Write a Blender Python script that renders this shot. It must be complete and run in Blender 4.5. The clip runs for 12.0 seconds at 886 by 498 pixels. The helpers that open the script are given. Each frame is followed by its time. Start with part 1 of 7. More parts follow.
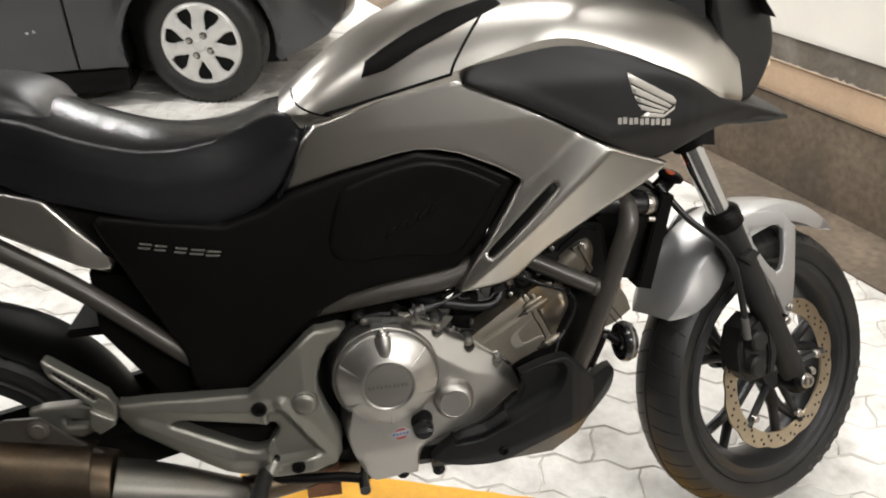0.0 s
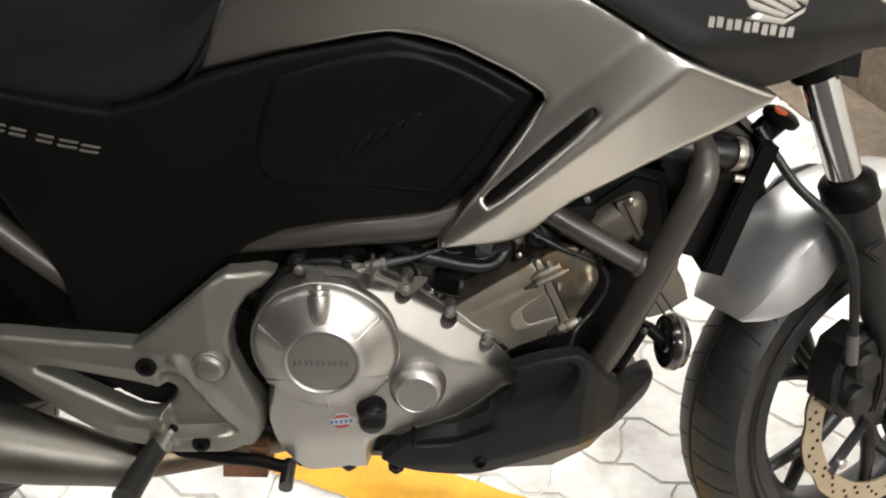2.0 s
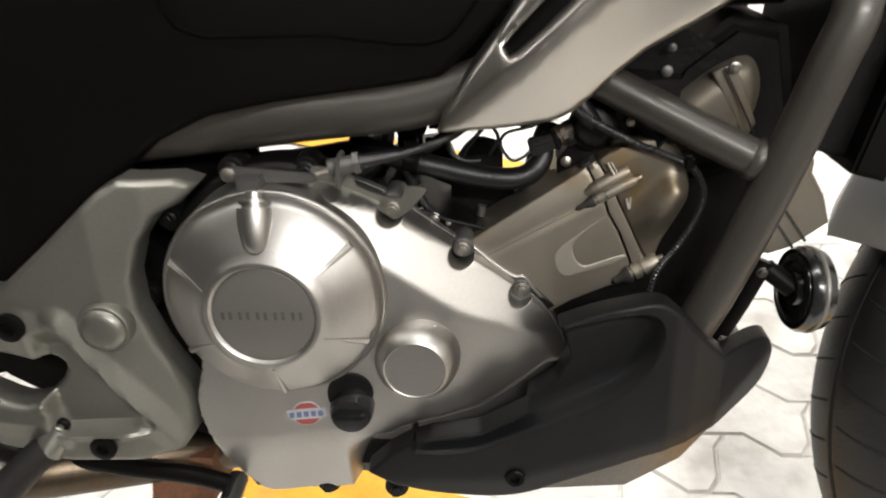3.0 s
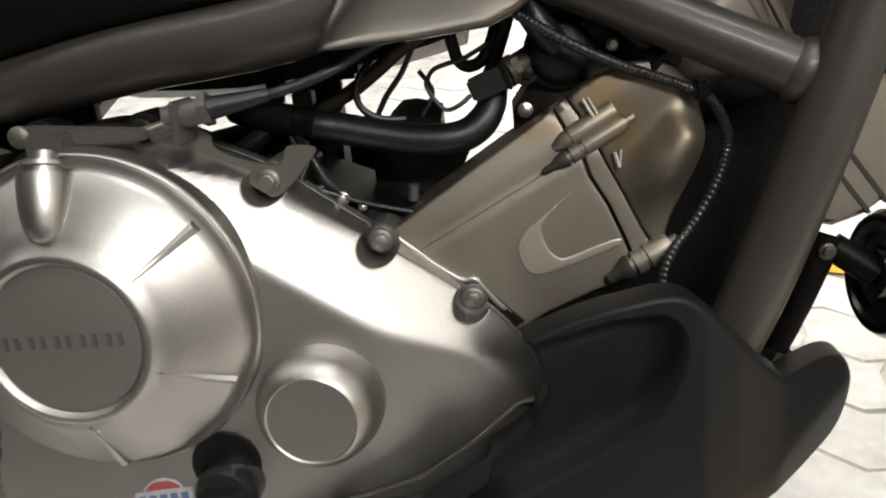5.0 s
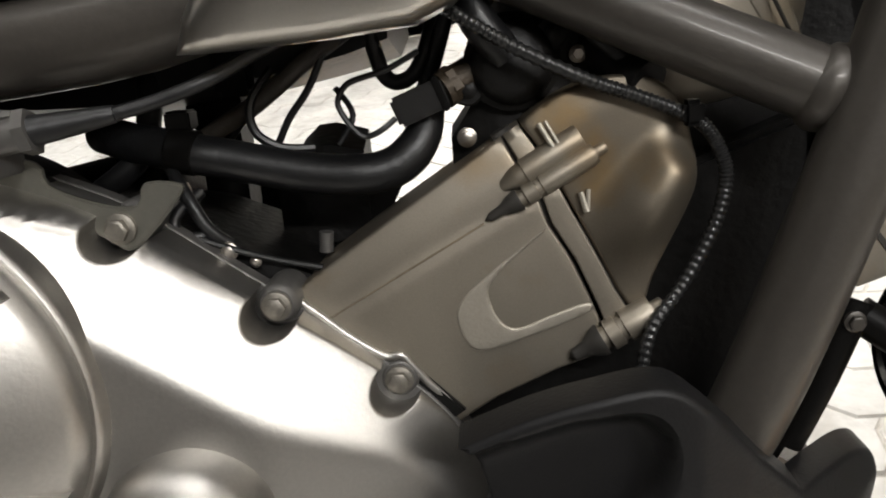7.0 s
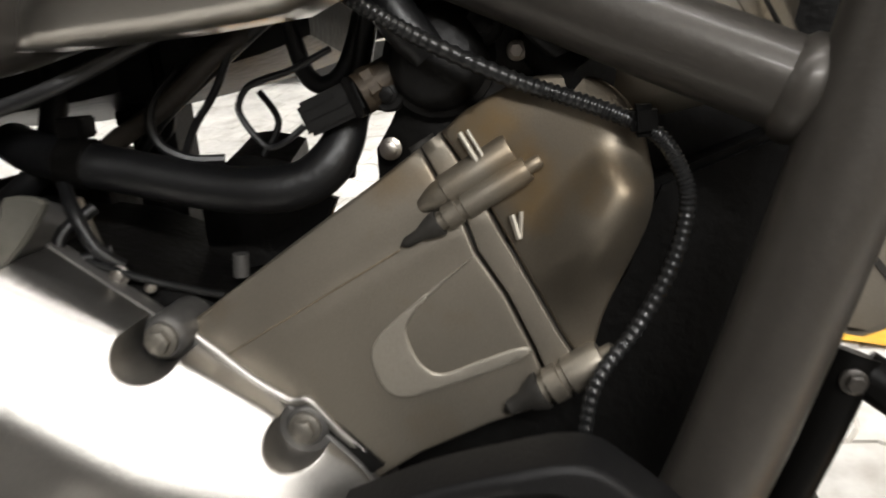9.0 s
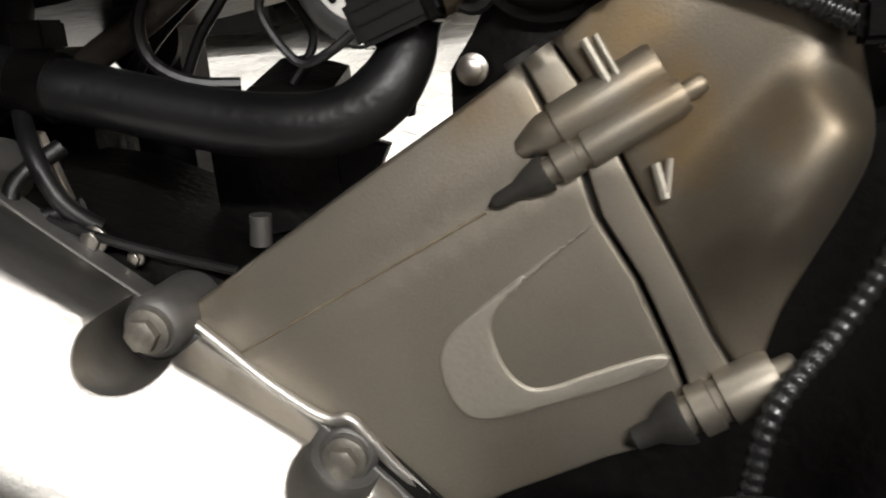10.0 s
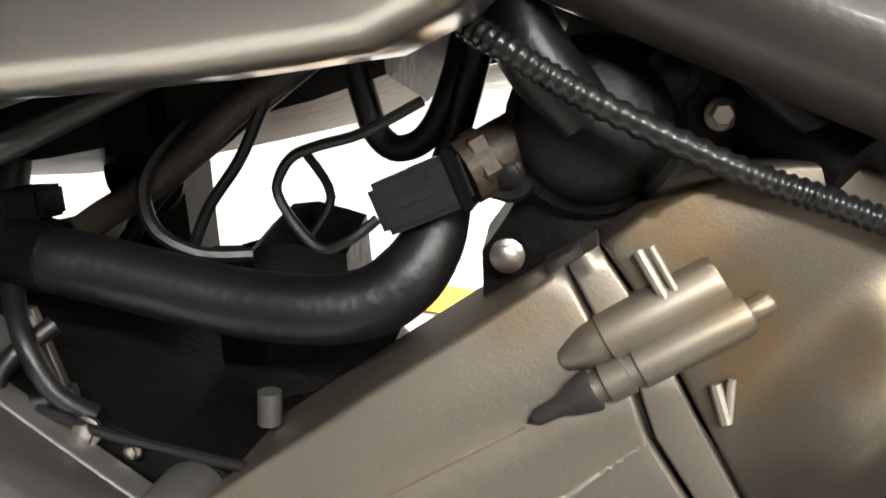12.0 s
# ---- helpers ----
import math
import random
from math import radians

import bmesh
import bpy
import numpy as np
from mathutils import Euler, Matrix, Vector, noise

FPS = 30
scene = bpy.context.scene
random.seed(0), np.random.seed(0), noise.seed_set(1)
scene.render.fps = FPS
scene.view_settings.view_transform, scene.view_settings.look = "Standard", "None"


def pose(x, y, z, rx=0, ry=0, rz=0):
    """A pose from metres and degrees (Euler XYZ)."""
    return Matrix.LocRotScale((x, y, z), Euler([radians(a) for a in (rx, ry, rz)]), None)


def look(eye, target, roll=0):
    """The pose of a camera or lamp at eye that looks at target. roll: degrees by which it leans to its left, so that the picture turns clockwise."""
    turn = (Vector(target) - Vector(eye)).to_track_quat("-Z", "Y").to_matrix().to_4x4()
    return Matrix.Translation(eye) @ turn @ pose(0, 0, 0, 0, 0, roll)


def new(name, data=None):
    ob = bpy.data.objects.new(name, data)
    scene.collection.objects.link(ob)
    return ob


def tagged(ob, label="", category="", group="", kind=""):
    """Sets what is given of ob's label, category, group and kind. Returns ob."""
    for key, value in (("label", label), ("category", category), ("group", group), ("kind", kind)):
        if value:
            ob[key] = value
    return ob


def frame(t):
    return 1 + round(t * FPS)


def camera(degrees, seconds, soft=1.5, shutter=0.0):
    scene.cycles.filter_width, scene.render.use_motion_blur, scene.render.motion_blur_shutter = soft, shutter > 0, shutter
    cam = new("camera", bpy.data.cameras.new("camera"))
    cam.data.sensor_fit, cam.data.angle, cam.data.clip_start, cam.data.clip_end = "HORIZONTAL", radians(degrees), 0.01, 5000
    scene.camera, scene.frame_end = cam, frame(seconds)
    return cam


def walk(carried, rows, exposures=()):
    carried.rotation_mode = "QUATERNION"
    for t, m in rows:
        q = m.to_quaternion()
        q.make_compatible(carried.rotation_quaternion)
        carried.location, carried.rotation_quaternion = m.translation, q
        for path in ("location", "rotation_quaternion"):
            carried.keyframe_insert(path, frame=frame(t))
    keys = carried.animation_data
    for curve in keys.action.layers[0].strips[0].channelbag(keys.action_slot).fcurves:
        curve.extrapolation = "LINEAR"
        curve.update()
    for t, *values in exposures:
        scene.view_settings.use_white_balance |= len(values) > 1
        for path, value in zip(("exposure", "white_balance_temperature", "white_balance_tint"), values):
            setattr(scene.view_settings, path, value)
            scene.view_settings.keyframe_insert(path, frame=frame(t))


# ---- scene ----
cam = camera(58.3, 12.0, soft=1.9, shutter=0.4)
PATH = [
    (0, (0.693, -1.163, 1.394), (0.963, 0.52, 0.349), -1.4),
    (0.5, (0.719, -1.029, 1.346), (1.011, 0.609, 0.237), 0.6),
    (1, (0.751, -0.935, 1.312), (0.936, 0.678, 0.143), 1.1),
    (1.5, (0.866, -0.881, 1.295), (0.872, 0.781, 0.182), 2.5),
    (2, (0.885, -0.813, 1.22), (0.911, 0.745, -0.035), 1.7),
    (2.5, (0.912, -0.706, 1.093), (0.87, 0.848, -0.166), -1.4),
    (3, (0.933, -0.628, 0.916), (0.808, 0.997, -0.244), -2.6),
    (3.5, (0.941, -0.605, 0.82), (0.823, 1.106, -0.21), -3.6),
    (5.5, (0.997, -0.444, 0.724), (0.793, 1.316, -0.204), -7.1),
    (6, (0.999, -0.415, 0.706), (0.829, 1.358, -0.204), -6.8),
    (6.5, (1.007, -0.398, 0.694), (0.907, 1.373, -0.229), -5.7),
    (7, (1.004, -0.383, 0.697), (0.88, 1.408, -0.183), -5.4),
    (7.2, (1.011, -0.391, 0.698), (0.853, 1.395, -0.188), -5.1),
    (8.8, (1.053, -0.36, 0.68), (0.734, 1.429, -0.155), -6.5),
    (9, (1.066, -0.327, 0.675), (0.74, 1.458, -0.166), -7.0),
    (9.5, (1.057, -0.27, 0.648), (0.705, 1.49, -0.235), -6.9),
    (10, (1.03, -0.25, 0.636), (0.643, 1.497, -0.257), -6.7),
    (10.5, (1.022, -0.238, 0.629), (0.611, 1.5, -0.27), -6.5),
    (11, (1.015, -0.233, 0.637), (0.584, 1.501, -0.262), -7.1),
    (11.5, (1.019, -0.224, 0.661), (0.623, 1.554, -0.165), -6.1),
    (12, (1.017, -0.216, 0.666), (0.65, 1.578, -0.14), -5.5),
]
EXPOSURES = [(0, -0.35), (0.5, -0.2), (1.0, -0.08), (2.0, 0.0), (3.5, -0.05), (5.5, -0.2), (7.0, -0.2), (9.0, -0.12), (10.0, 0.1), (11.0, 0.25), (12.0, 0.8)]
walk(cam, [(t, look(eye, target, roll)) for t, eye, target, roll in PATH], EXPOSURES)

# ---- light: a closed basement garage under fluorescent battens, none in view ----
world = bpy.data.worlds.new("garage_air")
scene.world = world
world.use_nodes = True
world.node_tree.nodes["Background"].inputs[0].default_value = (1.0, 0.95, 0.88, 1)
world.node_tree.nodes["Background"].inputs[1].default_value = 0.03

CEILING = 2.75
# unseen battens placed for the highlights; the y 4.4 pair stands for daylight
BATTENS = [(0.05, -0.35, 0, 6), (1.45, -0.35, 0, 21), (-1.9, -0.35, 0, 8), (1.75, 1.6, 0, 52), (-1.9, 1.6, 0, 110), (1.0, 4.4, 0, 150), (-2.0, 4.4, 0, 130), (1.72, -2.30, -8, 70), (2.95, -2.50, -8, 90)]
for bx, by, turn, watts in BATTENS:
    lamp = bpy.data.lights.new("batten_light", "AREA")
    lamp.shape, lamp.size, lamp.size_y = "RECTANGLE", 1.2, 0.12
    lamp.energy, lamp.color = watts, (1.0, 0.985, 0.965)
    lob = new("batten_light", lamp)
    lob.matrix_world = pose(bx, by, CEILING - 0.11, 0, 0, turn)

# ---- materials ----


def mat(name, base, rough=0.5, metal=0.0, vary=0.12, scale=8.0, fine=90.0, bump=0.0, coat=0.0, tint=None, dirt=0.0, dirt_col=(0.2, 0.15, 0.1), spec=0.5, rand=0.0, world=False):
    """A surface with variation at two scales, fine relief and optional dirt."""
    m = bpy.data.materials.new(name)
    m.use_nodes = True
    nt = m.node_tree
    n, l = nt.nodes, nt.links
    b = n["Principled BSDF"]
    co = n.new("ShaderNodeTexCoord")
    big = n.new("ShaderNodeTexNoise")
    big.inputs["Scale"].default_value, big.inputs["Detail"].default_value = scale, 6
    sm = n.new("ShaderNodeTexNoise")
    sm.inputs["Scale"].default_value, sm.inputs["Detail"].default_value = fine, 4
    where = n.new("ShaderNodeNewGeometry").outputs["Position"] if world else co.outputs["Object"]
    l.new(where, big.inputs["Vector"])
    l.new(where, sm.inputs["Vector"])
    dark = [c * (1 - vary) for c in base]
    light = [min(1, c * (1 + vary)) for c in (tint or base)]
    ramp = n.new("ShaderNodeValToRGB")
    ramp.color_ramp.elements[0].position, ramp.color_ramp.elements[1].position = 0.3, 0.7
    ramp.color_ramp.elements[0].color, ramp.color_ramp.elements[1].color = (*dark, 1), (*light, 1)
    l.new(big.outputs["Fac"], ramp.inputs["Fac"])
    col = ramp.outputs["Color"]
    mixf = n.new("ShaderNodeMix")
    mixf.data_type, mixf.blend_type = "RGBA", "OVERLAY"
    mixf.inputs[0].default_value = min(1, vary * 1.5)
    l.new(col, mixf.inputs[6])
    l.new(sm.outputs["Fac"], mixf.inputs[7])
    col = mixf.outputs[2]
    if rand:
        info = n.new("ShaderNodeObjectInfo")
        mr = n.new("ShaderNodeMapRange")
        mr.inputs[3].default_value, mr.inputs[4].default_value = 1 - rand, 1 + rand
        l.new(info.outputs["Random"], mr.inputs[0])
        mm = n.new("ShaderNodeMix")
        mm.data_type, mm.blend_type = "RGBA", "MULTIPLY"
        mm.inputs[0].default_value = 1
        l.new(col, mm.inputs[6])
        l.new(mr.outputs[0], mm.inputs[7])
        col = mm.outputs[2]
    if dirt:
        dn = n.new("ShaderNodeTexNoise")
        dn.inputs["Scale"].default_value, dn.inputs["Detail"].default_value = scale * 1.7, 8
        l.new(where, dn.inputs["Vector"])
        dr = n.new("ShaderNodeValToRGB")
        dr.color_ramp.elements[0].position, dr.color_ramp.elements[1].position = 0.52, 0.75
        dr.color_ramp.elements[1].color = (dirt, dirt, dirt, 1)
        l.new(dn.outputs["Fac"], dr.inputs["Fac"])
        dm = n.new("ShaderNodeMix")
        dm.data_type = "RGBA"
        l.new(dr.outputs["Color"], dm.inputs[0])
        l.new(col, dm.inputs[6])
        dm.inputs[7].default_value = (*dirt_col, 1)
        col = dm.outputs[2]
    l.new(col, b.inputs["Base Color"])
    rr = n.new("ShaderNodeMapRange")
    rr.inputs[3].default_value, rr.inputs[4].default_value = max(0.03, rough - 0.07), min(1, rough + 0.07)
    l.new(big.outputs["Fac"], rr.inputs[0])
    l.new(rr.outputs[0], b.inputs["Roughness"])
    b.inputs["Metallic"].default_value = metal
    b.inputs["Coat Weight"].default_value = coat
    b.inputs["Coat Roughness"].default_value = 0.12
    b.inputs["Specular IOR Level"].default_value = spec
    if bump:
        bp = n.new("ShaderNodeBump")
        bp.inputs["Strength"].default_value, bp.inputs["Distance"].default_value = bump, 0.002
        l.new(sm.outputs["Fac"], bp.inputs["Height"])
        l.new(bp.outputs["Normal"], b.inputs["Normal"])
    return m


def glow(name, colour, strength):
    m = bpy.data.materials.new(name)
    m.use_nodes = True
    b = m.node_tree.nodes["Principled BSDF"]
    b.inputs["Base Color"].default_value = (*colour, 1)
    b.inputs["Emission Color"].default_value = (*colour, 1)
    b.inputs["Emission Strength"].default_value = strength
    return m


M_SILVER = mat("silver_paint", (0.49, 0.470, 0.430), 0.31, 1.0, 0.05, 5, 900, 0.03, coat=0.35)
M_SATIN = mat("satin_dark_panel", (0.0115, 0.0108, 0.0102), 0.50, 0.0, 0.10, 6, 700, 0.10, spec=0.35)
M_BLACK = mat("black_plastic", (0.0038, 0.0035, 0.0032), 0.42, 0.0, 0.15, 7, 500, 0.08, spec=0.10)
M_ENGBLK = mat("near_black_casting", (0.006, 0.0056, 0.0052), 0.45, 0.1, 0.3, 14, 200, 0.3, spec=0.25)
M_GLOSS = mat("gloss_black", (0.012, 0.012, 0.012), 0.22, 0.0, 0.1, 9, 200, 0.02, coat=0.5)
M_SEAT = mat("seat_vinyl", (0.0070, 0.0070, 0.0082), 0.20, 0.0, 0.1, 10, 1400, 0.08, spec=0.70)
M_CASE = mat("painted_engine_case", (0.42, 0.405, 0.38), 0.40, 1.0, 0.06, 8, 500, 0.06)
M_CASE2 = mat("dull_centre_disc", (0.22, 0.21, 0.19), 0.45, 0.7, 0.06, 8, 600, 0.1)
M_CASE_D = mat("dark_engine_case", (0.13, 0.125, 0.118), 0.45, 0.55, 0.1, 9, 300, 0.08)
M_CYL = mat("cast_cylinder_paint", (0.275, 0.245, 0.200), 0.46, 0.8, 0.09, 14, 1300, 0.05, dirt=0.5, dirt_col=(0.22, 0.14, 0.055))
# darker than the cylinder paint: the head's shade is put into the colour
M_HEAD = mat("stained_shaded_head_paint", (0.195, 0.168, 0.130), 0.45, 0.8, 0.10, 11, 1300, 0.05, dirt=0.8, dirt_col=(0.24, 0.145, 0.045))
# lighter than the cylinder paint, putting the rim's reflection into the colour
M_CASTRIM = mat("lit_tone_cast", (0.34, 0.31, 0.26), 0.5, 0.6, 0.06, 12, 700, 0.1)
M_SEAM = mat("brown_seam", (0.17, 0.138, 0.095), 0.6, 0.3, 0.2, 30, 300, 0.1)
M_BRACKET = mat("bracket_paint", (0.225, 0.218, 0.19), 0.42, 0.8, 0.07, 8, 400, 0.08)
M_FRAME = mat("grey_frame_paint", (0.056, 0.050, 0.043), 0.42, 0.35, 0.10, 9, 350, 0.08, coat=0.12)
M_BELLY = mat("dark_belly_plastic", (0.0085, 0.0083, 0.0085), 0.44, 0.0, 0.14, 9, 600, 0.12, spec=0.20)
M_UNDER = mat("lighter_underside", (0.11, 0.098, 0.082), 0.36, 0.4, 0.2, 14, 300, 0.1, coat=0.2)
M_STEEL = mat("bolt_steel", (0.45, 0.42, 0.38), 0.34, 1.0, 0.12, 60, 600, 0.05)
M_BOLT = mat("dull_flange_bolt", (0.20, 0.185, 0.16), 0.5, 0.8, 0.2, 60, 500, 0.1)
M_CHROME = mat("fork_chrome", (0.62, 0.62, 0.62), 0.16, 1.0, 0.04, 20, 300, 0.0)
M_RUBBER = mat("tyre_rubber", (0.0085, 0.0082, 0.0078), 0.5, 0.0, 0.25, 12, 260, 0.3, dirt=0.3, dirt_col=(0.05, 0.04, 0.03))
M_HOSE = mat("hose_rubber", (0.006, 0.006, 0.0064), 0.42, 0.0, 0.2, 20, 300, 0.15)
M_DISC = mat("brake_disc_steel", (0.46, 0.385, 0.28), 0.36, 1.0, 0.08, 30, 500, 0.05)
M_EXH = mat("exhaust_steel", (0.11, 0.085, 0.06), 0.38, 1.0, 0.22, 14, 200, 0.06, dirt=0.5, dirt_col=(0.12, 0.07, 0.035))
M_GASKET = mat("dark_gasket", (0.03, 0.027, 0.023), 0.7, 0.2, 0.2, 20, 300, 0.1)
M_PIPE = mat("grey_pipe_steel", (0.135, 0.127, 0.112), 0.45, 1.0, 0.12, 14, 300, 0.06, dirt=0.3, dirt_col=(0.16, 0.11, 0.07))
M_RUST = mat("rusty_steel", (0.16, 0.07, 0.035), 0.75, 0.2, 0.3, 20, 250, 0.4)
M_EMBLEM = mat("emblem_silver", (0.55, 0.52, 0.47), 0.4, 0.6, 0.05, 20, 300)
M_BADGE = mat("dull_badge_silver", (0.20, 0.19, 0.17), 0.4, 0.7, 0.05, 20, 300)
M_PILLION = mat("pillion_vinyl", (0.016, 0.016, 0.018), 0.34, 0.0, 0.1, 10, 1200, 0.15)
M_SCREEN = mat("smoked_lamp_edge", (0.75, 0.62, 0.42), 0.25, 0.0, 0.06, 10, 100, coat=0.5)
M_RED = mat("red_sticker", (0.30, 0.06, 0.05), 0.45, 0.0, 0.05)
M_BLUE = mat("blue_print", (0.10, 0.13, 0.24), 0.5, 0.0, 0.05)
M_WHITE = mat("white_print", (0.40, 0.40, 0.41), 0.45, 0.0, 0.12, 90, 400)
M_ORANGE = mat("orange_print", (0.70, 0.11, 0.03), 0.45, 0.0, 0.05)
M_PAVER = mat("whitewashed_paver", (0.70, 0.68, 0.64), 0.60, 0.0, 0.18, 6, 48, 0.8, dirt=0.62, dirt_col=(0.33, 0.30, 0.26), rand=0.06, world=True)
M_JOINT = mat("paver_joint", (0.56, 0.53, 0.48), 0.9, 0.0, 0.30, 5, 60, 0.4, dirt=0.9, dirt_col=(0.24, 0.21, 0.18), world=True)
M_DARK_GROUND = mat("dark_ground", (0.055, 0.052, 0.048), 0.8, 0.0, 0.25, 3, 120, 0.6, dirt=0.4, dirt_col=(0.11, 0.10, 0.09))
M_YELLOW = mat("yellow_line_paint", (0.80, 0.40, 0.02), 0.55, 0.0, 0.12, 12, 120, 0.2, dirt=0.3, dirt_col=(0.35, 0.2, 0.05))
M_CONC = mat("stained_concrete", (0.145, 0.112, 0.080), 0.85, 0.0, 0.35, 3, 40, 0.6, dirt=0.75, dirt_col=(0.10, 0.080, 0.060))
M_CREAM = mat("peach_wall_paint", (0.56, 0.40, 0.27), 0.75, 0.0, 0.10, 4, 60, 0.2, dirt=0.3, dirt_col=(0.4, 0.3, 0.22))
M_GREYBAND = mat("grey_dado_paint", (0.17, 0.147, 0.118), 0.8, 0.0, 0.2, 5, 60, 0.3, dirt=0.4, dirt_col=(0.42, 0.40, 0.36))
M_CHIP = mat("bare_plaster", (0.48, 0.44, 0.38), 0.85, 0.0, 0.2, 30, 90, 0.3)
M_GREYWALL = mat("dark_unseen_wall", (0.16, 0.15, 0.14), 0.85, 0.0, 0.15, 3, 60, 0.2)
M_WALL = mat("white_wall_paint", (0.80, 0.77, 0.71), 0.75, 0.0, 0.05, 3, 60, 0.12)
M_CEIL = mat("ceiling_paint", (0.22, 0.21, 0.20), 0.85, 0.0, 0.06, 3, 60, 0.12)
M_CAR = mat("dark_car_paint", (0.028, 0.029, 0.032), 0.30, 0.2, 0.1, 5, 300, 0.02, coat=0.5)
M_HUBCAP = mat("hubcap_silver", (0.62, 0.61, 0.59), 0.32, 0.35, 0.06, 12, 200, 0.03, dirt=0.3, dirt_col=(0.3, 0.28, 0.25))
M_STRAP = mat("taped_harness", (0.030, 0.024, 0.018), 0.6, 0.0, 0.2, 40, 300, 0.3)
M_BRASS = mat("tarnished_brass", (0.060, 0.044, 0.028), 0.55, 0.4, 0.3, 60, 400, 0.25)
M_CONDUIT = mat("conduit_plastic", (0.014, 0.014, 0.014), 0.28, 0.0, 0.1, 20, 300, 0.05)
M_TUBE = glow("fluorescent_tube", (1.0, 0.985, 0.945), 9.0)
M_GLASS = mat("dark_car_glass", (0.01, 0.011, 0.012), 0.06, 0.0, 0.05, 4, 60, coat=0.6)

# ---- mesh helpers ----
from mathutils.geometry import delaunay_2d_cdt


def part(name, bm, material, parent=None, label="", smooth=True, category="", group="", kind=""):
    """One mesh object from a bmesh, under its parent."""
    bmesh.ops.recalc_face_normals(bm, faces=bm.faces[:])
    me = bpy.data.meshes.new(name)
    bm.to_mesh(me)
    bm.free()
    if smooth:
        me.polygons.foreach_set("use_smooth", [True] * len(me.polygons))
        me.set_sharp_from_angle(angle=radians(38))
    me.materials.append(material)
    ob = new(name, me)
    if parent:
        ob.parent = parent
    return tagged(ob, label, category, group, kind)


def mirrored(ob):
    """The same part on the other side of the machine."""
    me = ob.data.copy()
    me.transform(Matrix.Diagonal((1, -1, 1, 1)))
    me.flip_normals()
    o = new(ob.name, me)
    o.parent = ob.parent
    if "label" in ob:
        o["label"] = ob["label"]
    return o


def catmull(pts, n=6, closed=False):
    """A smooth line through points of any dimension."""
    p = [np.array(q, float) for q in pts]
    k = len(p)
    out = []
    for i in range(k if closed else k - 1):
        a, b, c, d = (p[(i + j) % k] if closed else p[min(max(i + j, 0), k - 1)] for j in (-1, 0, 1, 2))
        for s in range(n):
            t = s / n
            out.append(0.5 * (2 * b + (c - a) * t + (2 * a - 5 * b + 4 * c - d) * t * t + (3 * b - a - 3 * c + d) * t ** 3))
    if not closed:
        out.append(p[-1])
    return out


def resample(loop, step):
    """Points about step apart along a closed loop, keeping its corners."""
    out = []
    for i, a in enumerate(loop):
        a, b = np.array(a, float), np.array(loop[(i + 1) % len(loop)], float)
        k = max(1, int(np.linalg.norm(b - a) / step))
        out += [a + (b - a) * j / k for j in range(k)]
    return out


def edge_distance(q, loop):
    """Distance of points q from a closed loop, and whether they lie inside it."""
    q, a = np.array(q, float), np.array(loop, float)
    b = np.roll(a, -1, 0)
    best = np.full(len(q), 1e9)
    inside = np.zeros(len(q), bool)
    for (ax, az), (bx, bz) in zip(a, b):
        d = np.array((bx - ax, bz - az))
        t = np.clip(((q - (ax, az)) @ d) / max(d @ d, 1e-12), 0, 1)
        best = np.minimum(best, np.hypot(q[:, 0] - ax - t * d[0], q[:, 1] - az - t * d[1]))
        if az != bz:
            cross = ((az > q[:, 1]) != (bz > q[:, 1])) & (q[:, 0] < (bx - ax) * (q[:, 1] - az) / (bz - az) + ax)
            inside ^= cross
    return best, inside


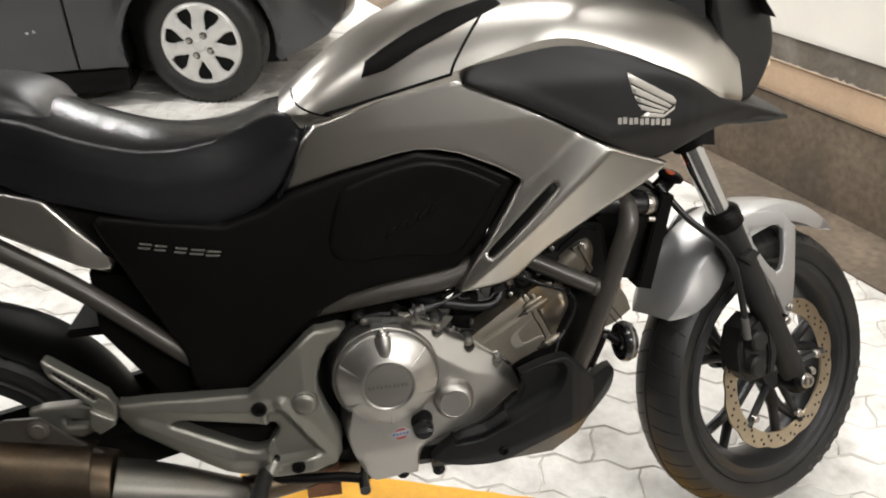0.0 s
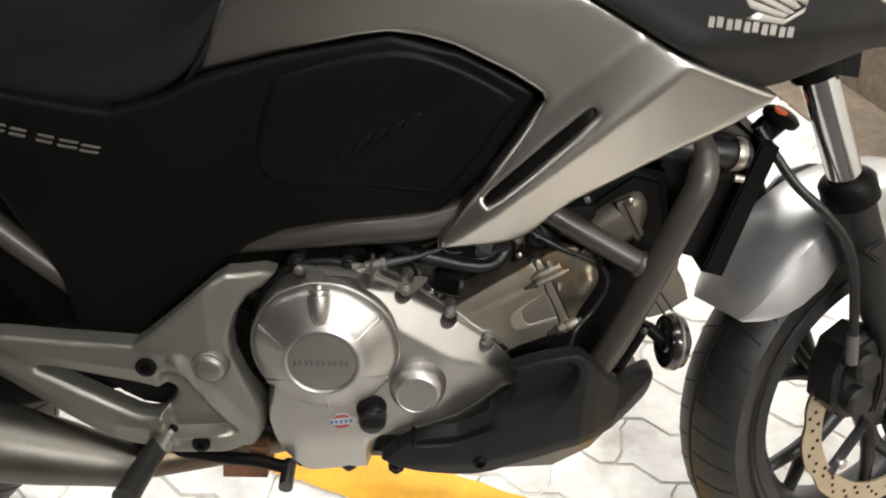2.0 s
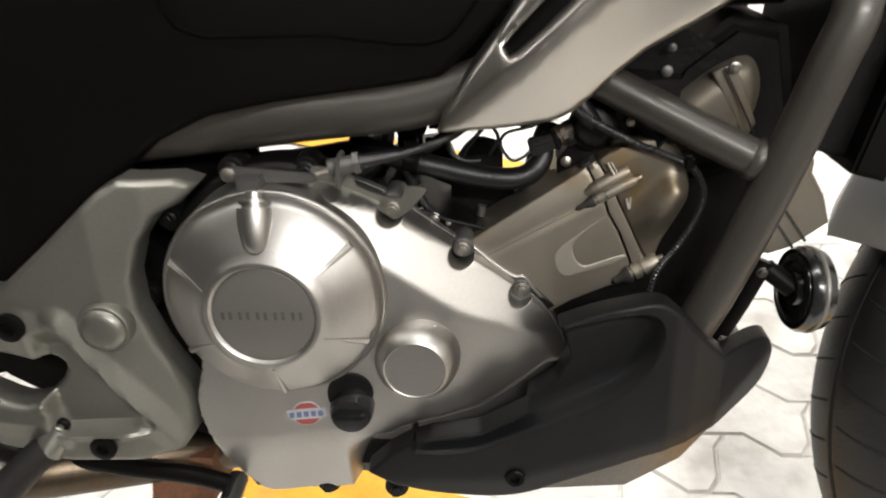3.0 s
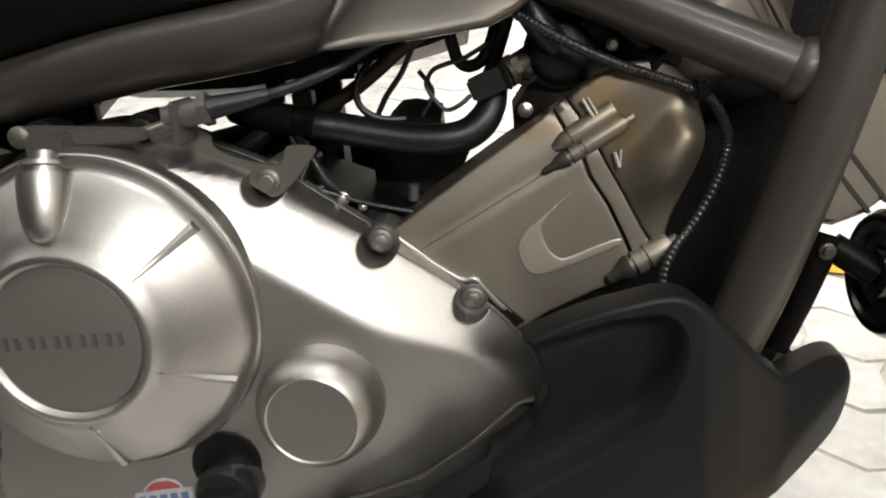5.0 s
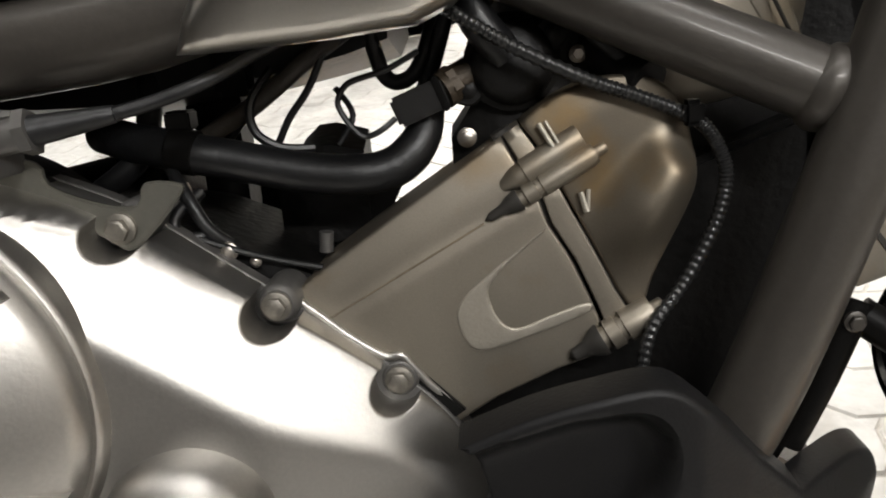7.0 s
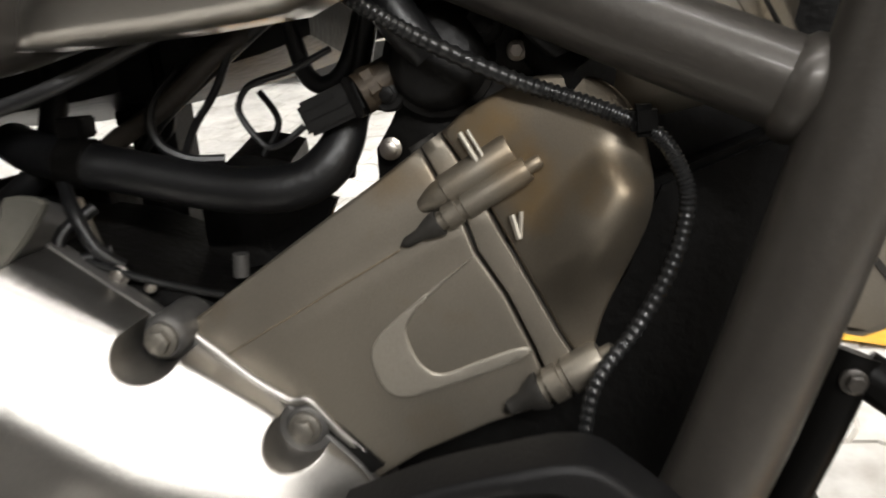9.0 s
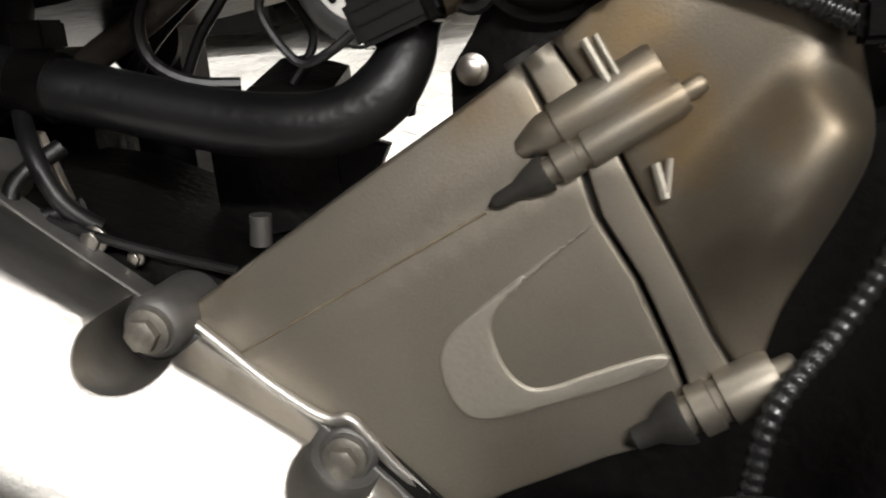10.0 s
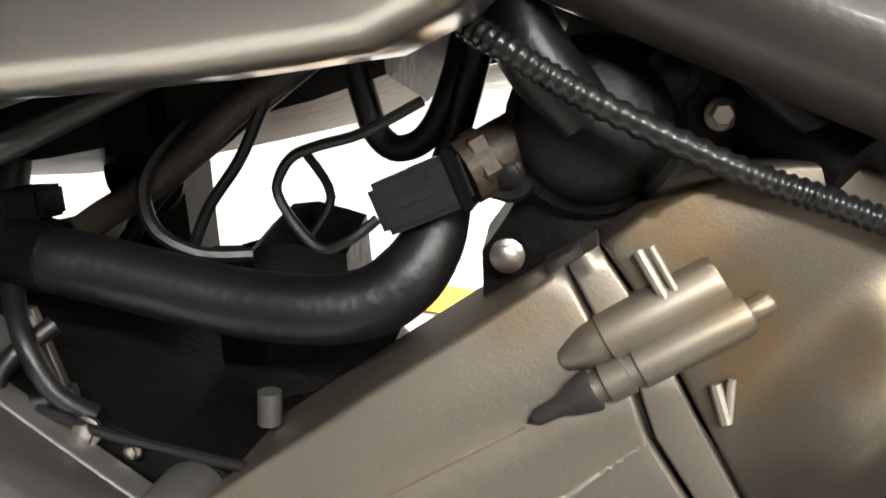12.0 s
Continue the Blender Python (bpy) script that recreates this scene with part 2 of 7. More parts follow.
def panel(loop, depth, grid=0.008, back=0.012, holes=(), round_=0.006, close=False, shape=None, lines=()):
    """A moulded panel over the outline loop in (x, z): depth(x, z, edge) gives y, the edges roll over by round_, the rim runs back."""
    loop = resample(loop, grid)
    holes = [resample(h, grid) for h in holes]
    lo, hi = np.min(loop, 0), np.max(loop, 0)
    gx, gz = np.meshgrid(np.arange(lo[0], hi[0], grid), np.arange(lo[1], hi[1], grid))
    gx[1::2] += grid / 2
    pts = np.column_stack((gx.ravel(), gz.ravel()))

    def clear(q):
        """Distance from the nearest rim, negative outside the sheet."""
        d, ins = edge_distance(q, loop)
        d = np.where(ins, d, -1)
        for h in holes:
            dh, ih = edge_distance(q, h)
            d = np.minimum(d, np.where(ih, -1, dh))
        return d

    inner = pts[clear(pts) > round_ + grid * 0.45]
    bands = []
    for share in (0.1, 0.35, 0.68, 1.0):
        for ring in (loop, *holes):
            q = np.array(ring)
            t = np.roll(q, -1, 0) - np.roll(q, 1, 0)
            t = t / np.maximum(np.linalg.norm(t, axis=1), 1e-9)[:, None]
            nrm = np.column_stack((-t[:, 1], t[:, 0]))
            for sign in (1, -1):
                c = q + nrm * sign * round_ * share
                bands.append(c[clear(c) > round_ * share * 0.93])
    verts = [Vector(p) for p in loop]
    edges = [(i, (i + 1) % len(loop)) for i in range(len(loop))]
    for h in holes:
        o = len(verts)
        verts += [Vector(p) for p in h]
        edges += [(o + i, o + (i + 1) % len(h)) for i in range(len(h))]
    for path in lines:
        o = len(verts)
        verts += [Vector(p) for p in path]
        edges += [(o + i, o + i + 1) for i in range(len(path) - 1)]
        gap = np.min([np.hypot(inner[:, 0] - p[0], inner[:, 1] - p[1]) for p in path], 0)
        inner = inner[gap > grid * 0.5]
    verts += [Vector(p) for p in np.vstack([*bands, inner])]
    vs, _, faces, *_ = delaunay_2d_cdt(verts, edges, [], 1, 1e-6)
    q = np.array([(v.x, v.y) for v in vs])
    d, _ = edge_distance(q, loop)
    cut = np.zeros(len(faces), bool)
    mid = np.array([np.mean([q[i] for i in f], 0) for f in faces])
    for h in holes:
        dh, _ = edge_distance(q, h)
        d = np.minimum(d, dh)
        cut |= edge_distance(mid, h)[1]
    inset = d if shape is None else edge_distance(q, shape)[0]
    bm = bmesh.new()
    bv = []
    for (x, z), e, f in zip(q, d, inset):
        y = depth(x, z, f)
        if e < round_:
            y += round_ - math.sqrt(max(0, round_ ** 2 - (round_ - e) ** 2))
        bv.append(bm.verts.new((x, y, z)))
    for f, c in zip(faces, cut):
        if not c:
            bm.faces.new([bv[i] for i in f])
    rim = [e for e in bm.edges if len(e.link_faces) == 1]
    ext = bmesh.ops.extrude_edge_only(bm, edges=rim)["geom"]
    nv = [v for v in ext if isinstance(v, bmesh.types.BMVert)]
    if close:
        for v in nv:
            v.co.y = back
        bmesh.ops.holes_fill(bm, edges=[e for e in bm.edges if len(e.link_faces) == 1])
    else:
        for v in nv:
            v.co.y += back
    loose = [v for v in bm.verts if not v.link_faces]
    if loose:
        bmesh.ops.delete(bm, geom=loose, context="VERTS")
    return bm


def plate(loop, y0, y1, bevel=0.002, segs=2):
    """A flat plate over the outline (x, z) between y0 (outer) and y1, its edges bevelled."""
    bm = bmesh.new()
    f = bm.faces.new([bm.verts.new((x, y0, z)) for x, z in loop])
    r = bmesh.ops.extrude_face_region(bm, geom=[f])
    for v in r["geom"]:
        if isinstance(v, bmesh.types.BMVert):
            v.co.y = y1
    bmesh.ops.recalc_face_normals(bm, faces=bm.faces[:])
    if bevel:
        outer = [e for e in bm.edges if all(abs(v.co.y - y0) < 1e-6 for v in e.verts)]
        bmesh.ops.bevel(bm, geom=outer, offset=bevel, segments=segs, affect="EDGES", clamp_overlap=True)
    return bm


def lathe(profile, centre, axis=(0, -1, 0), steps=40, squash=None):
    """A turned shape: profile rows (radius, along axis)."""
    bm = bmesh.new()
    rot = Vector((0, 0, 1)).rotation_difference(Vector(axis).normalized()).to_matrix()
    rings = []
    for r, h in profile:
        if r < 1e-6:
            rings.append([bm.verts.new(Vector(centre) + rot @ Vector((0, 0, h)))])
        else:
            rings.append([bm.verts.new(Vector(centre) + rot @ Vector((r * math.cos(a), r * math.sin(a), h))) for a in (2 * math.pi * i / steps for i in range(steps))])
    for p, q in zip(rings, rings[1:]):
        for i in range(steps):
            j = (i + 1) % steps
            c = [p[i % len(p)], p[j % len(p)], q[j % len(q)], q[i % len(q)]]
            c = [v for k, v in enumerate(c) if v not in c[:k]]
            if len(c) > 2:
                bm.faces.new(c)
    return bm


def tube(points, radius, steps=12, smooth=5, caps=True):
    """A round pipe along points; radius a number or a function of 0..1."""
    line = [Vector(p) for p in (catmull(points, smooth) if smooth > 1 else points)]
    bm = bmesh.new()
    up = None
    rings = []
    for i, p in enumerate(line):
        d = (line[min(i + 1, len(line) - 1)] - line[max(i - 1, 0)]).normalized()
        if up is None:
            up = d.orthogonal().normalized()
        up = (up - d * up.dot(d)).normalized()
        side = d.cross(up)
        r = radius(i / (len(line) - 1)) if callable(radius) else radius
        rings.append([bm.verts.new(p + (up * math.cos(a) + side * math.sin(a)) * r) for a in (2 * math.pi * k / steps for k in range(steps))])
    for a, b in zip(rings, rings[1:]):
        for k in range(steps):
            bm.faces.new((a[k], a[(k + 1) % steps], b[(k + 1) % steps], b[k]))
    if caps:
        bm.faces.new(rings[0][::-1])
        bm.faces.new(rings[-1])
    return bm


def loft(sections, closed_ends=True, both=True):
    """A body lofted through sections (x, [(y, z), ...]) of equal length; both: mirrored half sections joined into one skin."""
    bm = bmesh.new()
    rings = []
    for x, prof in sections:
        p = list(prof)
        if both:
            p = p + [(-y, z) for y, z in reversed(p) if abs(y) > 1e-6]
        rings.append([bm.verts.new((x, y, z)) for y, z in p])
    n = len(rings[0])
    for a, b in zip(rings, rings[1:]):
        for i in range(n):
            bm.faces.new((a[i], a[(i + 1) % n], b[(i + 1) % n], b[i]))
    if closed_ends:
        bm.faces.new(rings[0])
        bm.faces.new(rings[-1][::-1])
    return bm


def smooth_sections(sections, n=4):
    """Sections made denser by a smooth curve from one to the next."""
    flat = [(x, *[c for q in prof for c in q]) for x, prof in sections]
    out = []
    for row in catmull(flat, n):
        out.append((row[0], [(row[1 + 2 * i], row[2 + 2 * i]) for i in range((len(row) - 1) // 2)]))
    return out


def box(x0, x1, y0, y1, z0, z1, bevel=0.003, segs=2):
    bm = bmesh.new()
    bmesh.ops.create_cube(bm, size=1)
    for v in bm.verts:
        v.co = ((x0 + x1) / 2 + v.co.x * (x1 - x0), (y0 + y1) / 2 + v.co.y * (y1 - y0), (z0 + z1) / 2 + v.co.z * (z1 - z0))
    if bevel:
        bmesh.ops.bevel(bm, geom=bm.edges[:], offset=bevel, segments=segs, affect="EDGES", clamp_overlap=True)
    return bm


def merge(*bms):
    """Several bmeshes joined into the first."""
    out = bms[0]
    for b in bms[1:]:
        me = bpy.data.meshes.new("tmp")
        b.to_mesh(me)
        out.from_mesh(me)
        bpy.data.meshes.remove(me)
        b.free()
    return out


def hexbolt(c, r=0.007, h=0.006, axis=(0, -1, 0)):
    """A flanged hexagon bolt head."""
    return merge(lathe([(0, 0), (r * 1.35, 0), (r * 1.35, h * 0.3), (r * 1.0, h * 0.45), (0, h * 0.45)], c, axis, 20),
                 lathe([(r, h * 0.3), (r, h * 0.9), (r * 0.8, h), (0, h)], c, axis, 6))


def capbolt(c, r=0.008, h=0.006, axis=(0, -1, 0)):
    """A socket-head bolt with its hexagon hole."""
    return lathe([(r, 0), (r, h * 0.8), (r * 0.85, h), (r * 0.5, h), (r * 0.45, h * 0.3), (0, h * 0.3)], c, axis, 18)


def soft(v, w):
    """Zero below 0, v above, with a bend of width w."""
    return 0.0 if v < -w else (v if v > w else (v + w) ** 2 / (4 * w))


def lerp_table(table, x):
    """A value read from rows (x, value) by straight lines."""
    return float(np.interp(x, [r[0] for r in table], [r[1] for r in table]))


# ---- garage ----
W0 = Vector((2.48, 1.0, 0))
WD = Vector((-0.3, 0.954, 0)).normalized()
WN = Vector((WD.y, -WD.x, 0))


def wall_block(name, material, z0, z1, proud, label, kind="structure"):
    """A length of the front wall between two heights, standing proud by so much."""
    bm = bmesh.new()
    bmesh.ops.create_cube(bm, size=1)
    for v in bm.verts:
        s, d = v.co.x * 12.0 + 1.0, (0.25 if v.co.y > 0 else -proud)
        p = W0 + WD * s + WN * d
        v.co = (p.x, p.y, z0 if v.co.z < 0 else z1)
    bmesh.ops.bevel(bm, geom=[e for e in bm.edges if all(abs(v.co.z - z1) < 1e-4 for v in e.verts)], offset=0.008, segments=2, affect="EDGES")
    return part(name, bm, material, None, label, kind=kind)


def build_garage():
    wall_block("wall_front", M_CONC, -0.05, 0.34, 0.035, "stained brown concrete plinth of the garage wall")
    wall_block("wall_front_band", M_CREAM, 0.34, 0.45, 0.015, "peach painted band along the garage wall")
    wall_block("wall_front_dado", M_GREYBAND, 0.45, 0.54, 0.006, "chipped grey painted band along the garage wall")
    wall_block("wall_front_upper", M_WALL, 0.54, CEILING, 0.0, "white painted garage wall")
    part("floor", box(-6.5, 5.5, -4.5, 8.5, -0.3, -0.0042, 0), M_JOINT, None, "grey bedding sand under whitewashed concrete pavers", False, kind="structure")
    # ceiling, back and side walls are unseen, toned dark to cut bounced light
    part("ceiling", box(-6.5, 5.5, -4.5, 8.5, CEILING, CEILING + 0.2, 0), M_CEIL, None, "unseen garage ceiling, kept dark to cut bounce", False, kind="structure")
    # unseen dark slab added on the near side to darken the bike's reflections
    part("road", box(-6.5, 5.5, -4.5, -0.84, -0.02, 0.004, 0), M_DARK_GROUND, None, "dark unseen ground added to darken reflections", False, kind="structure")
    part("wall_back", box(-6.5, 5.5, -4.7, -4.5, -0.1, CEILING, 0), M_GREYWALL, None, "unseen garage wall, kept dark to cut bounce", False, kind="structure")
    part("wall_far", box(-6.5, 5.5, 8.5, 8.7, -0.1, CEILING, 0), M_WALL, None, "white painted garage wall", False, kind="structure")
    part("wall_side", box(-6.7, -6.5, -4.5, 8.5, -0.1, CEILING, 0), M_GREYWALL, None, "unseen garage wall, kept dark to cut bounce", False, kind="structure")
    for bx, by, turn, _ in BATTENS:
        body = part("ceiling_light", box(-0.62, 0.62, -0.05, 0.05, -0.05, -0.001, 0.004), M_WALL, None, "white fluorescent batten on the ceiling, out of view", category="lamp", group="ceiling battens")
        body.matrix_world = pose(bx, by, CEILING, 0, 0, turn)
        part("tube", tube([(-0.6, 0, -0.072), (0.6, 0, -0.072)], 0.013, 12, 1), M_TUBE, body, "lit fluorescent tube")
        for s in (-1, 1):
            part("lamp_holder", box(s * 0.61 - 0.012, s * 0.61 + 0.012, -0.02, 0.02, -0.09, -0.045, 0.003), M_WALL, body)


build_garage()


def chipped_edge(z, height, proud, seed):
    """A ragged line of bare plaster where two paint bands meet."""
    rng = random.Random(seed)
    bm = bmesh.new()
    row, s = [], -4.0
    while s < 4.5:
        h = max(0.0, rng.gauss(0.2, 0.5)) * height if math.sin(s * 2.3) + math.sin(s * 7.1 + 1) > -0.5 else 0.0008
        low = rng.random() * height * 0.35
        row.append([W0 + WD * s - WN * proud + Vector((0, 0, z - low)), W0 + WD * s - WN * proud + Vector((0, 0, z + h + 0.001))])
        s += rng.uniform(0.006, 0.022)
    vs = [[bm.verts.new(p) for p in pair] for pair in row]
    for a, b in zip(vs, vs[1:]):
        bm.faces.new((a[0], b[0], b[1], a[1]))
    return bm


def apron():
    """A narrow cement strip on the ground along the wall's foot, its edge uneven."""
    bm = bmesh.new()
    rows = []
    for i in range(121):
        s = -5.0 + i * 0.1
        w = 0.29 + 0.018 * noise.noise((s * 1.7, 2.0, 0)) + 0.007 * noise.noise((s * 9.0, 5.0, 0))
        base = W0 + WD * s
        rows.append([bm.verts.new((*(base - WN * d).xy, z)) for d, z in ((-0.05, 0.012), (w - 0.02, 0.009), (w, 0.005), (w + 0.004, -0.01))])
    for a, b in zip(rows, rows[1:]):
        for i in range(3):
            bm.faces.new((a[i], b[i], b[i + 1], a[i + 1]))
    return bm


part("pavement", apron(), M_CONC, None, "stained cement strip along the foot of the wall", kind="structure")
part("wall_front_chips", chipped_edge(0.4505, 0.0075, 0.0075, 3), M_CHIP, None, "chipped white plaster along the painted band", kind="structure")

# yellow bay lines painted on the pavers
LINE = Vector((0.937, -0.35, 0))


def bay_line(x, y, back, ahead, width):
    n = Vector((-LINE.y, LINE.x, 0))
    c = Vector((x, y, 0.004))
    bm = bmesh.new()
    k = 40
    rows = []
    for i in range(k + 1):
        p = c + LINE * (-back + (back + ahead) * i / k)
        w0, w1 = (width / 2 + 0.004 * noise.noise((i * 0.9, s, x)) for s in (0.0, 7.0))
        rows.append([bm.verts.new(p - n * w0), bm.verts.new(p + n * w1)])
    for a, b in zip(rows, rows[1:]):
        bm.faces.new((a[0], b[0], b[1], a[1]))
    return part("bay_line", bm, M_YELLOW, None, "worn yellow parking bay line painted across the pavers", False, kind="structure")


bay_line(0.74, 0.06, 0.34, 1.2, 0.115)
bay_line(0.80, 1.02, 0.40, 0.80, 0.10)

# ---- motorcycle: x forward, y to its left, z up from the tyre line, leaning on its side stand ----
LEANED = Matrix.Translation((0, -0.06, 0)) @ Matrix.Rotation(radians(-11.5), 4, "X")
bike = tagged(new("motorcycle"), "silver and black adventure motorcycle leaning on its side stand", "motorcycle")
bike.matrix_world = LEANED

# tank cover
TANK = [  # x, crown height, shoulder half width, shoulder height
    (0.630, 0.950, 0.085, 0.925), (0.670, 0.985, 0.118, 0.922), (0.720, 1.020, 0.135, 0.928), (0.800, 1.066, 0.143, 0.956),
    (0.893, 1.102, 0.148, 0.979), (0.960, 1.115, 0.152, 0.999), (1.060, 1.118, 0.158, 1.022), (1.154, 1.105, 0.160, 0.999),
    (1.256, 1.085, 0.158, 0.955), (1.340, 1.055, 0.148, 0.915), (1.395, 1.005, 0.118, 0.900)]


def tank_profile(crown, w, sh):
    return [(0, crown), (-w * 0.36, crown - 0.006), (-w * 0.66, crown - (crown - sh) * 0.22), (-w * 0.86, crown - (crown - sh) * 0.5),
            (-w * 0.97, crown - (crown - sh) * 0.84), (-w, sh), (-w * 0.93, sh - 0.02), (0, sh - 0.03)]


TANK_SECTIONS = smooth_sections([(x, tank_profile(c, w, s)) for x, c, w, s in TANK], 5)


def tank_side(x, z):
    """The tank cover's half width at a height, between its sections."""
    def at(k):
        prof = TANK_SECTIONS[k][1][:6]
        return float(np.interp(-z, [-p[1] for p in prof], [p[0] for p in prof]))
    k = max(0, min(len(TANK_SECTIONS) - 2, sum(1 for q in TANK_SECTIONS if q[0] <= x) - 1))
    x0, x1 = TANK_SECTIONS[k][0], TANK_SECTIONS[k + 1][0]
    u = min(1, max(0, (x - x0) / (x1 - x0)))
    return at(k) * (1 - u) + at(k + 1) * u


def build_tank():
    tank = part("tank_cover", loft(TANK_SECTIONS), M_SILVER, bike, "silver painted tank cover")
    strip = [(0.761, 0.980), (0.770, 1.004), (0.800, 1.022), (0.844, 1.045), (0.900, 1.068), (0.975, 1.088), (0.985, 1.074), (0.915, 1.046), (0.852, 1.018), (0.800, 0.990)]
    part("grip_recess", panel(strip, lambda x, z, e: tank_side(x, z) - 0.003, 0.008, 0.004, round_=0.003), M_BLACK, tank, "black inlay")
    tail = [(x, tank_side(x, z) - 0.0006, z) for x, z in catmull([(0.652, 0.962), (0.656, 0.948), (0.668, 0.938), (0.690, 0.930), (0.712, 0.927)], 5)]
    part("seam", tube(tail, 0.0016, 6, 1), M_BLACK, tank)
    seam = [(x, tank_side(x, z) - 0.0004, z) for x, z in catmull([(0.896, 0.976), (0.904, 0.996), (0.930, 1.035), (0.962, 1.075), (0.985, 1.10)], 5)]
    part("seam", tube(seam, 0.0022, 6, 1), M_BLACK, tank)
    lower = [(x, tank_side(x, z) - 0.001, z) for x, z in catmull([(0.70, 0.930), (0.80, 0.955), (0.896, 0.978)], 6)]
    part("seam", tube(lower, 0.0028, 6, 1), M_BLACK, tank)


build_tank()

# dark upper side panel, running forward into the beak
DARK = catmull([(0.915, 0.962), (0.920, 0.980), (0.945, 0.994), (1.010, 1.016), (1.059, 1.024), (1.154, 1.000), (1.256, 0.957), (1.355, 0.907), (1.420, 0.882)], 4) + \
    [(1.505, 0.853), (1.546, 0.838), (1.544, 0.832), (1.485, 0.836)] + \
    catmull([(1.410, 0.846), (1.359, 0.853), (1.301, 0.834), (1.250, 0.812), (1.205, 0.816), (1.165, 0.838), (1.124, 0.862), (1.036, 0.909), (0.940, 0.952)], 4)


def dark_depth(x, z, e):
    y = -0.160 - 0.010 * math.exp(-((x - 1.14) / 0.12) ** 2)
    if x > 1.28:
        y += (x - 1.28) ** 1.25 * 0.55
    ridge = 0.858 + max(0, x - 1.1) * 0.09
    y += soft(ridge - z, 0.006) * 0.55 + soft(z - 0.955, 0.01) * 0.30
    q = min(1.0, max(0.0, (e - 0.020) / 0.007))
    if z > 0.862 and x < 1.30:
        y += 0.0012 * q * q * (3 - 2 * q)
    return y


dark = part("upper_side_panel", panel(DARK, dark_depth, 0.008, 0.03, round_=0.007), M_SATIN, bike, "satin dark grey side panel")
mirrored(dark)

# winged emblem and its lettering as plain bars
FEATHERS = [
    [(1.171, 0.963), (1.250, 0.919), (1.256, 0.912), (1.255, 0.905), (1.244, 0.910), (1.175, 0.947)],
    [(1.176, 0.944), (1.242, 0.909), (1.249, 0.9035), (1.244, 0.901), (1.181, 0.930)],
    [(1.183, 0.926), (1.240, 0.9005), (1.244, 0.8975), (1.239, 0.896), (1.189, 0.916)],
    [(1.190, 0.912), (1.238, 0.8955), (1.234, 0.892), (1.197, 0.902)],
    [(1.206, 0.8975), (1.236, 0.8905), (1.255, 0.903), (1.254, 0.898), (1.235, 0.886), (1.195, 0.891)]]


def on_dark(x, z, e):
    return dark_depth(x, z, 1) - 0.0012


for feather in FEATHERS:
    part("emblem_feather", panel(feather, on_dark, 0.006, 0.0015, round_=0.0005), M_EMBLEM, dark, "silver emblem")
for i in range(5):
    x0 = 1.1575 + i * 0.0188
    z0 = 0.8832 - (x0 - 1.155) * 0.125
    for dx, w in ((0.0, 0.0060), (0.0085, 0.0065)):
        line = [(x0 + dx, z0), (x0 + dx + w, z0 - 0.0008), (x0 + dx + w, z0 + 0.0095), (x0 + dx, z0 + 0.0103)]
        part("emblem_bar", panel(line, on_dark, 0.006, 0.0015, round_=0.0004), M_EMBLEM, dark, "silver emblem")

# silver side cover with its lower wing
SIDE = [(0.622, 0.811), (0.640, 0.848), (0.660, 0.890), (0.682, 0.915), (0.717, 0.925), (0.800, 0.953), (0.893, 0.975), (0.918, 0.966), (1.000, 0.926), (1.078, 0.886),
        (1.135, 0.852), (1.190, 0.830), (1.256, 0.806), (1.250, 0.797), (1.215, 0.773), (1.166, 0.746), (1.120, 0.721), (1.080, 0.697), (1.045, 0.678), (1.026, 0.662), (1.007, 0.643), (0.994, 0.632), (0.979, 0.6255), (0.945, 0.6225), (0.905, 0.621), (0.891, 0.621),
        (0.895, 0.634), (0.912, 0.662), (0.938, 0.697), (0.975, 0.752), (1.003, 0.797), (1.000, 0.804), (0.965, 0.825), (0.905, 0.852), (0.870, 0.861), (0.835, 0.864), (0.800, 0.859), (0.713, 0.838)]
CREASE_A, CREASE_B = np.array((0.893, 0.619)), np.array((1.128, 0.830))


def eased(table, x, reach):
    """A table read with its corners rounded off over a reach."""
    return sum(lerp_table(table, x + reach * k / 4) for k in range(-4, 5)) / 9


def side_depth(x, z, e):
    d = CREASE_B - CREASE_A
    d = d / np.linalg.norm(d)
    below = (x - CREASE_A[0]) * d[1] - (z - CREASE_A[1]) * d[0]
    y = eased([(0.55, -0.110), (0.62, -0.125), (0.70, -0.140), (0.85, -0.147), (0.95, -0.147), (1.05, -0.151), (1.25, -0.158)], x, 0.09)
    proud = eased([(0.89, 0.012), (0.95, 0.028), (1.0, 0.029), (1.06, 0.026), (1.12, 0.022), (1.2, 0.020), (1.26, 0.016)], x, 0.04)
    y -= proud * max(0.0, 1 - soft(-below, 0.004) / 0.050)
    y += soft(below, 0.004) * lerp_table([(1.00, 0.54), (1.12, 0.38), (1.25, 0.28)], x)
    if z > 0.90:
        y += (z - 0.90) * 0.10
    return y


SLOT = catmull([(0.943, 0.682), (0.951, 0.682), (1.000, 0.728), (1.052, 0.780), (1.056, 0.792), (1.046, 0.789), (0.995, 0.741), (0.946, 0.691)], 3, True)
side = part("side_cover", panel(SIDE, side_depth, 0.007, 0.025, holes=[SLOT], round_=0.006), M_SILVER, bike, "silver painted side cover with a lower wing")
slot_in = part("slot_inlay", panel(resample([(0.935, 0.672), (0.965, 0.680), (1.065, 0.785), (1.062, 0.80), (1.035, 0.795), (0.935, 0.700)], 0.01), lambda x, z, e: side_depth(x, z, 1) + 0.008, 0.01, 0.004), M_BLACK, side, "black slot inlay")
mirrored(side)

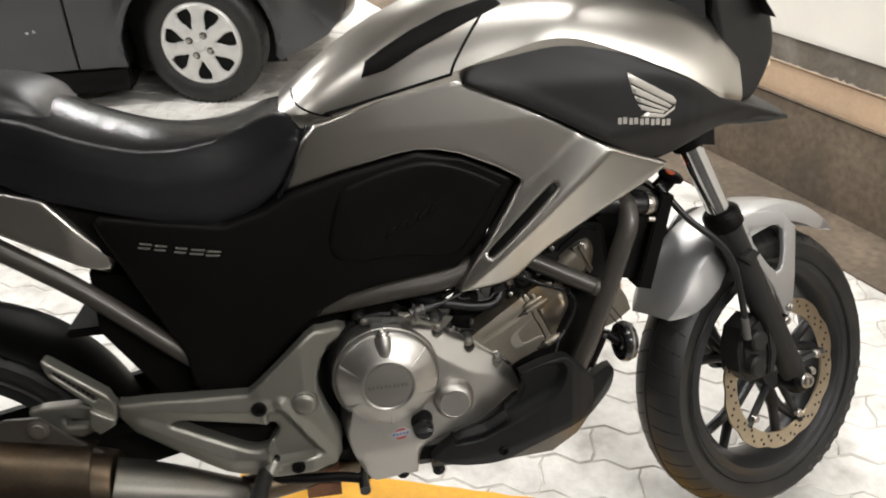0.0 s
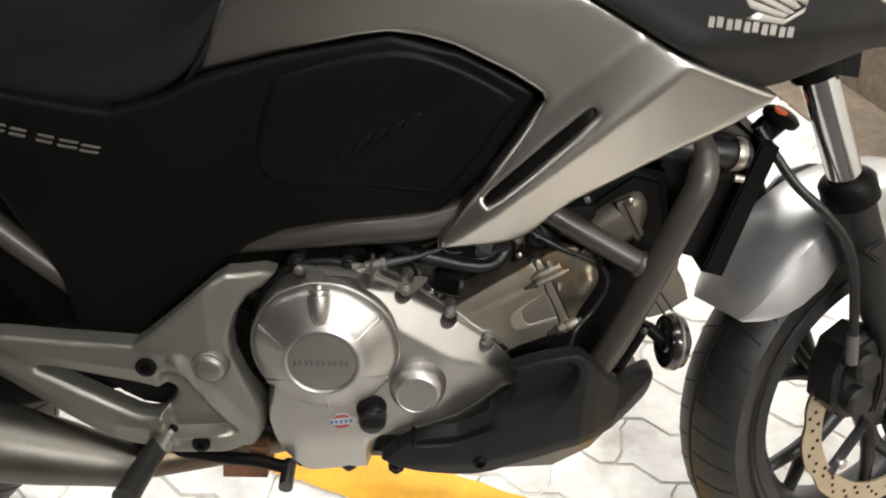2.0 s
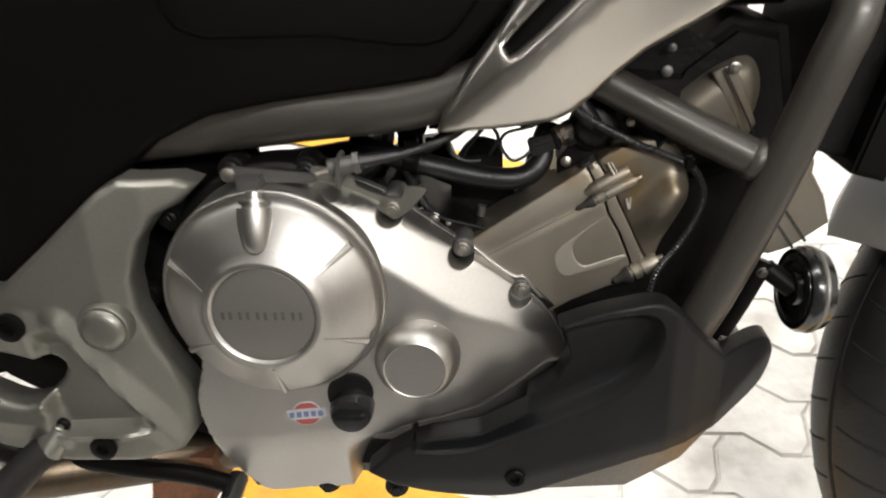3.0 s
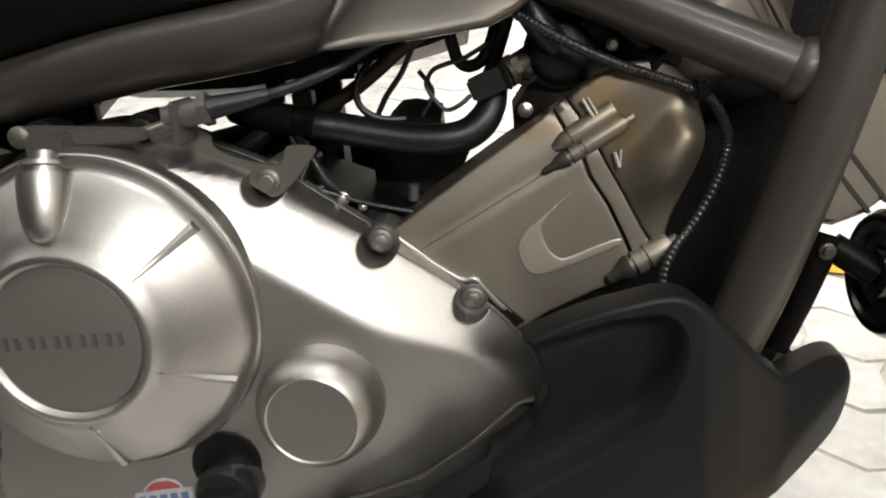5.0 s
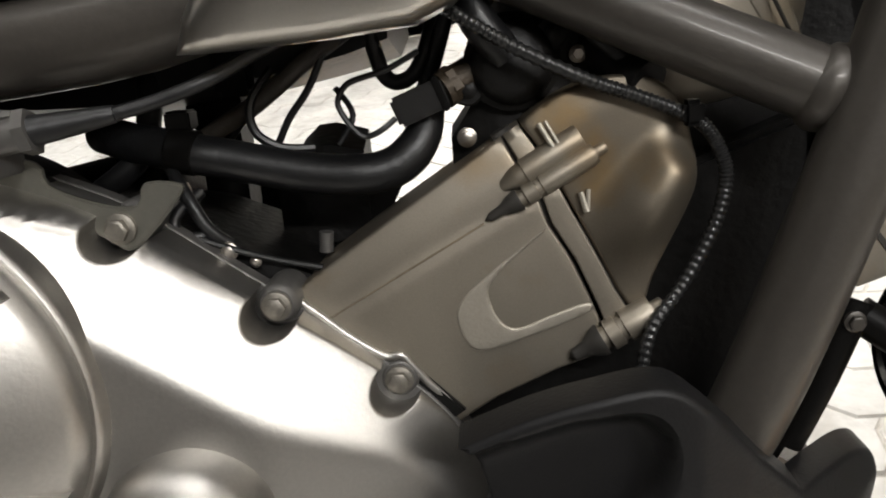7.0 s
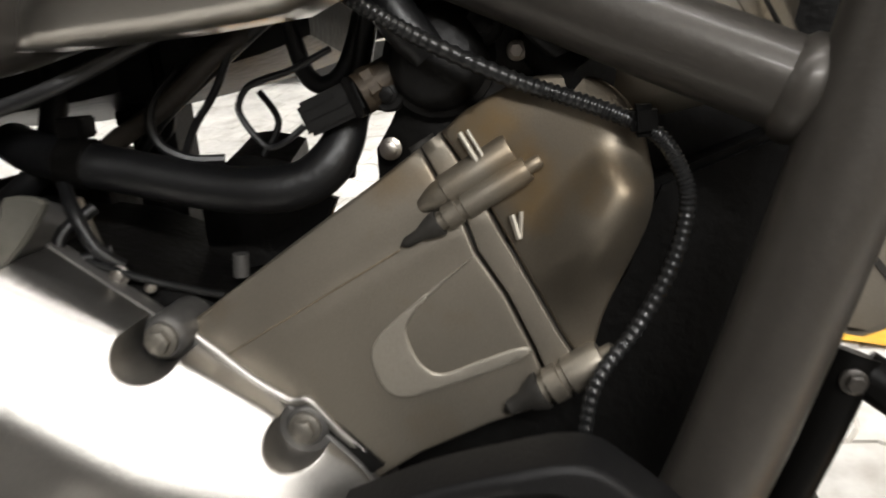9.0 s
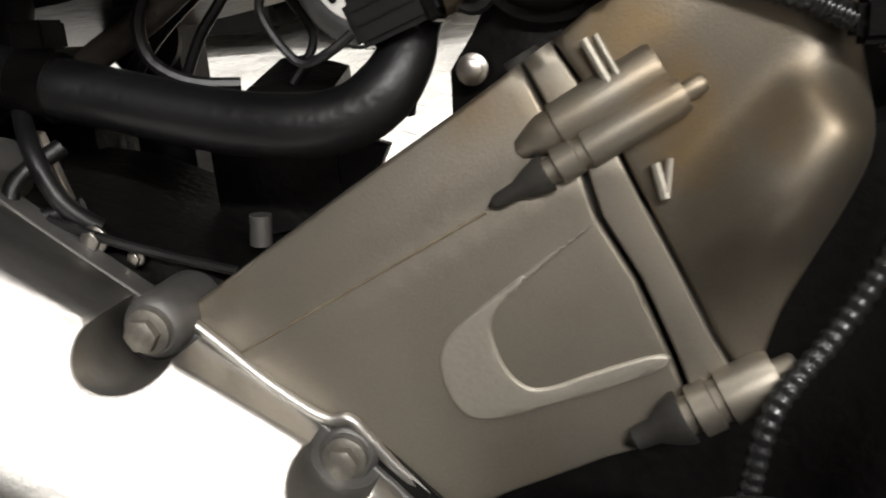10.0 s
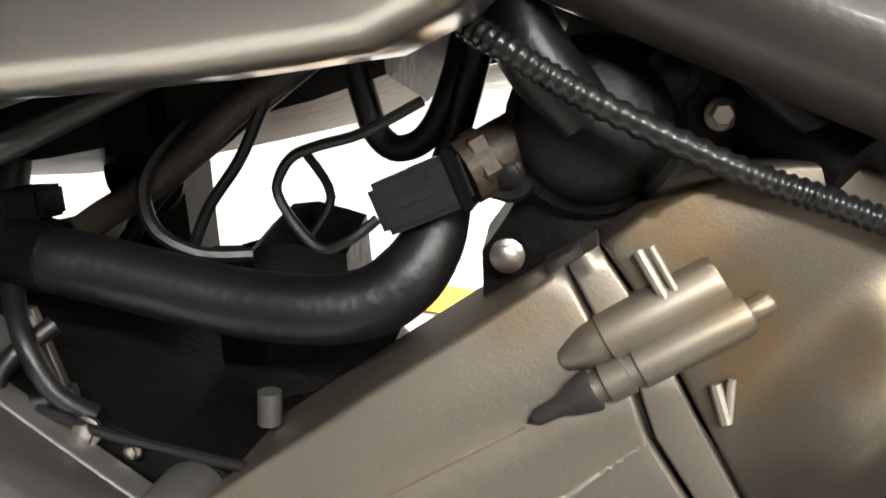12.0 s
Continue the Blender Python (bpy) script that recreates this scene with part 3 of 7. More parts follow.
# black lower side panel
BLACK = [(0.631, 0.812), (0.720, 0.838), (0.837, 0.862), (0.909, 0.846), (0.999, 0.801), (0.939, 0.700), (0.893, 0.657), (0.850, 0.652), (0.760, 0.641), (0.711, 0.632), (0.668, 0.612), (0.628, 0.580), (0.560, 0.522),
         (0.512, 0.474), (0.470, 0.482), (0.443, 0.496), (0.436, 0.561), (0.390, 0.665), (0.334, 0.795), (0.345, 0.806), (0.430, 0.790), (0.531, 0.775), (0.594, 0.792)]


def black_depth(x, z, e):
    y = eased([(0.33, -0.142), (0.5, -0.158), (0.7, -0.150), (0.9, -0.143), (1.0, -0.140)], x, 0.08)
    k = (x - 0.43) * 0.42 + 0.655
    y += min(0.006, soft(k - z, 0.015) * 0.12)
    return y


black = part("lower_side_panel", panel(BLACK, black_depth, 0.010, 0.03, round_=0.008), M_BLACK, bike, "matt black plastic side panel")
mirrored(black)
INNER = catmull([(0.690, 0.700), (0.705, 0.800), (0.740, 0.826), (0.838, 0.848), (0.906, 0.832), (0.972, 0.797), (0.966, 0.780), (0.918, 0.706), (0.885, 0.682), (0.80, 0.690)], 3, True)
part("panel_insert", panel(INNER, lambda x, z, e: black_depth(x, z, 1) - 0.005, 0.010, 0.006, round_=0.008), M_BLACK, black, "raised black insert")
for i in range(5):
    x0, z0 = 0.786 + i * 0.018, 0.731 + i * 0.0085
    rib = catmull([(x0 - 0.010, z0 - 0.006), (x0 + 0.001, z0 - 0.003), (x0 + 0.012, z0 + 0.012), (x0 + 0.008, z0 + 0.014), (x0 - 0.004, z0 + 0.006)], 3, True)
    part("vent_louvre", panel(rib, lambda x, z, e: black_depth(x, z, 1) - 0.008, 0.006, 0.004, round_=0.002), M_BLACK, black, "black louvre")
# model badge as plain bars
for i, (w, g) in enumerate([(0.018, 0), (0.017, 0), (0.017, 0), (0.020, 0), (0.020, 0)]):
    x0 = 0.396 + i * 0.0232 + (0.006 if i > 1 else 0)
    z0 = 0.752 - (x0 - 0.396) * 0.215
    for k, h in enumerate((0.0, 0.0062)):
        bar = [(x0 + h * 0.5, z0 + h), (x0 + h * 0.5 + w, z0 + h - 0.003), (x0 + h * 0.5 + w + 0.0015, z0 + h - 0.0003), (x0 + h * 0.5 + 0.0015, z0 + h + 0.0027)]
        part("badge_bar", panel(bar, lambda x, z, e: black_depth(x, z, 1) - 0.0022, 0.005, 0.002, round_=0.0004), M_BADGE, black, "dull silver badge")

# seat: rider's dip rising to the pillion pad
SEAT = [  # x, crown, half width at the shoulder, shoulder height, lower half width, lower edge
    (-0.10, 1.010, 0.110, 0.985, 0.122, 0.960), (0.05, 1.010, 0.116, 0.985, 0.128, 0.930), (0.17, 1.004, 0.120, 0.975, 0.134, 0.888), (0.262, 0.984, 0.123, 0.952, 0.140, 0.838), (0.320, 0.955, 0.124, 0.925, 0.143, 0.818),
    (0.400, 0.924, 0.122, 0.899, 0.143, 0.793), (0.470, 0.910, 0.117, 0.893, 0.139, 0.773), (0.545, 0.915, 0.107, 0.905, 0.131, 0.773), (0.600, 0.932, 0.100, 0.927, 0.124, 0.797), (0.640, 0.936, 0.102, 0.930, 0.118, 0.840), (0.672, 0.926, 0.106, 0.921, 0.112, 0.890)]


def relaxed(sections, passes):
    """Sections evened out along the length."""
    rows = np.array([[x, *[c for q in prof for c in q]] for x, prof in sections])
    for _ in range(passes):
        rows[1:-1] = 0.25 * rows[:-2] + 0.5 * rows[1:-1] + 0.25 * rows[2:]
    return [(r[0], [(r[1 + 2 * i], r[2 + 2 * i]) for i in range((len(r) - 1) // 2)]) for r in rows]


def seat_profile(c, w, s, lw, lo):
    return [(0, c), (-w * 0.30, c - (c - s) * 0.10), (-w * 0.58, c - (c - s) * 0.32), (-w * 0.80, c - (c - s) * 0.60), (-w * 0.92, c - (c - s) * 0.82), (-w * 0.975, s - 0.001), (-w * 1.005, s - 0.008), (-w * 1.015 - (lw - w) * 0.12, s - 0.020), (-w - (lw - w) * 0.50, s - (s - lo) * 0.35), (-lw, s - (s - lo) * 0.70), (-lw + 0.003, lo + 0.006), (-lw + 0.012, lo), (0, lo)]


part("seat", loft(relaxed(smooth_sections([(r[0], seat_profile(*r[1:])) for r in SEAT], 8), 10)), M_SEAT, bike, "black textured vinyl seat")
welt = [(-0.1045, 0.926), (-0.115, 0.905), (-0.121, 0.875), (-0.127, 0.840), (-0.129, 0.805)]
part("seat_welt", tube([(x, y, z) for x, (y, z) in zip((0.675, 0.668, 0.655, 0.638, 0.615), welt)], 0.0032, 8), M_SEAT, bike, "raised front seam of the seat")
PILLION = [(-0.12, 1.020, 0.110, 0.968), (0.0, 1.024, 0.121, 0.965), (0.13, 1.022, 0.124, 0.960), (0.195, 1.016, 0.123, 0.955), (0.245, 1.005, 0.118, 0.949), (0.276, 0.986, 0.108, 0.945), (0.292, 0.962, 0.092, 0.943)]
part("pillion_pad", loft(smooth_sections([(x, [(0, c), (-w * 0.55, c - 0.003), (-w * 0.80, c - (c - b) * 0.14), (-w * 0.93, c - (c - b) * 0.36), (-w * 0.99, c - (c - b) * 0.62), (-w * 0.98, b + 0.008), (-w * 0.93, b), (0, b)]) for x, c, w, b in PILLION], 5)), M_PILLION, bike, "black textured pillion pad")

# rear cowl and subframe
REAR = [(-0.15, 0.935), (0.05, 0.905), (0.212, 0.856), (0.271, 0.837), (0.310, 0.786), (0.354, 0.728), (0.340, 0.707), (0.300, 0.728), (0.196, 0.791), (0.0, 0.865), (-0.15, 0.905)]
rear = part("rear_cowl", panel(REAR, lambda x, z, e: -0.136 + max(0, x - 0.30) * 0.3, 0.012, 0.02, round_=0.006), M_SILVER, bike, "silver painted tail cowl")
mirrored(rear)
part("tail_tray", loft([(-0.15, [(0, 0.99), (-0.10, 0.985), (-0.115, 0.90), (0, 0.88)]), (0.15, [(0, 0.96), (-0.11, 0.96), (-0.122, 0.84), (0, 0.80)]), (0.34, [(0, 0.86), (-0.115, 0.86), (-0.125, 0.74), (0, 0.70)]), (0.48, [(0, 0.80), (-0.10, 0.80), (-0.11, 0.62), (0, 0.58)])]), M_BLACK, bike, "black inner tail tray")
for s in (-1, 1):
    part("subframe_tube", tube([(0.02, s * 0.115, 0.885), (0.185, s * 0.118, 0.764), (0.30, s * 0.120, 0.676), (0.415, s * 0.122, 0.568), (0.46, s * 0.122, 0.53)], 0.0165, 14), M_FRAME, bike, "grey painted frame tube")

# main frame tubes
for s in (-1, 1):
    part("frame_tube", tube([(0.440, s * 0.098, 0.583), (0.540, s * 0.106, 0.594), (0.610, s * 0.112, 0.603), (0.690, s * 0.118, 0.6135), (0.780, s * 0.124, 0.6255), (0.890, s * 0.124, 0.6400), (1.00, s * 0.112, 0.690), (1.15, s * 0.08, 0.79), (1.24, s * 0.04, 0.86)], 0.0195, 24), M_FRAME, bike, "grey painted main frame tube")
    part("frame_tube", tube([(0.940, s * 0.078, 0.685), (1.020, s * 0.100, 0.6466), (1.080, s * 0.116, 0.6175), (1.156, s * 0.136, 0.5808)], 0.0152, 24, 3), M_FRAME, bike, "grey painted diagonal frame tube")
    part("frame_tube", tube([(1.140, s * 0.050, 0.758), (1.178, s * 0.092, 0.750), (1.194, s * 0.122, 0.728), (1.1915, s * 0.138, 0.700), (1.180, s * 0.142, 0.668), (1.1655, s * 0.142, 0.620), (1.147, s * 0.142, 0.562), (1.1245, s * 0.139, 0.495), (1.1085, s * 0.134, 0.450), (1.088, s * 0.120, 0.395)], 0.0172, 24), M_FRAME, bike, "grey painted frame down tube")
    part("weld_bead", lathe([(0.0148, -0.0065), (0.0172, -0.004), (0.0182, 0.0), (0.0172, 0.004), (0.0148, 0.0065)], (1.1385, s * 0.1312, 0.5893), (0.885, s * 0.235, -0.43), 28), M_FRAME, bike, "uneven weld bead")
# plate added to close a bright gap above the bracket with black
part("bracket_filler", plate([(0.455, 0.44), (0.465, 0.66), (0.66, 0.67), (0.705, 0.60), (0.690, 0.55), (0.640, 0.44)], -0.092, -0.080, 0.002), M_BLACK, bike, "black filler plate added behind the footrest bracket")
part("head_stock", tube([(1.255, 0, 0.775), (1.205, 0, 0.875)], 0.032, 20, 1), M_FRAME, bike)
part("air_box", loft([(0.68, [(0, 0.90), (-0.08, 0.89), (-0.09, 0.69), (0, 0.67)]), (1.0, [(0, 0.98), (-0.11, 0.97), (-0.115, 0.72), (0, 0.69)]), (1.19, [(0, 0.98), (-0.10, 0.97), (-0.10, 0.80), (0, 0.77)])]), M_BLACK, bike, "black storage box under the tank cover")
part("battery_box", loft([(0.46, [(0, 0.80), (-0.10, 0.80), (-0.115, 0.60), (0, 0.55)]), (0.70, [(0, 0.87), (-0.11, 0.86), (-0.12, 0.66), (0, 0.66)])]), M_BLACK, bike)

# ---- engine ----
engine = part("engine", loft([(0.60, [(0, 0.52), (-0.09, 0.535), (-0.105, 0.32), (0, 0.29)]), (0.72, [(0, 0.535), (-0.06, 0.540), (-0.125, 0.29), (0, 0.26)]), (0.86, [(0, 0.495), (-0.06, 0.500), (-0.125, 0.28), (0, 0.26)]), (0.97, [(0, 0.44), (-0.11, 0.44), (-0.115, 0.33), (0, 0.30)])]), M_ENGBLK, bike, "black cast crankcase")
COVER = catmull([(0.706, 0.560), (0.730, 0.574), (0.751, 0.583), (0.795, 0.579), (0.830, 0.5665), (0.853, 0.5540), (0.8815, 0.5330), (0.9085, 0.5130), (0.9355, 0.4920), (0.9585, 0.4725), (0.982, 0.4465), (0.998, 0.412), (0.994, 0.388), (0.975, 0.360), (0.950, 0.320), (0.910, 0.280), (0.840, 0.270), (0.760, 0.270), (0.722, 0.272), (0.704, 0.297), (0.688, 0.335), (0.677, 0.372), (0.675, 0.404), (0.684, 0.440), (0.680, 0.490), (0.686, 0.530)], 4, True)


BOLTS = [(0.8516, 0.5540), (0.9077, 0.5116), (0.9578, 0.4705)]
DARK_BOLTS = [(0.7205, 0.5850), (0.7825, 0.5850), (0.662, 0.543), (0.630, 0.468), (0.656, 0.400), (0.672, 0.335), (0.709, 0.274), (0.774, 0.266), (0.840, 0.262)]


def plane_through(*corners):
    """y = a + b x + c z through three corners (x, y, z)."""
    return np.linalg.solve(np.array([(1, x, z) for x, _, z in corners]), np.array([y for _, y, _ in corners]))


C0, P1, P2, P3 = (0.8366, -0.1745, 0.5224), (0.9132, -0.1600, 0.4615), (0.9520, -0.1460, 0.4470), (0.9930, -0.1310, 0.3990)
FACE = plane_through(C0, P1, (0.7727, -0.1770, 0.3788))


def face_at(x, z):
    return float(FACE @ (1, x, z))


FACETS = [FACE, plane_through(C0, P1, (0.9065, -0.1395, 0.5110)), plane_through(P2, P3, (0.918, face_at(0.918, 0.41), 0.410)),
          plane_through(P1, P2, (0.902, face_at(0.902, 0.425), 0.425)), plane_through(P2, P3, (0.978, -0.1230, 0.447))]
UNDER = [(0.66, 0.345), (0.780, 0.345), (0.815, 0.345), (0.841, 0.3485), (0.864, 0.3571), (0.890, 0.3602), (0.921, 0.3647), (0.952, 0.3815), (0.982, 0.4027)]


def cover_depth(x, z, e):
    """Flat facets meeting in soft creases, a steep wall at the rim, the skirt below drawn in."""
    k = 0.0011
    q = np.array([f[0] + f[1] * x + f[2] * z for f in FACETS])
    top = q.max()
    y = top + k * math.log(np.exp((q - top) / k).sum())
    edge = lerp_table([(0.80, 0.0), (0.83, 1.0)], x)
    y += min(0.050 + 0.025 * edge, soft(lerp_table(UNDER, x) - z, 0.014 - 0.009 * edge) * (0.34 + 1.7 * edge))
    rim = lerp_table([(0.93, -0.1370), (0.99, -0.1180)], x) - 6.0 * e
    d = (rim - y) / 0.0022
    return y + 0.0022 * (d if d > 30 else math.log1p(math.exp(d)))


def notched(loop, circles, r):
    """The outline with a round bay cut into it at each circle."""
    pts = [np.array(p) for p in resample(loop, 0.0012)]
    mid = np.mean(pts, 0)
    for c in circles:
        c = np.array(c)
        inside = [np.linalg.norm(p - c) < r for p in pts]
        if not any(inside) or all(inside):
            continue
        k = next(i for i in range(len(pts)) if inside[i] and not inside[i - 1])
        pts, inside = pts[k:] + pts[:k], inside[k:] + inside[:k]
        n = next(i for i in range(len(pts)) if not inside[i])
        a0, a1 = (math.atan2(*(q - c)[::-1]) for q in (pts[0], pts[n - 1]))
        am = math.atan2(*(mid - c)[::-1])
        for turn in (0, 2 * math.pi, -2 * math.pi):
            lo, hi = sorted((a0, a1 + turn))
            if hi - lo < 2 * math.pi and any(lo <= am + k2 * 2 * math.pi <= hi for k2 in (-1, 0, 1)):
                arc = [c + r * np.array((math.cos(t), math.sin(t))) for t in np.linspace(a0, a1 + turn, 22)]
                break
        pts = arc + pts[n:]
    return [tuple(p) for p in pts]


COVER_EDGE = notched(COVER, BOLTS + DARK_BOLTS[3:], 0.0112)
cover = part("right_engine_cover", panel(COVER_EDGE, cover_depth, 0.0028, 0.022, round_=0.0010, shape=COVER), M_CASE, engine, "satin silver engine side cover")
part("cover_gasket_flange", panel([tuple(np.array((0.815, 0.43)) + (np.array(p) - (0.815, 0.43)) * 1.006) for p in COVER], lambda x, z, e: -0.1185, 0.015, 0.007, round_=0.001), M_CASE_D, engine)
# crankcase flange behind the cover: a bright rounded lip that swells round each bolt
LIP = [(0.9125, -0.1165, 0.5165), (0.9150, -0.1168, 0.5105), (0.9246, -0.1172, 0.5022), (0.9368, -0.1175, 0.4915), (0.9518, -0.1175, 0.4812), (0.9593, -0.1175, 0.4812), (0.9640, -0.1170, 0.4755), (0.9720, -0.1155, 0.4645), (0.9850, -0.1130, 0.4510)]
part("crankcase_lip", tube(LIP, 0.0019, 10, 5), M_CASE, engine, "bright edge of the crankcase flange")
part("crankcase_lip", tube([(0.836, -0.121, 0.556), (0.8470, -0.121, 0.5475), (0.8600, -0.121, 0.5375), (0.8735, -0.121, 0.5275), (0.8932, -0.120, 0.5165)], 0.0017, 10, 5), M_CASE, engine, "bright edge of the crankcase flange")
flange = part("crankcase_flange", plate([(0.836, 0.560), (0.8955, 0.5175), (0.9125, 0.5175), (0.9160, 0.5105), (0.9368, 0.4922), (0.9518, 0.4822), (0.9596, 0.4820), (0.9645, 0.4758), (0.987, 0.4515), (0.94, 0.42), (0.82, 0.50)], -0.1165, -0.085, 0.001), M_ENGBLK, engine, "black crankcase flange")

# round clutch cover
CL = (0.7568, 0.0, 0.4930)
part("crankcase_collar", lathe([(0.0990, 0.100), (0.0990, 0.1330), (0.0975, 0.1360), (0.0945, 0.1375), (0.0880, 0.1375)], CL, (0, -1, 0), 96), M_ENGBLK, engine, "black collar behind the clutch cover")
clutch = part("clutch_cover", lathe([(0.0910, 0.138), (0.0910, 0.1765), (0.0904, 0.1790), (0.0892, 0.1800), (0.0878, 0.1794), (0.0870, 0.1790), (0.0862, 0.1812), (0.0848, 0.1862), (0.0815, 0.1896), (0.072, 0.1959), (0.062, 0.2026), (0.053, 0.2086), (0.0478, 0.2110), (0.0462, 0.2132), (0.0446, 0.2140), (0.0424, 0.2140), (0.0410, 0.2128), (0.0398, 0.2112), (0, 0.2112)], CL, (0, -1, 0), 112), M_CASE, engine, "satin silver round clutch cover")
for a in (36, -25, -88, -148, 156):
    ca, sa = math.cos(radians(a)), math.sin(radians(a))
    bm = loft([(0.0500, [(0, 0.0002), (-0.0006, 0.0), (-0.0012, -0.004), (0, -0.004)]), (0.060, [(0, 0.0008), (-0.0014, 0.0002), (-0.0024, -0.006), (0, -0.006)]), (0.072, [(0, 0.0022), (-0.0020, 0.0010), (-0.0034, -0.006), (0, -0.006)]), (0.0845, [(0, 0.0040), (-0.0026, 0.0024), (-0.0044, -0.008), (0, -0.008)])])
    for v in bm.verts:
        r, t, h = v.co
        base = 0.2110 - max(0, r - 0.050) * 0.667
        v.co = (CL[0] + ca * r - sa * t, -(base + h), CL[2] + sa * r + ca * t)
    part("rib", bm, M_CASE, clutch)
part("cover_badge_disc", lathe([(0.0396, 0.2105), (0.0396, 0.2116), (0.0388, 0.2119), (0, 0.2119)], CL, (0, -1, 0), 64), M_CASE2, clutch, "darker centre disc")
# cast lettering on the cap as worn bars
for i in range(5):
    x0 = CL[0] - 0.0330 + i * 0.0137
    part("cast_bar", box(x0, x0 + 0.0030, -0.2123, -0.2110, CL[2] - 0.0036, CL[2] + 0.0036, 0.0004), M_CASE_D, clutch)
    part("cast_bar", box(x0 + 0.0060, x0 + 0.0090, -0.2123, -0.2110, CL[2] - 0.0036, CL[2] + 0.0036, 0.0004), M_CASE_D, clutch)
part("generator_cap", lathe([(0.0370, 0.150), (0.0368, 0.1660), (0.0352, 0.1690), (0.0345, 0.1750), (0.0330, 0.1795), (0.0268, 0.1875), (0.0255, 0.1882), (0.0246, 0.1874), (0, 0.1874)], (0.8690, 0, 0.4290), (0, -1, 0), 72), M_CASE, engine, "round silver inspection cap")
recess = [(0.8110 + 0.0195 * math.cos(t), 0.3960 + 0.0215 * math.sin(t)) for t in np.linspace(0, 2 * math.pi, 28, endpoint=False)]
# black disc just proud of the cover paints the hollow's shade
part("filler_disc", panel(recess, lambda x, z, e: cover_depth(x, z, 1) - 0.0012, 0.004, 0.004, round_=0.001), M_ENGBLK, engine, "black disc painting the hollow round the filler cap")
filler = part("oil_filler_cap", lathe([(0.0185, 0.150), (0.0190, 0.176), (0.0180, 0.184), (0.0160, 0.188), (0, 0.189)], (0.8120, 0, 0.3830), (0, -1, 0), 36), M_GLOSS, engine, "black oil filler cap")
part("grip_bar", box(0.7980, 0.8260, -0.1965, -0.184, 0.3785, 0.3880, 0.003), M_GLOSS, filler)
SX, SZ = 0.7725, 0.3785
sticker_turn = Vector((0, -1, 0)).rotation_difference(Vector((float(FACE[1]), -1.0, float(FACE[2])))).to_matrix().to_4x4()
sticker_turn.translation = (SX, cover_depth(SX, SZ, 1) - 0.0003, SZ)


def sticker_part(name, bm, material, parent, label=""):
    bm.transform(sticker_turn)
    return part(name, bm, material, parent, label)


def disc_slice(z0, z1, r, y):
    """A flat slice of a disc between two heights."""
    zs = np.linspace(z0, z1, 8)
    loop = [(math.sqrt(max(0.0, r * r - z * z)), z) for z in zs] + [(-math.sqrt(max(0.0, r * r - z * z)), z) for z in zs[::-1]]
    return plate(loop, y, 0.0008, 0)


stk = sticker_part("round_sticker", lathe([(0.0128, -0.001), (0.0128, 0.0002), (0.0122, 0.0005), (0, 0.0005)], (0, 0, 0), (0, -1, 0), 32), M_WHITE, engine, "small red, blue and white round sticker")
sticker_part("sticker_arc", disc_slice(0.0058, 0.0112, 0.0118, -0.0009), M_RED, stk, "red print")
sticker_part("sticker_arc", disc_slice(-0.0112, -0.0058, 0.0118, -0.0009), M_RED, stk, "red print")
sticker_part("sticker_band", box(-0.0165, 0.0165, -0.0012, 0.0008, -0.0046, 0.0046, 0.0003), M_WHITE, stk, "pale band")
for k in range(5):
    sticker_part("sticker_bar", box(-0.0148 + k * 0.0061, -0.0106 + k * 0.0061, -0.0017, 0.0, -0.0028, 0.0028, 0.0002), M_BLUE, stk, "dull blue bar")

# cover bolts in their bosses
for (x, z), top in zip(BOLTS, (0.1300, 0.1265, 0.1195)):
    part("bolt_boss", lathe([(0.0098, 0.100), (0.0094, top - 0.004), (0.0088, top - 0.0015), (0.0074, top), (0, top)], (x, 0, z), (0, -1, 0), 28), M_CASE_D, engine)
    part("flange_bolt", merge(hexbolt((x, -top, z), 0.0049, 0.0060), lathe([(0.0066, 0), (0.0064, 0.0012), (0.0050, 0.0018), (0, 0.0018)], (x, -top, z), (0, -1, 0), 24)), M_BOLT, engine, "steel flange bolt")

for x, z in DARK_BOLTS:
    part("bolt_boss", lathe([(0.0115, 0.112), (0.0115, 0.1335), (0.0105, 0.1350), (0, 0.1350)], (x, 0, z), (0, -1, 0), 24), M_ENGBLK, engine)
    part("flange_bolt", hexbolt((x, -0.1350, z), 0.0058, 0.0080), M_ENGBLK, engine, "black flange bolt")

# inclined cylinder block, gasket line, head and head cover
CYL = [(0.820, 0.452), (0.9119, 0.5129), (0.9618, 0.5452), (0.9935, 0.5648), (1.0106, 0.5761), (1.0171, 0.5638), (1.0240, 0.5540), (1.0293, 0.5368), (1.0392, 0.5195), (1.0480, 0.4985), (1.0565, 0.4745), (1.0310, 0.4670), (1.0020, 0.4553), (0.9845, 0.4450), (0.880, 0.385)]
UD = Vector((0.88, 0.03, 0.475))


def cyl_depth(x, z, e):
    y = -0.116 + (x - 0.92) * 0.07
    along = (z - 0.4962) - (x - 0.92) * 0.527
    y -= 0.0022 * min(1, soft(-along, 0.002) / 0.003)
    y += soft(along - 0.012, 0.006) * 0.22
    return y


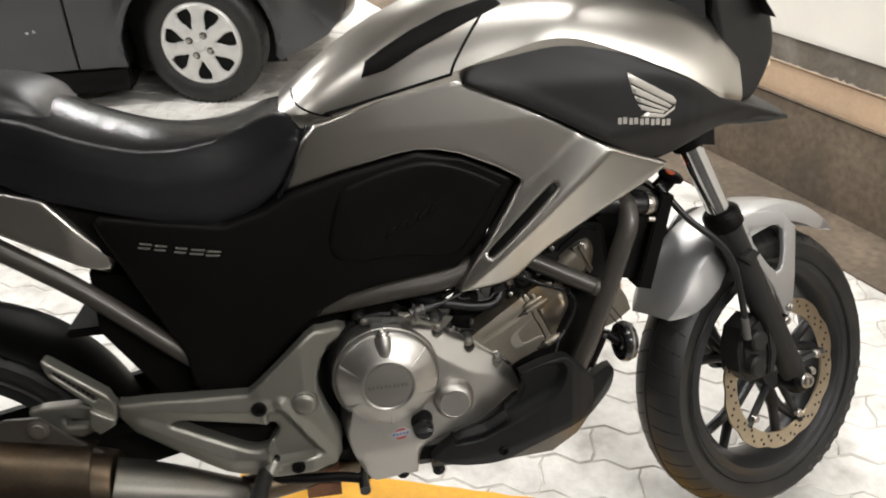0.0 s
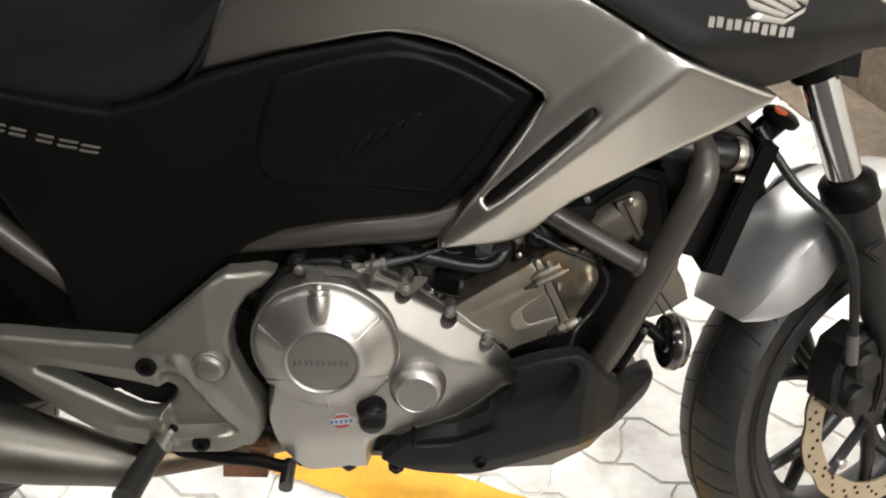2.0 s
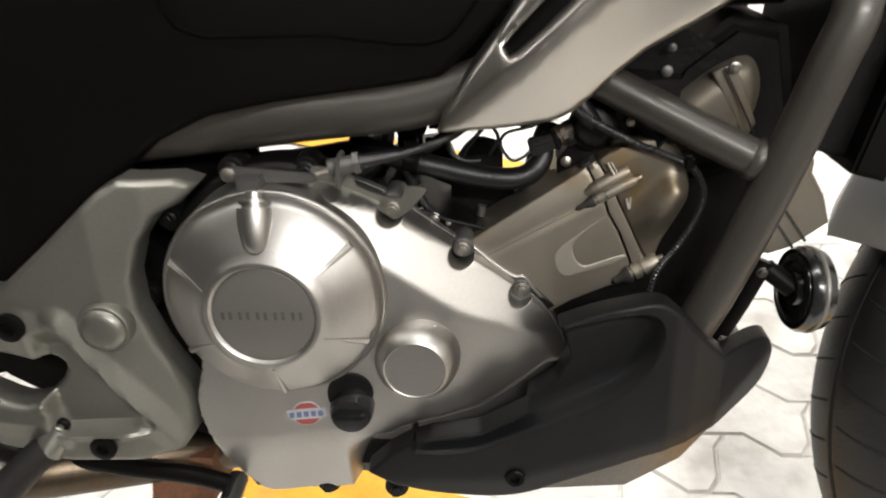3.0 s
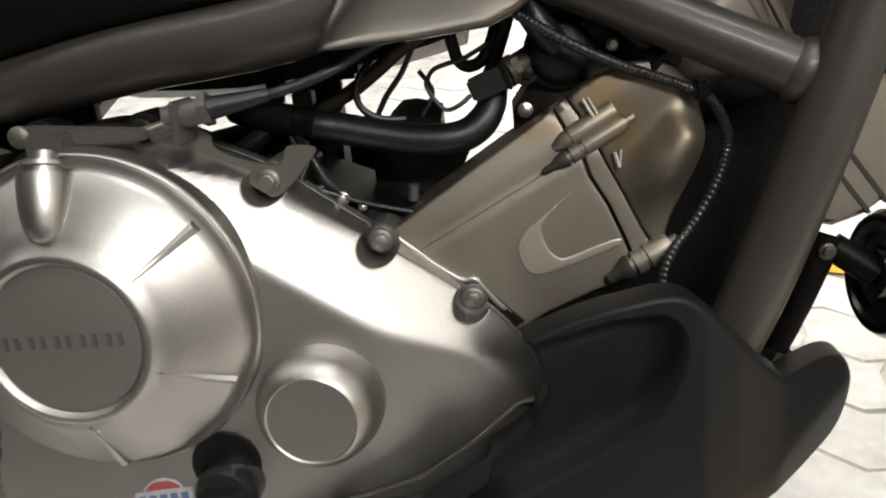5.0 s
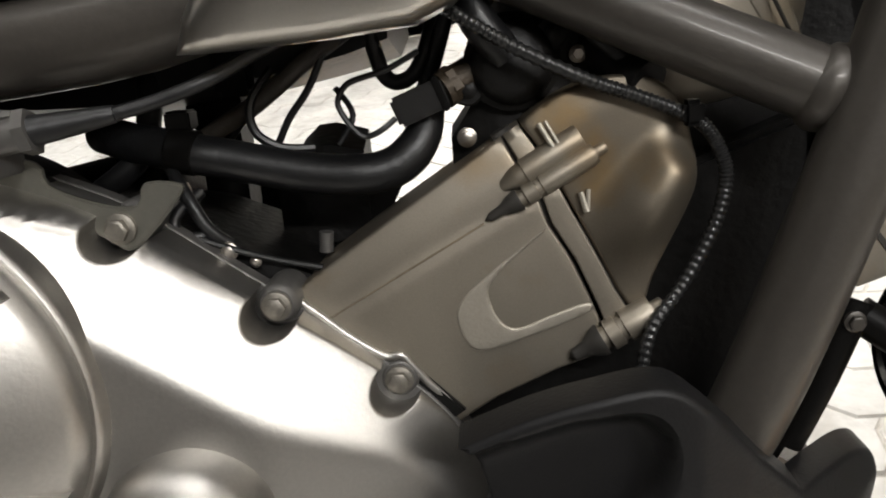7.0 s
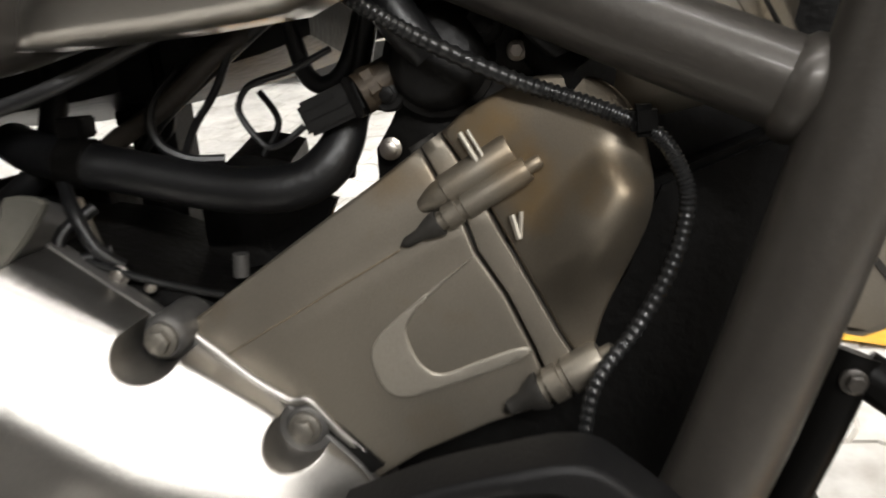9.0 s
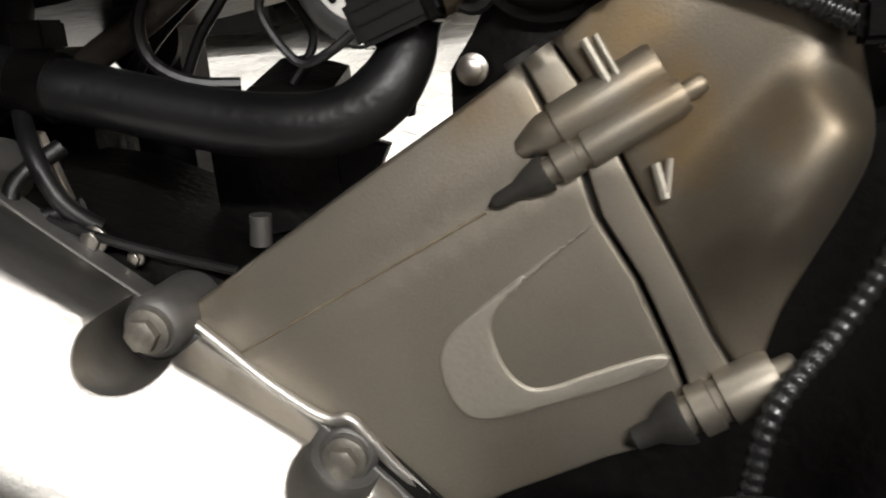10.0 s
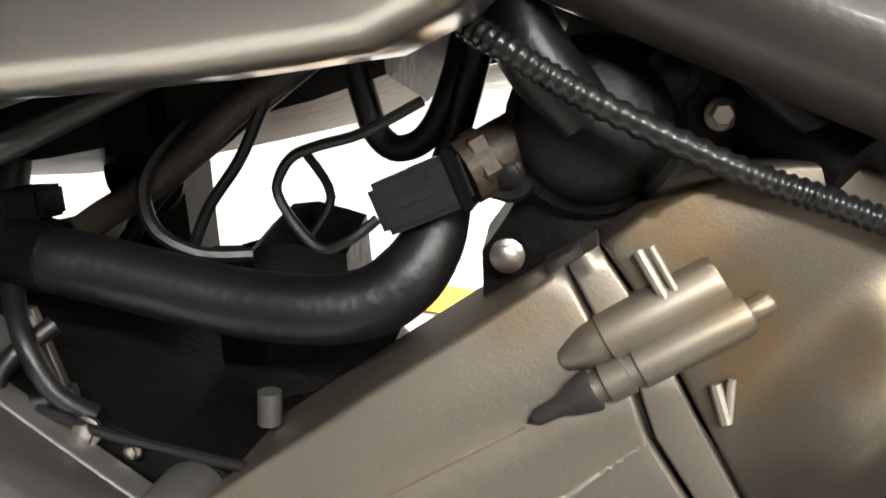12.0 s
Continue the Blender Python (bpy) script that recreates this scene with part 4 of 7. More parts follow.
block = part("cylinder_block", panel(CYL, cyl_depth, 0.004, -0.062, round_=0.0016, close=True), M_CYL, engine, "bronze-grey cast cylinder block")
JOINT = [(1.0118, 0.5768), (1.0184, 0.5810), (1.0247, 0.5717), (1.0334, 0.5557), (1.0396, 0.5423), (1.0496, 0.5223), (1.0585, 0.5031), (1.0690, 0.4850), (1.0578, 0.4752), (1.0497, 0.4985), (1.0409, 0.5197), (1.0310, 0.5370), (1.0256, 0.5548), (1.0182, 0.5645)]
part("gasket_flange", panel(JOINT, lambda x, z, e: cyl_depth(x, z, 1) - 0.0014, 0.004, -0.062, round_=0.0008, close=True), M_CYL, engine, "cast joint flange")
part("head_gasket", panel([tuple(np.array((1.040, 0.528)) + (np.array(p) - (1.040, 0.528)) * np.array((1.20, 0.985))) for p in JOINT], lambda x, z, e: cyl_depth(x, z, 1) + 0.0022, 0.004, 0.01, round_=0.0003), M_GASKET, engine, "dark head gasket")
HEAD = [(1.0193, 0.5813)] + catmull([(1.0282, 0.5883), (1.0446, 0.5957), (1.060, 0.5990), (1.078, 0.5960), (1.0900, 0.5830), (1.0950, 0.5640), (1.0945, 0.5500), (1.0905, 0.5380), (1.0830, 0.5240), (1.0755, 0.5090), (1.0712, 0.4940)], 3) + [(1.0696, 0.4860), (1.0594, 0.5036), (1.0505, 0.5228), (1.0405, 0.5428), (1.0343, 0.5562), (1.0256, 0.5722)]


def head_depth(x, z, e):
    """The head's flat flank with the rounded spark plug tunnel standing out of it."""
    y = -0.1085
    u = (x - 1.066) * 0.69 + (z - 0.535) * 0.72
    v = (z - 0.535) * 0.69 - (x - 1.066) * 0.72
    ease = min(1.0, max(0.0, (u + 0.028) / 0.040)) * min(1.0, max(0.0, (0.046 - u) / 0.018))
    h = 0.0120 * (ease * ease * (3 - 2 * ease)) * (0.5 + 0.5 * math.cos(math.pi * min(1.0, abs(v) / 0.0235)))
    top = (z - 0.497) - (x - 0.92) * 0.585
    return y - h + soft(x - 1.082, 0.006) * 0.5 + soft(top - 0.012, 0.006) * 0.22


head = part("cylinder_head", panel(HEAD, head_depth, 0.0024, -0.060, round_=0.0016, close=True), M_HEAD, engine, "bronze-grey cast cylinder head with amber stains, shade put into its colour")
COVERH = [(1.058, 0.600), (1.085, 0.655), (1.130, 0.690), (1.175, 0.680), (1.192, 0.600), (1.190, 0.520), (1.120, 0.470), (1.070, 0.482), (1.10, 0.535)]
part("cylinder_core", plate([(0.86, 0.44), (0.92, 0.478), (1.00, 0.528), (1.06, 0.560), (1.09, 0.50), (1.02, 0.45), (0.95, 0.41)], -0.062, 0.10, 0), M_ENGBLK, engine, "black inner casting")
# filler plate added to keep the gap below the head dark
part("head_filler", plate([(0.960, 0.410), (0.985, 0.4455), (1.020, 0.462), (1.060, 0.486), (1.083, 0.520), (1.098, 0.556), (1.150, 0.575), (1.160, 0.430), (1.120, 0.360), (0.980, 0.360)], -0.086, -0.040, 0.003), M_ENGBLK, engine, "black filler plate added below the cylinder head")
# black under the bronze hood: the shadow here is put into the colour
part("head_cover", plate(COVERH, -0.066, 0.09, 0.012, 3), M_ENGBLK, engine, "head cover, shade put into its black colour")
HOOD = catmull([(1.062, 0.600), (1.078, 0.620), (1.098, 0.638), (1.111, 0.648), (1.127, 0.657), (1.146, 0.662), (1.160, 0.650), (1.166, 0.630), (1.160, 0.606), (1.150, 0.592), (1.120, 0.580), (1.085, 0.578)], 3, True)


def hood_depth(x, z, e):
    return -0.080 + 0.016 * max(0.0, 1 - e / 0.020) ** 2 + soft(x - 1.135, 0.006) * 0.5


hood = part("head_hood", panel(HOOD, hood_depth, 0.004, -0.04, round_=0.003, close=True), M_CYL, engine, "bronze-grey cast cover over the cylinder head")
BANDS = [(1.111, 0.6475), (1.129, 0.6560), (1.155, 0.602), (1.146, 0.590)]
part("hood_flange", panel(BANDS, lambda x, z, e: hood_depth(x, z, 0.012) - 0.003, 0.004, 0.006, round_=0.0012), M_CYL, hood, "raised joint flange")
part("flange_joint", tube([(1.1195, -0.0835, 0.6515), (1.1345, -0.0835, 0.6250), (1.1510, -0.0790, 0.5960)], 0.0009, 6, 1), M_GASKET, hood)
part("hood_bolt", hexbolt((1.128, -0.083, 0.652), 0.0036, 0.005), M_STEEL, hood, "bright steel bolt head")
for x, z, r in ((1.077, 0.647, 0.0036), (1.080, 0.666, 0.0026)):
    part("bright_bolt", hexbolt((x, -0.070, z), r, r), M_CASE_D, bike, "dull steel bolt head")
EXC = [(1.150, 0.500), (1.166, 0.578), (1.186, 0.583), (1.195, 0.580), (1.195, 0.569), (1.207, 0.549), (1.215, 0.525), (1.186, 0.502), (1.169, 0.496)]
cover_r = part("exhaust_cover", plate(EXC, -0.106, 0.05, 0.004, 3), M_CYL, engine, "bronze-grey cover ahead of the down tube")
for k in range(2):
    part("groove", plate([(1.1640 + k * 0.0095, 0.5330 + k * 0.006), (1.1660 + k * 0.0095, 0.5345 + k * 0.006), (1.1885 + k * 0.0095, 0.5040 + k * 0.006), (1.1865 + k * 0.0095, 0.5025 + k * 0.006)], -0.1066, -0.102, 0), M_GASKET, cover_r, "dark joint line")


def stud(x, z, length, r, name):
    """A cast boss lying along the cylinder, with a pointed root coloured dark for its shade and a bolt end."""
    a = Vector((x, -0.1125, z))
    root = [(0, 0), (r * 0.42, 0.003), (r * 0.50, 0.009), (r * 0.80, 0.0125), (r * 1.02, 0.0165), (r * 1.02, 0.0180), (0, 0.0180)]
    shank = [(0, 0.0178), (r * 0.72, 0.0178), (r * 0.72, 0.0205), (r, 0.0210), (r, 0.0265), (r * 0.84, 0.0270), (r * 0.84, 0.0290), (r * 1.04, 0.0295), (r * 1.04, length - 0.003), (r * 0.9, length), (r * 0.52, length), (r * 0.52, length + 0.0045), (r * 0.4, length + 0.0055), (0, length + 0.0055)]
    boss = part(name, lathe(shank, a, UD, 24), M_CYL, engine, "cast stud boss")
    # the dark material on the root alone puts its shade into the colour
    part("stud_root", lathe(root, a, UD, 24), M_GASKET, boss, "pointed root, shade put into its dark colour")
    return boss


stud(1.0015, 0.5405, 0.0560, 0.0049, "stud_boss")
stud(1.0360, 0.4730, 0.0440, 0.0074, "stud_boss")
part("dark_boss", lathe([(0, 0), (0.0030, 0.002), (0.0052, 0.008), (0.0056, 0.010), (0.0056, 0.0130), (0.0066, 0.0134), (0.0066, 0.0405), (0.0060, 0.0420), (0.0046, 0.0422), (0.0044, 0.038), (0, 0.038)], (1.0085, -0.1080, 0.5535), (0.875, 0.02, 0.485), 32), M_CYL, engine, "round cast boss")
part("rib", tube([(1.0270, -0.1105, 0.5812), (1.0333, -0.1120, 0.5698)], 0.0013, 8, 1), M_CASTRIM, engine, "pale cast edge")
part("rib", tube([(1.0298, -0.1105, 0.5820), (1.0352, -0.1120, 0.5720)], 0.0009, 8, 1), M_CASTRIM, engine, "pale cast edge")
part("rib", tube([(1.0440, -0.1105, 0.5500), (1.0463, -0.1125, 0.5413)], 0.0014, 8, 1), M_CASTRIM, engine, "pale cast edge")
part("rib", tube([(1.0475, -0.1105, 0.5512), (1.0466, -0.1125, 0.5415)], 0.0010, 8, 1), M_CASTRIM, engine, "pale cast edge")
U_OUT = catmull([(1.0280, 0.5350), (1.0120, 0.5237), (0.9978, 0.5129), (0.9896, 0.5057), (0.9859, 0.4982), (0.9876, 0.4878), (0.9927, 0.4807), (1.0007, 0.4797), (1.0135, 0.4831), (1.0352, 0.4896), (1.0470, 0.4945), (1.0475, 0.4980), (1.0413, 0.4978), (1.0262, 0.4931), (1.0153, 0.4894), (1.0091, 0.4901), (1.0039, 0.4961), (1.0012, 0.5046), (1.0014, 0.5095), (1.0056, 0.5151), (1.0150, 0.5236), (1.0270, 0.5330)], 3, True)
part("cast_rim", panel(U_OUT, lambda x, z, e: cyl_depth(x, z, 1) - 0.0009, 0.0022, 0.004, round_=0.0012), M_CASTRIM, block, "flat cast rim")

part("mould_seam", tube([(x, cyl_depth(x, 0.4962 + (x - 0.92) * 0.527, 1) - 0.0003, 0.4962 + (x - 0.92) * 0.527) for x in np.linspace(0.9245, 1.001, 12)], 0.00055, 6, 1), M_SEAM, block, "brownish mould seam")

# belly pan
CREASE = catmull([(0.868, 0.341), (0.895, 0.342), (0.922, 0.346), (0.970, 0.366), (1.017, 0.390), (1.044, 0.407), (1.061, 0.426), (1.070, 0.446), (1.0715, 0.461), (1.066, 0.4730), (1.054, 0.4785), (1.028, 0.4765), (0.991, 0.4655)], 4)
BELLY = [(0.823, 0.322), (0.843, 0.341), (0.861, 0.352), (0.880, 0.3585), (0.922, 0.3640), (0.970, 0.3910), (0.988, 0.4050), (0.998, 0.4270), (0.993, 0.4490)] + \
    catmull([(0.986, 0.4665), (1.014, 0.4775), (1.040, 0.4840), (1.063, 0.4865), (1.077, 0.4800), (1.0985, 0.4570), (1.117, 0.4355)], 3) + \
    catmull([(1.130, 0.4210), (1.145, 0.4190), (1.170, 0.4130), (1.189, 0.4010), (1.1985, 0.3800), (1.1980, 0.3560), (1.186, 0.3420), (1.150, 0.3400), (1.102, 0.3420), (1.062, 0.3330), (0.998, 0.3070), (0.967, 0.2930), (0.930, 0.2880), (0.880, 0.2950), (0.845, 0.3080)], 3)
SCOOP = [tuple(p) for p in CREASE] + [(0.975, 0.464), (0.980, 0.420), (0.960, 0.380), (0.920, 0.358), (0.862, 0.3530)]


CREASE_LINE = np.array(CREASE)


def crease_gap(x, z):
    """Distance from the crease of the hollow."""
    a, b = CREASE_LINE[:-1], CREASE_LINE[1:]
    d = b - a
    t = np.clip(((x - a[:, 0]) * d[:, 0] + (z - a[:, 1]) * d[:, 1]) / np.maximum((d * d).sum(1), 1e-12), 0, 1)
    return float(np.hypot(x - a[:, 0] - t * d[:, 0], z - a[:, 1] - t * d[:, 1]).min())


def in_scoop(x, z):
    odd = False
    for (ax, az), (bx, bz) in zip(SCOOP, SCOOP[1:] + SCOOP[:1]):
        if (az > z) != (bz > z) and x < (bx - ax) * (z - az) / (bz - az) + ax:
            odd = not odd
    return odd


def inner_line(gap):
    """The crease, or a line that follows it inside the hollow."""
    q = CREASE_LINE
    t = np.gradient(q, axis=0)
    t /= np.linalg.norm(t, axis=1)[:, None]
    n = np.column_stack((-t[:, 1], t[:, 0])) * gap
    return [tuple(p) for p in (q + n)[2:-2]]


def belly_skin(x, z):
    y = lerp_table([(0.82, -0.186), (0.95, -0.182), (1.04, -0.182), (1.08, -0.1780), (1.10, -0.1700), (1.13, -0.1480), (1.20, -0.072)], x)
    low = lerp_table([(0.8, 0.31), (0.95, 0.315), (1.05, 0.348), (1.20, 0.385)], x)
    return y + soft(low - z, 0.006) * 0.30


def belly_depth(x, z, e):
    y = belly_skin(x, z)
    if in_scoop(x, z):
        g = crease_gap(x, z)
        y += 0.021 * (1 - math.exp(-(g / 0.0075) ** 1.6))
    return y


belly = part("belly_pan", panel(BELLY, belly_depth, 0.0030, 0.02, round_=0.0030, lines=[inner_line(k) for k in (0.0, 0.0022, 0.0045, 0.0075)]), M_BELLY, bike, "dark grey plastic belly pan")
mirrored(belly)

part("belly_floor", loft([(0.83, [(0, 0.262), (-0.14, 0.275), (-0.14, 0.285), (0, 0.275)]), (0.96, [(0, 0.240), (-0.140, 0.268), (-0.140, 0.280), (0, 0.26)]), (1.06, [(0, 0.236), (-0.120, 0.258), (-0.140, 0.320), (0, 0.30)]), (1.11, [(0, 0.262), (-0.118, 0.290), (-0.132, 0.330), (0, 0.32)]), (1.190, [(0, 0.345), (-0.075, 0.355), (-0.075, 0.365), (0, 0.36)])]), M_UNDER, bike, "lighter underside of the belly pan")
part("belly_step", panel([(0.868, 0.3470), (0.884, 0.3545), (0.905, 0.3580), (0.920, 0.3590), (0.918, 0.3485), (0.885, 0.3440)], lambda x, z, e: -0.1725, 0.006, 0.004, round_=0.0015), M_BELLY, belly, "sunken step of the belly pan")
part("belly_bolt", capbolt((0.9525, -0.1795, 0.3165), 0.009, 0.006), M_BLACK, belly, "black socket bolt")

# footrest bracket plate with its rear truss
BRACKET = [(0.530, 0.501), (0.544, 0.511), (0.580, 0.541), (0.629, 0.584), (0.646, 0.593), (0.684, 0.587), (0.697, 0.579), (0.684, 0.566), (0.667, 0.559), (0.652, 0.538), (0.643, 0.509), (0.643, 0.480), (0.653, 0.445), (0.667, 0.409), (0.673, 0.391), (0.670, 0.355), (0.656, 0.338), (0.627, 0.334), (0.564, 0.337), (0.547, 0.340),
           (0.532, 0.347), (0.505, 0.352), (0.478, 0.361), (0.398, 0.413), (0.345, 0.450), (0.324, 0.480), (0.326, 0.505), (0.380, 0.506), (0.460, 0.504)]
HOLE = catmull([(0.403, 0.461), (0.433, 0.465), (0.491, 0.454), (0.556, 0.440), (0.570, 0.424), (0.547, 0.399), (0.516, 0.400), (0.465, 0.427), (0.423, 0.449)], 3, True)


RIDGES = [  # cast ridges: from x, z to x, z, height, reach
    (0.338, 0.498, 0.401, 0.489, 0.0060, 0.022), (0.401, 0.489, 0.552, 0.470, 0.0060, 0.022), (0.355, 0.468, 0.434, 0.419, 0.0060, 0.020), (0.434, 0.419, 0.491, 0.385, 0.0060, 0.020), (0.491, 0.385, 0.545, 0.380, 0.0050, 0.020),
    (0.580, 0.476, 0.660, 0.344, 0.0070, 0.016), (0.567, 0.367, 0.634, 0.365, 0.0060, 0.0055), (0.551, 0.402, 0.563, 0.358, 0.0060, 0.0060)]


def bracket_depth(x, z, e):
    y = lerp_table([(0.31, -0.178), (0.45, -0.194), (0.55, -0.198), (0.62, -0.192), (0.66, -0.177), (0.70, -0.152)], x)
    rise = 0.0
    for ax, az, bx, bz, height, reach in RIDGES:
        u = min(1.0, max(0.0, ((x - ax) * (bx - ax) + (z - az) * (bz - az)) / ((bx - ax) ** 2 + (bz - az) ** 2)))
        d = math.hypot(x - ax - u * (bx - ax), z - az - u * (bz - az))
        rise = max(rise, height * max(0.0, 1 - soft(d, 0.0008) / reach))
    y -= rise
    left = (0.580 - x) * 0.855 + (0.476 - z) * 0.518
    y += 0.013 * min(1, max(0, left / 0.012)) * min(1, max(0, (z - 0.368) / 0.004)) * min(1, max(0, (x - 0.553) / 0.006)) * min(1, max(0, (0.470 - z) / 0.02))
    return y


bracket = part("footrest_bracket", panel(BRACKET, bracket_depth, 0.0028, 0.022, holes=[HOLE], round_=0.006), M_BRACKET, bike, "satin silver cast footrest bracket")
for x, z, r in [(0.5460, 0.4770, 0.0125), (0.5950, 0.3530, 0.0115), (0.5600, 0.3730, 0.0065)]:
    part("bracket_bolt", capbolt((x, bracket_depth(x, z, 1), z), r, 0.005), M_BLACK, bracket, "black socket bolt")
part("pivot_cap", lathe([(0.0225, 0.178), (0.0225, 0.194), (0.0205, 0.197), (0.0185, 0.197), (0.0165, 0.2005), (0.012, 0.2025), (0, 0.2030)], (0.6185, 0, 0.4710), (0, -1, 0), 36), M_BRACKET, bracket, "round pivot cap")

# backing added so that the bracket's opening shows black
part("pivot_plate", plate(catmull([(0.385, 0.462), (0.44, 0.478), (0.60, 0.478), (0.615, 0.42), (0.58, 0.365), (0.50, 0.362), (0.43, 0.42)], 3, True), -0.125, -0.085, 0.004), M_ENGBLK, bike, "black backing plate added over the swingarm pivot")
part("pivot_nut", hexbolt((0.528, -0.125, 0.425), 0.013, 0.010), M_ENGBLK, bike, "black pivot nut")

# ---- engine bay: hoses, cables, connectors behind the frame tube ----
# clutch release arm, its cable and bracket
arm = part("clutch_arm", plate([(0.726, 0.586), (0.738, 0.5840), (0.790, 0.5835), (0.797, 0.5850), (0.796, 0.5905), (0.735, 0.5965), (0.728, 0.596)], -0.1640, -0.1595, 0.0012), M_CASE_D, engine, "steel clutch release arm")
part("arm_pivot", lathe([(0.0055, 0), (0.0060, 0.002), (0.0060, 0.005), (0.004, 0.0065), (0, 0.0065)], (0.728, -0.160, 0.591), (0, -1, 0), 18), M_BOLT, arm)
REL_TIP = (0.7560, -0.2070, 0.5415)
REL = (Vector((0.7545, -0.1900, 0.5790)) - Vector(REL_TIP)).normalized()
part("release_shaft", lathe([(0, 0), (0.0040, 0.0008), (0.0075, 0.0035), (0.0100, 0.0090), (0.0122, 0.0190), (0.0132, 0.0300), (0.0132, 0.0355), (0.0095, 0.0362), (0.0095, 0.0392), (0.0120, 0.0396), (0.0120, 0.0418), (0.0062, 0.0425), (0.0062, 0.0480), (0, 0.0480)], REL_TIP, REL, 32), M_CASE, clutch, "bullet-shaped silver release housing")
part("spring_clip", box(0.7375, 0.7570, -0.178, -0.158, 0.5790, 0.5925, 0.002), M_CASE_D, arm)
part("cable_inner", tube([(0.788, -0.160, 0.5880), (0.815, -0.157, 0.5945)], 0.0016, 8, 1), M_STEEL, arm)
adj = part("cable_adjuster", tube([(0.806, -0.157, 0.5935), (0.828, -0.154, 0.5970)], 0.0070, 12, 1), M_CASE_D, bike, "dull steel clutch cable adjuster")
part("lock_nut", tube([(0.8255, -0.1545, 0.5966), (0.8300, -0.154, 0.5973)], 0.0094, 6, 1), M_CASE_D, adj)
part("rubber_boot", tube([(0.828, -0.154, 0.5970), (0.845, -0.150, 0.5990), (0.860, -0.147, 0.6010)], lambda u: 0.0066 - 0.003 * u, 12, 3), M_HOSE, adj)
part("clutch_cable", tube([(0.860, -0.147, 0.601), (0.876, -0.143, 0.6045), (0.896, -0.138, 0.6110), (0.920, -0.122, 0.6235), (0.965, -0.100, 0.645), (1.03, -0.08, 0.69)], 0.0030, 10), M_HOSE, bike, "black clutch cable")
BKT = [(0.790, 0.590), (0.8195, 0.5835), (0.8240, 0.5735), (0.8450, 0.5645), (0.8595, 0.5630), (0.8640, 0.5720), (0.8790, 0.5705), (0.8765, 0.5640), (0.8630, 0.5500), (0.8530, 0.5440), (0.8435, 0.5500), (0.8180, 0.5650), (0.7900, 0.5790)]
part("cable_bracket", plate(catmull(BKT, 3, True), -0.1415, -0.1385, 0.0008), M_BRACKET, engine, "bent grey steel cable bracket")
part("flange_bolt", hexbolt((0.8516, -0.1415, 0.5540), 0.0050, 0.0070), M_BOLT, engine, "steel flange bolt")
part("bracket_tab", box(0.8120, 0.8160, -0.166, -0.139, 0.580, 0.603, 0.001), M_CASE_D, engine)

# coolant hose with its band
part("coolant_hose", tube([(0.812, -0.060, 0.586), (0.835, -0.080, 0.5830), (0.860, -0.092, 0.5790), (0.8853, -0.092, 0.5728), (0.920, -0.092, 0.5645), (0.9450, -0.092, 0.5618), (0.9600, -0.090, 0.5635), (0.9700, -0.087, 0.5700), (0.9760, -0.083, 0.5790), (0.9790, -0.076, 0.5900), (0.9860, -0.066, 0.6000)], lambda u: 0.0096 - 0.0030 * max(0.0, (u - 0.70) / 0.30), 18), M_HOSE, bike, "black rubber coolant hose")
band = part("hose_band", lathe([(0.0098, -0.007), (0.0108, -0.006), (0.0108, 0.006), (0.0098, 0.007)], (0.8640, -0.0920, 0.5782), (0.97, -0.02, -0.22), 22), M_BLACK, bike, "black hose band")
part("band_tab", box(0.858, 0.870, -0.096, -0.084, 0.588, 0.597, 0.001), M_BLACK, band)

# wires and straps crossing the gap
part("harness", tube([(0.985, -0.060, 0.655), (0.928, -0.080, 0.6185), (0.9120, -0.080, 0.6070), (0.8935, -0.080, 0.5945), (0.8735, -0.080, 0.5840), (0.850, -0.070, 0.570)], 0.0046, 12), M_STRAP, bike, "brownish taped wiring harness")
part("harness", tube([(0.960, -0.085, 0.635), (0.920, -0.070, 0.612), (0.885, -0.060, 0.590), (0.862, -0.055, 0.565)], 0.0030, 10), M_HOSE, bike, "black wiring harness")
part("thin_wire", tube([(0.9643, -0.095, 0.5866), (0.9573, -0.097, 0.5817), (0.9496, -0.097, 0.5796), (0.9434, -0.097, 0.5856), (0.9392, -0.097, 0.5937), (0.9402, -0.097, 0.5987), (0.9444, -0.097, 0.6035), (0.9520, -0.097, 0.6059), (0.9623, -0.096, 0.6083), (0.9760, -0.088, 0.6150)], 0.0014, 8), M_HOSE, bike, "thin black wire loop")
conn = part("sensor_plug", box(-0.0125, 0.0125, -0.007, 0.007, -0.0070, 0.0070, 0.0016), M_GLOSS, bike, "black sensor plug")
conn.matrix_local = Matrix.Translation((0.9757, -0.0900, 0.5926)) @ Matrix.Rotation(radians(-20), 4, "Y")
part("plug_rib", box(-0.0105, 0.008, -0.0084, -0.0065, -0.0012, 0.0012, 0.0004), M_GLOSS, conn)
part("plug_rib", box(-0.0105, 0.004, -0.0080, -0.0065, 0.0028, 0.0046, 0.0004), M_GLOSS, conn)
part("plug_collar", box(0.0085, 0.0118, -0.0082, 0.0082, -0.0082, 0.0082, 0.0008), M_BLACK, conn)
part("temperature_sensor", tube([(0.986, -0.089, 0.5965), (1.002, -0.082, 0.6045)], 0.0085, 16, 1), M_BRASS, bike, "tarnished brass temperature sensor")
part("hose", tube([(0.992, -0.070, 0.640), (0.986, -0.066, 0.622), (0.9800, -0.060, 0.606), (0.9730, -0.056, 0.590), (0.966, -0.050, 0.560)], 0.0042, 12), M_HOSE, bike, "black rubber hose")
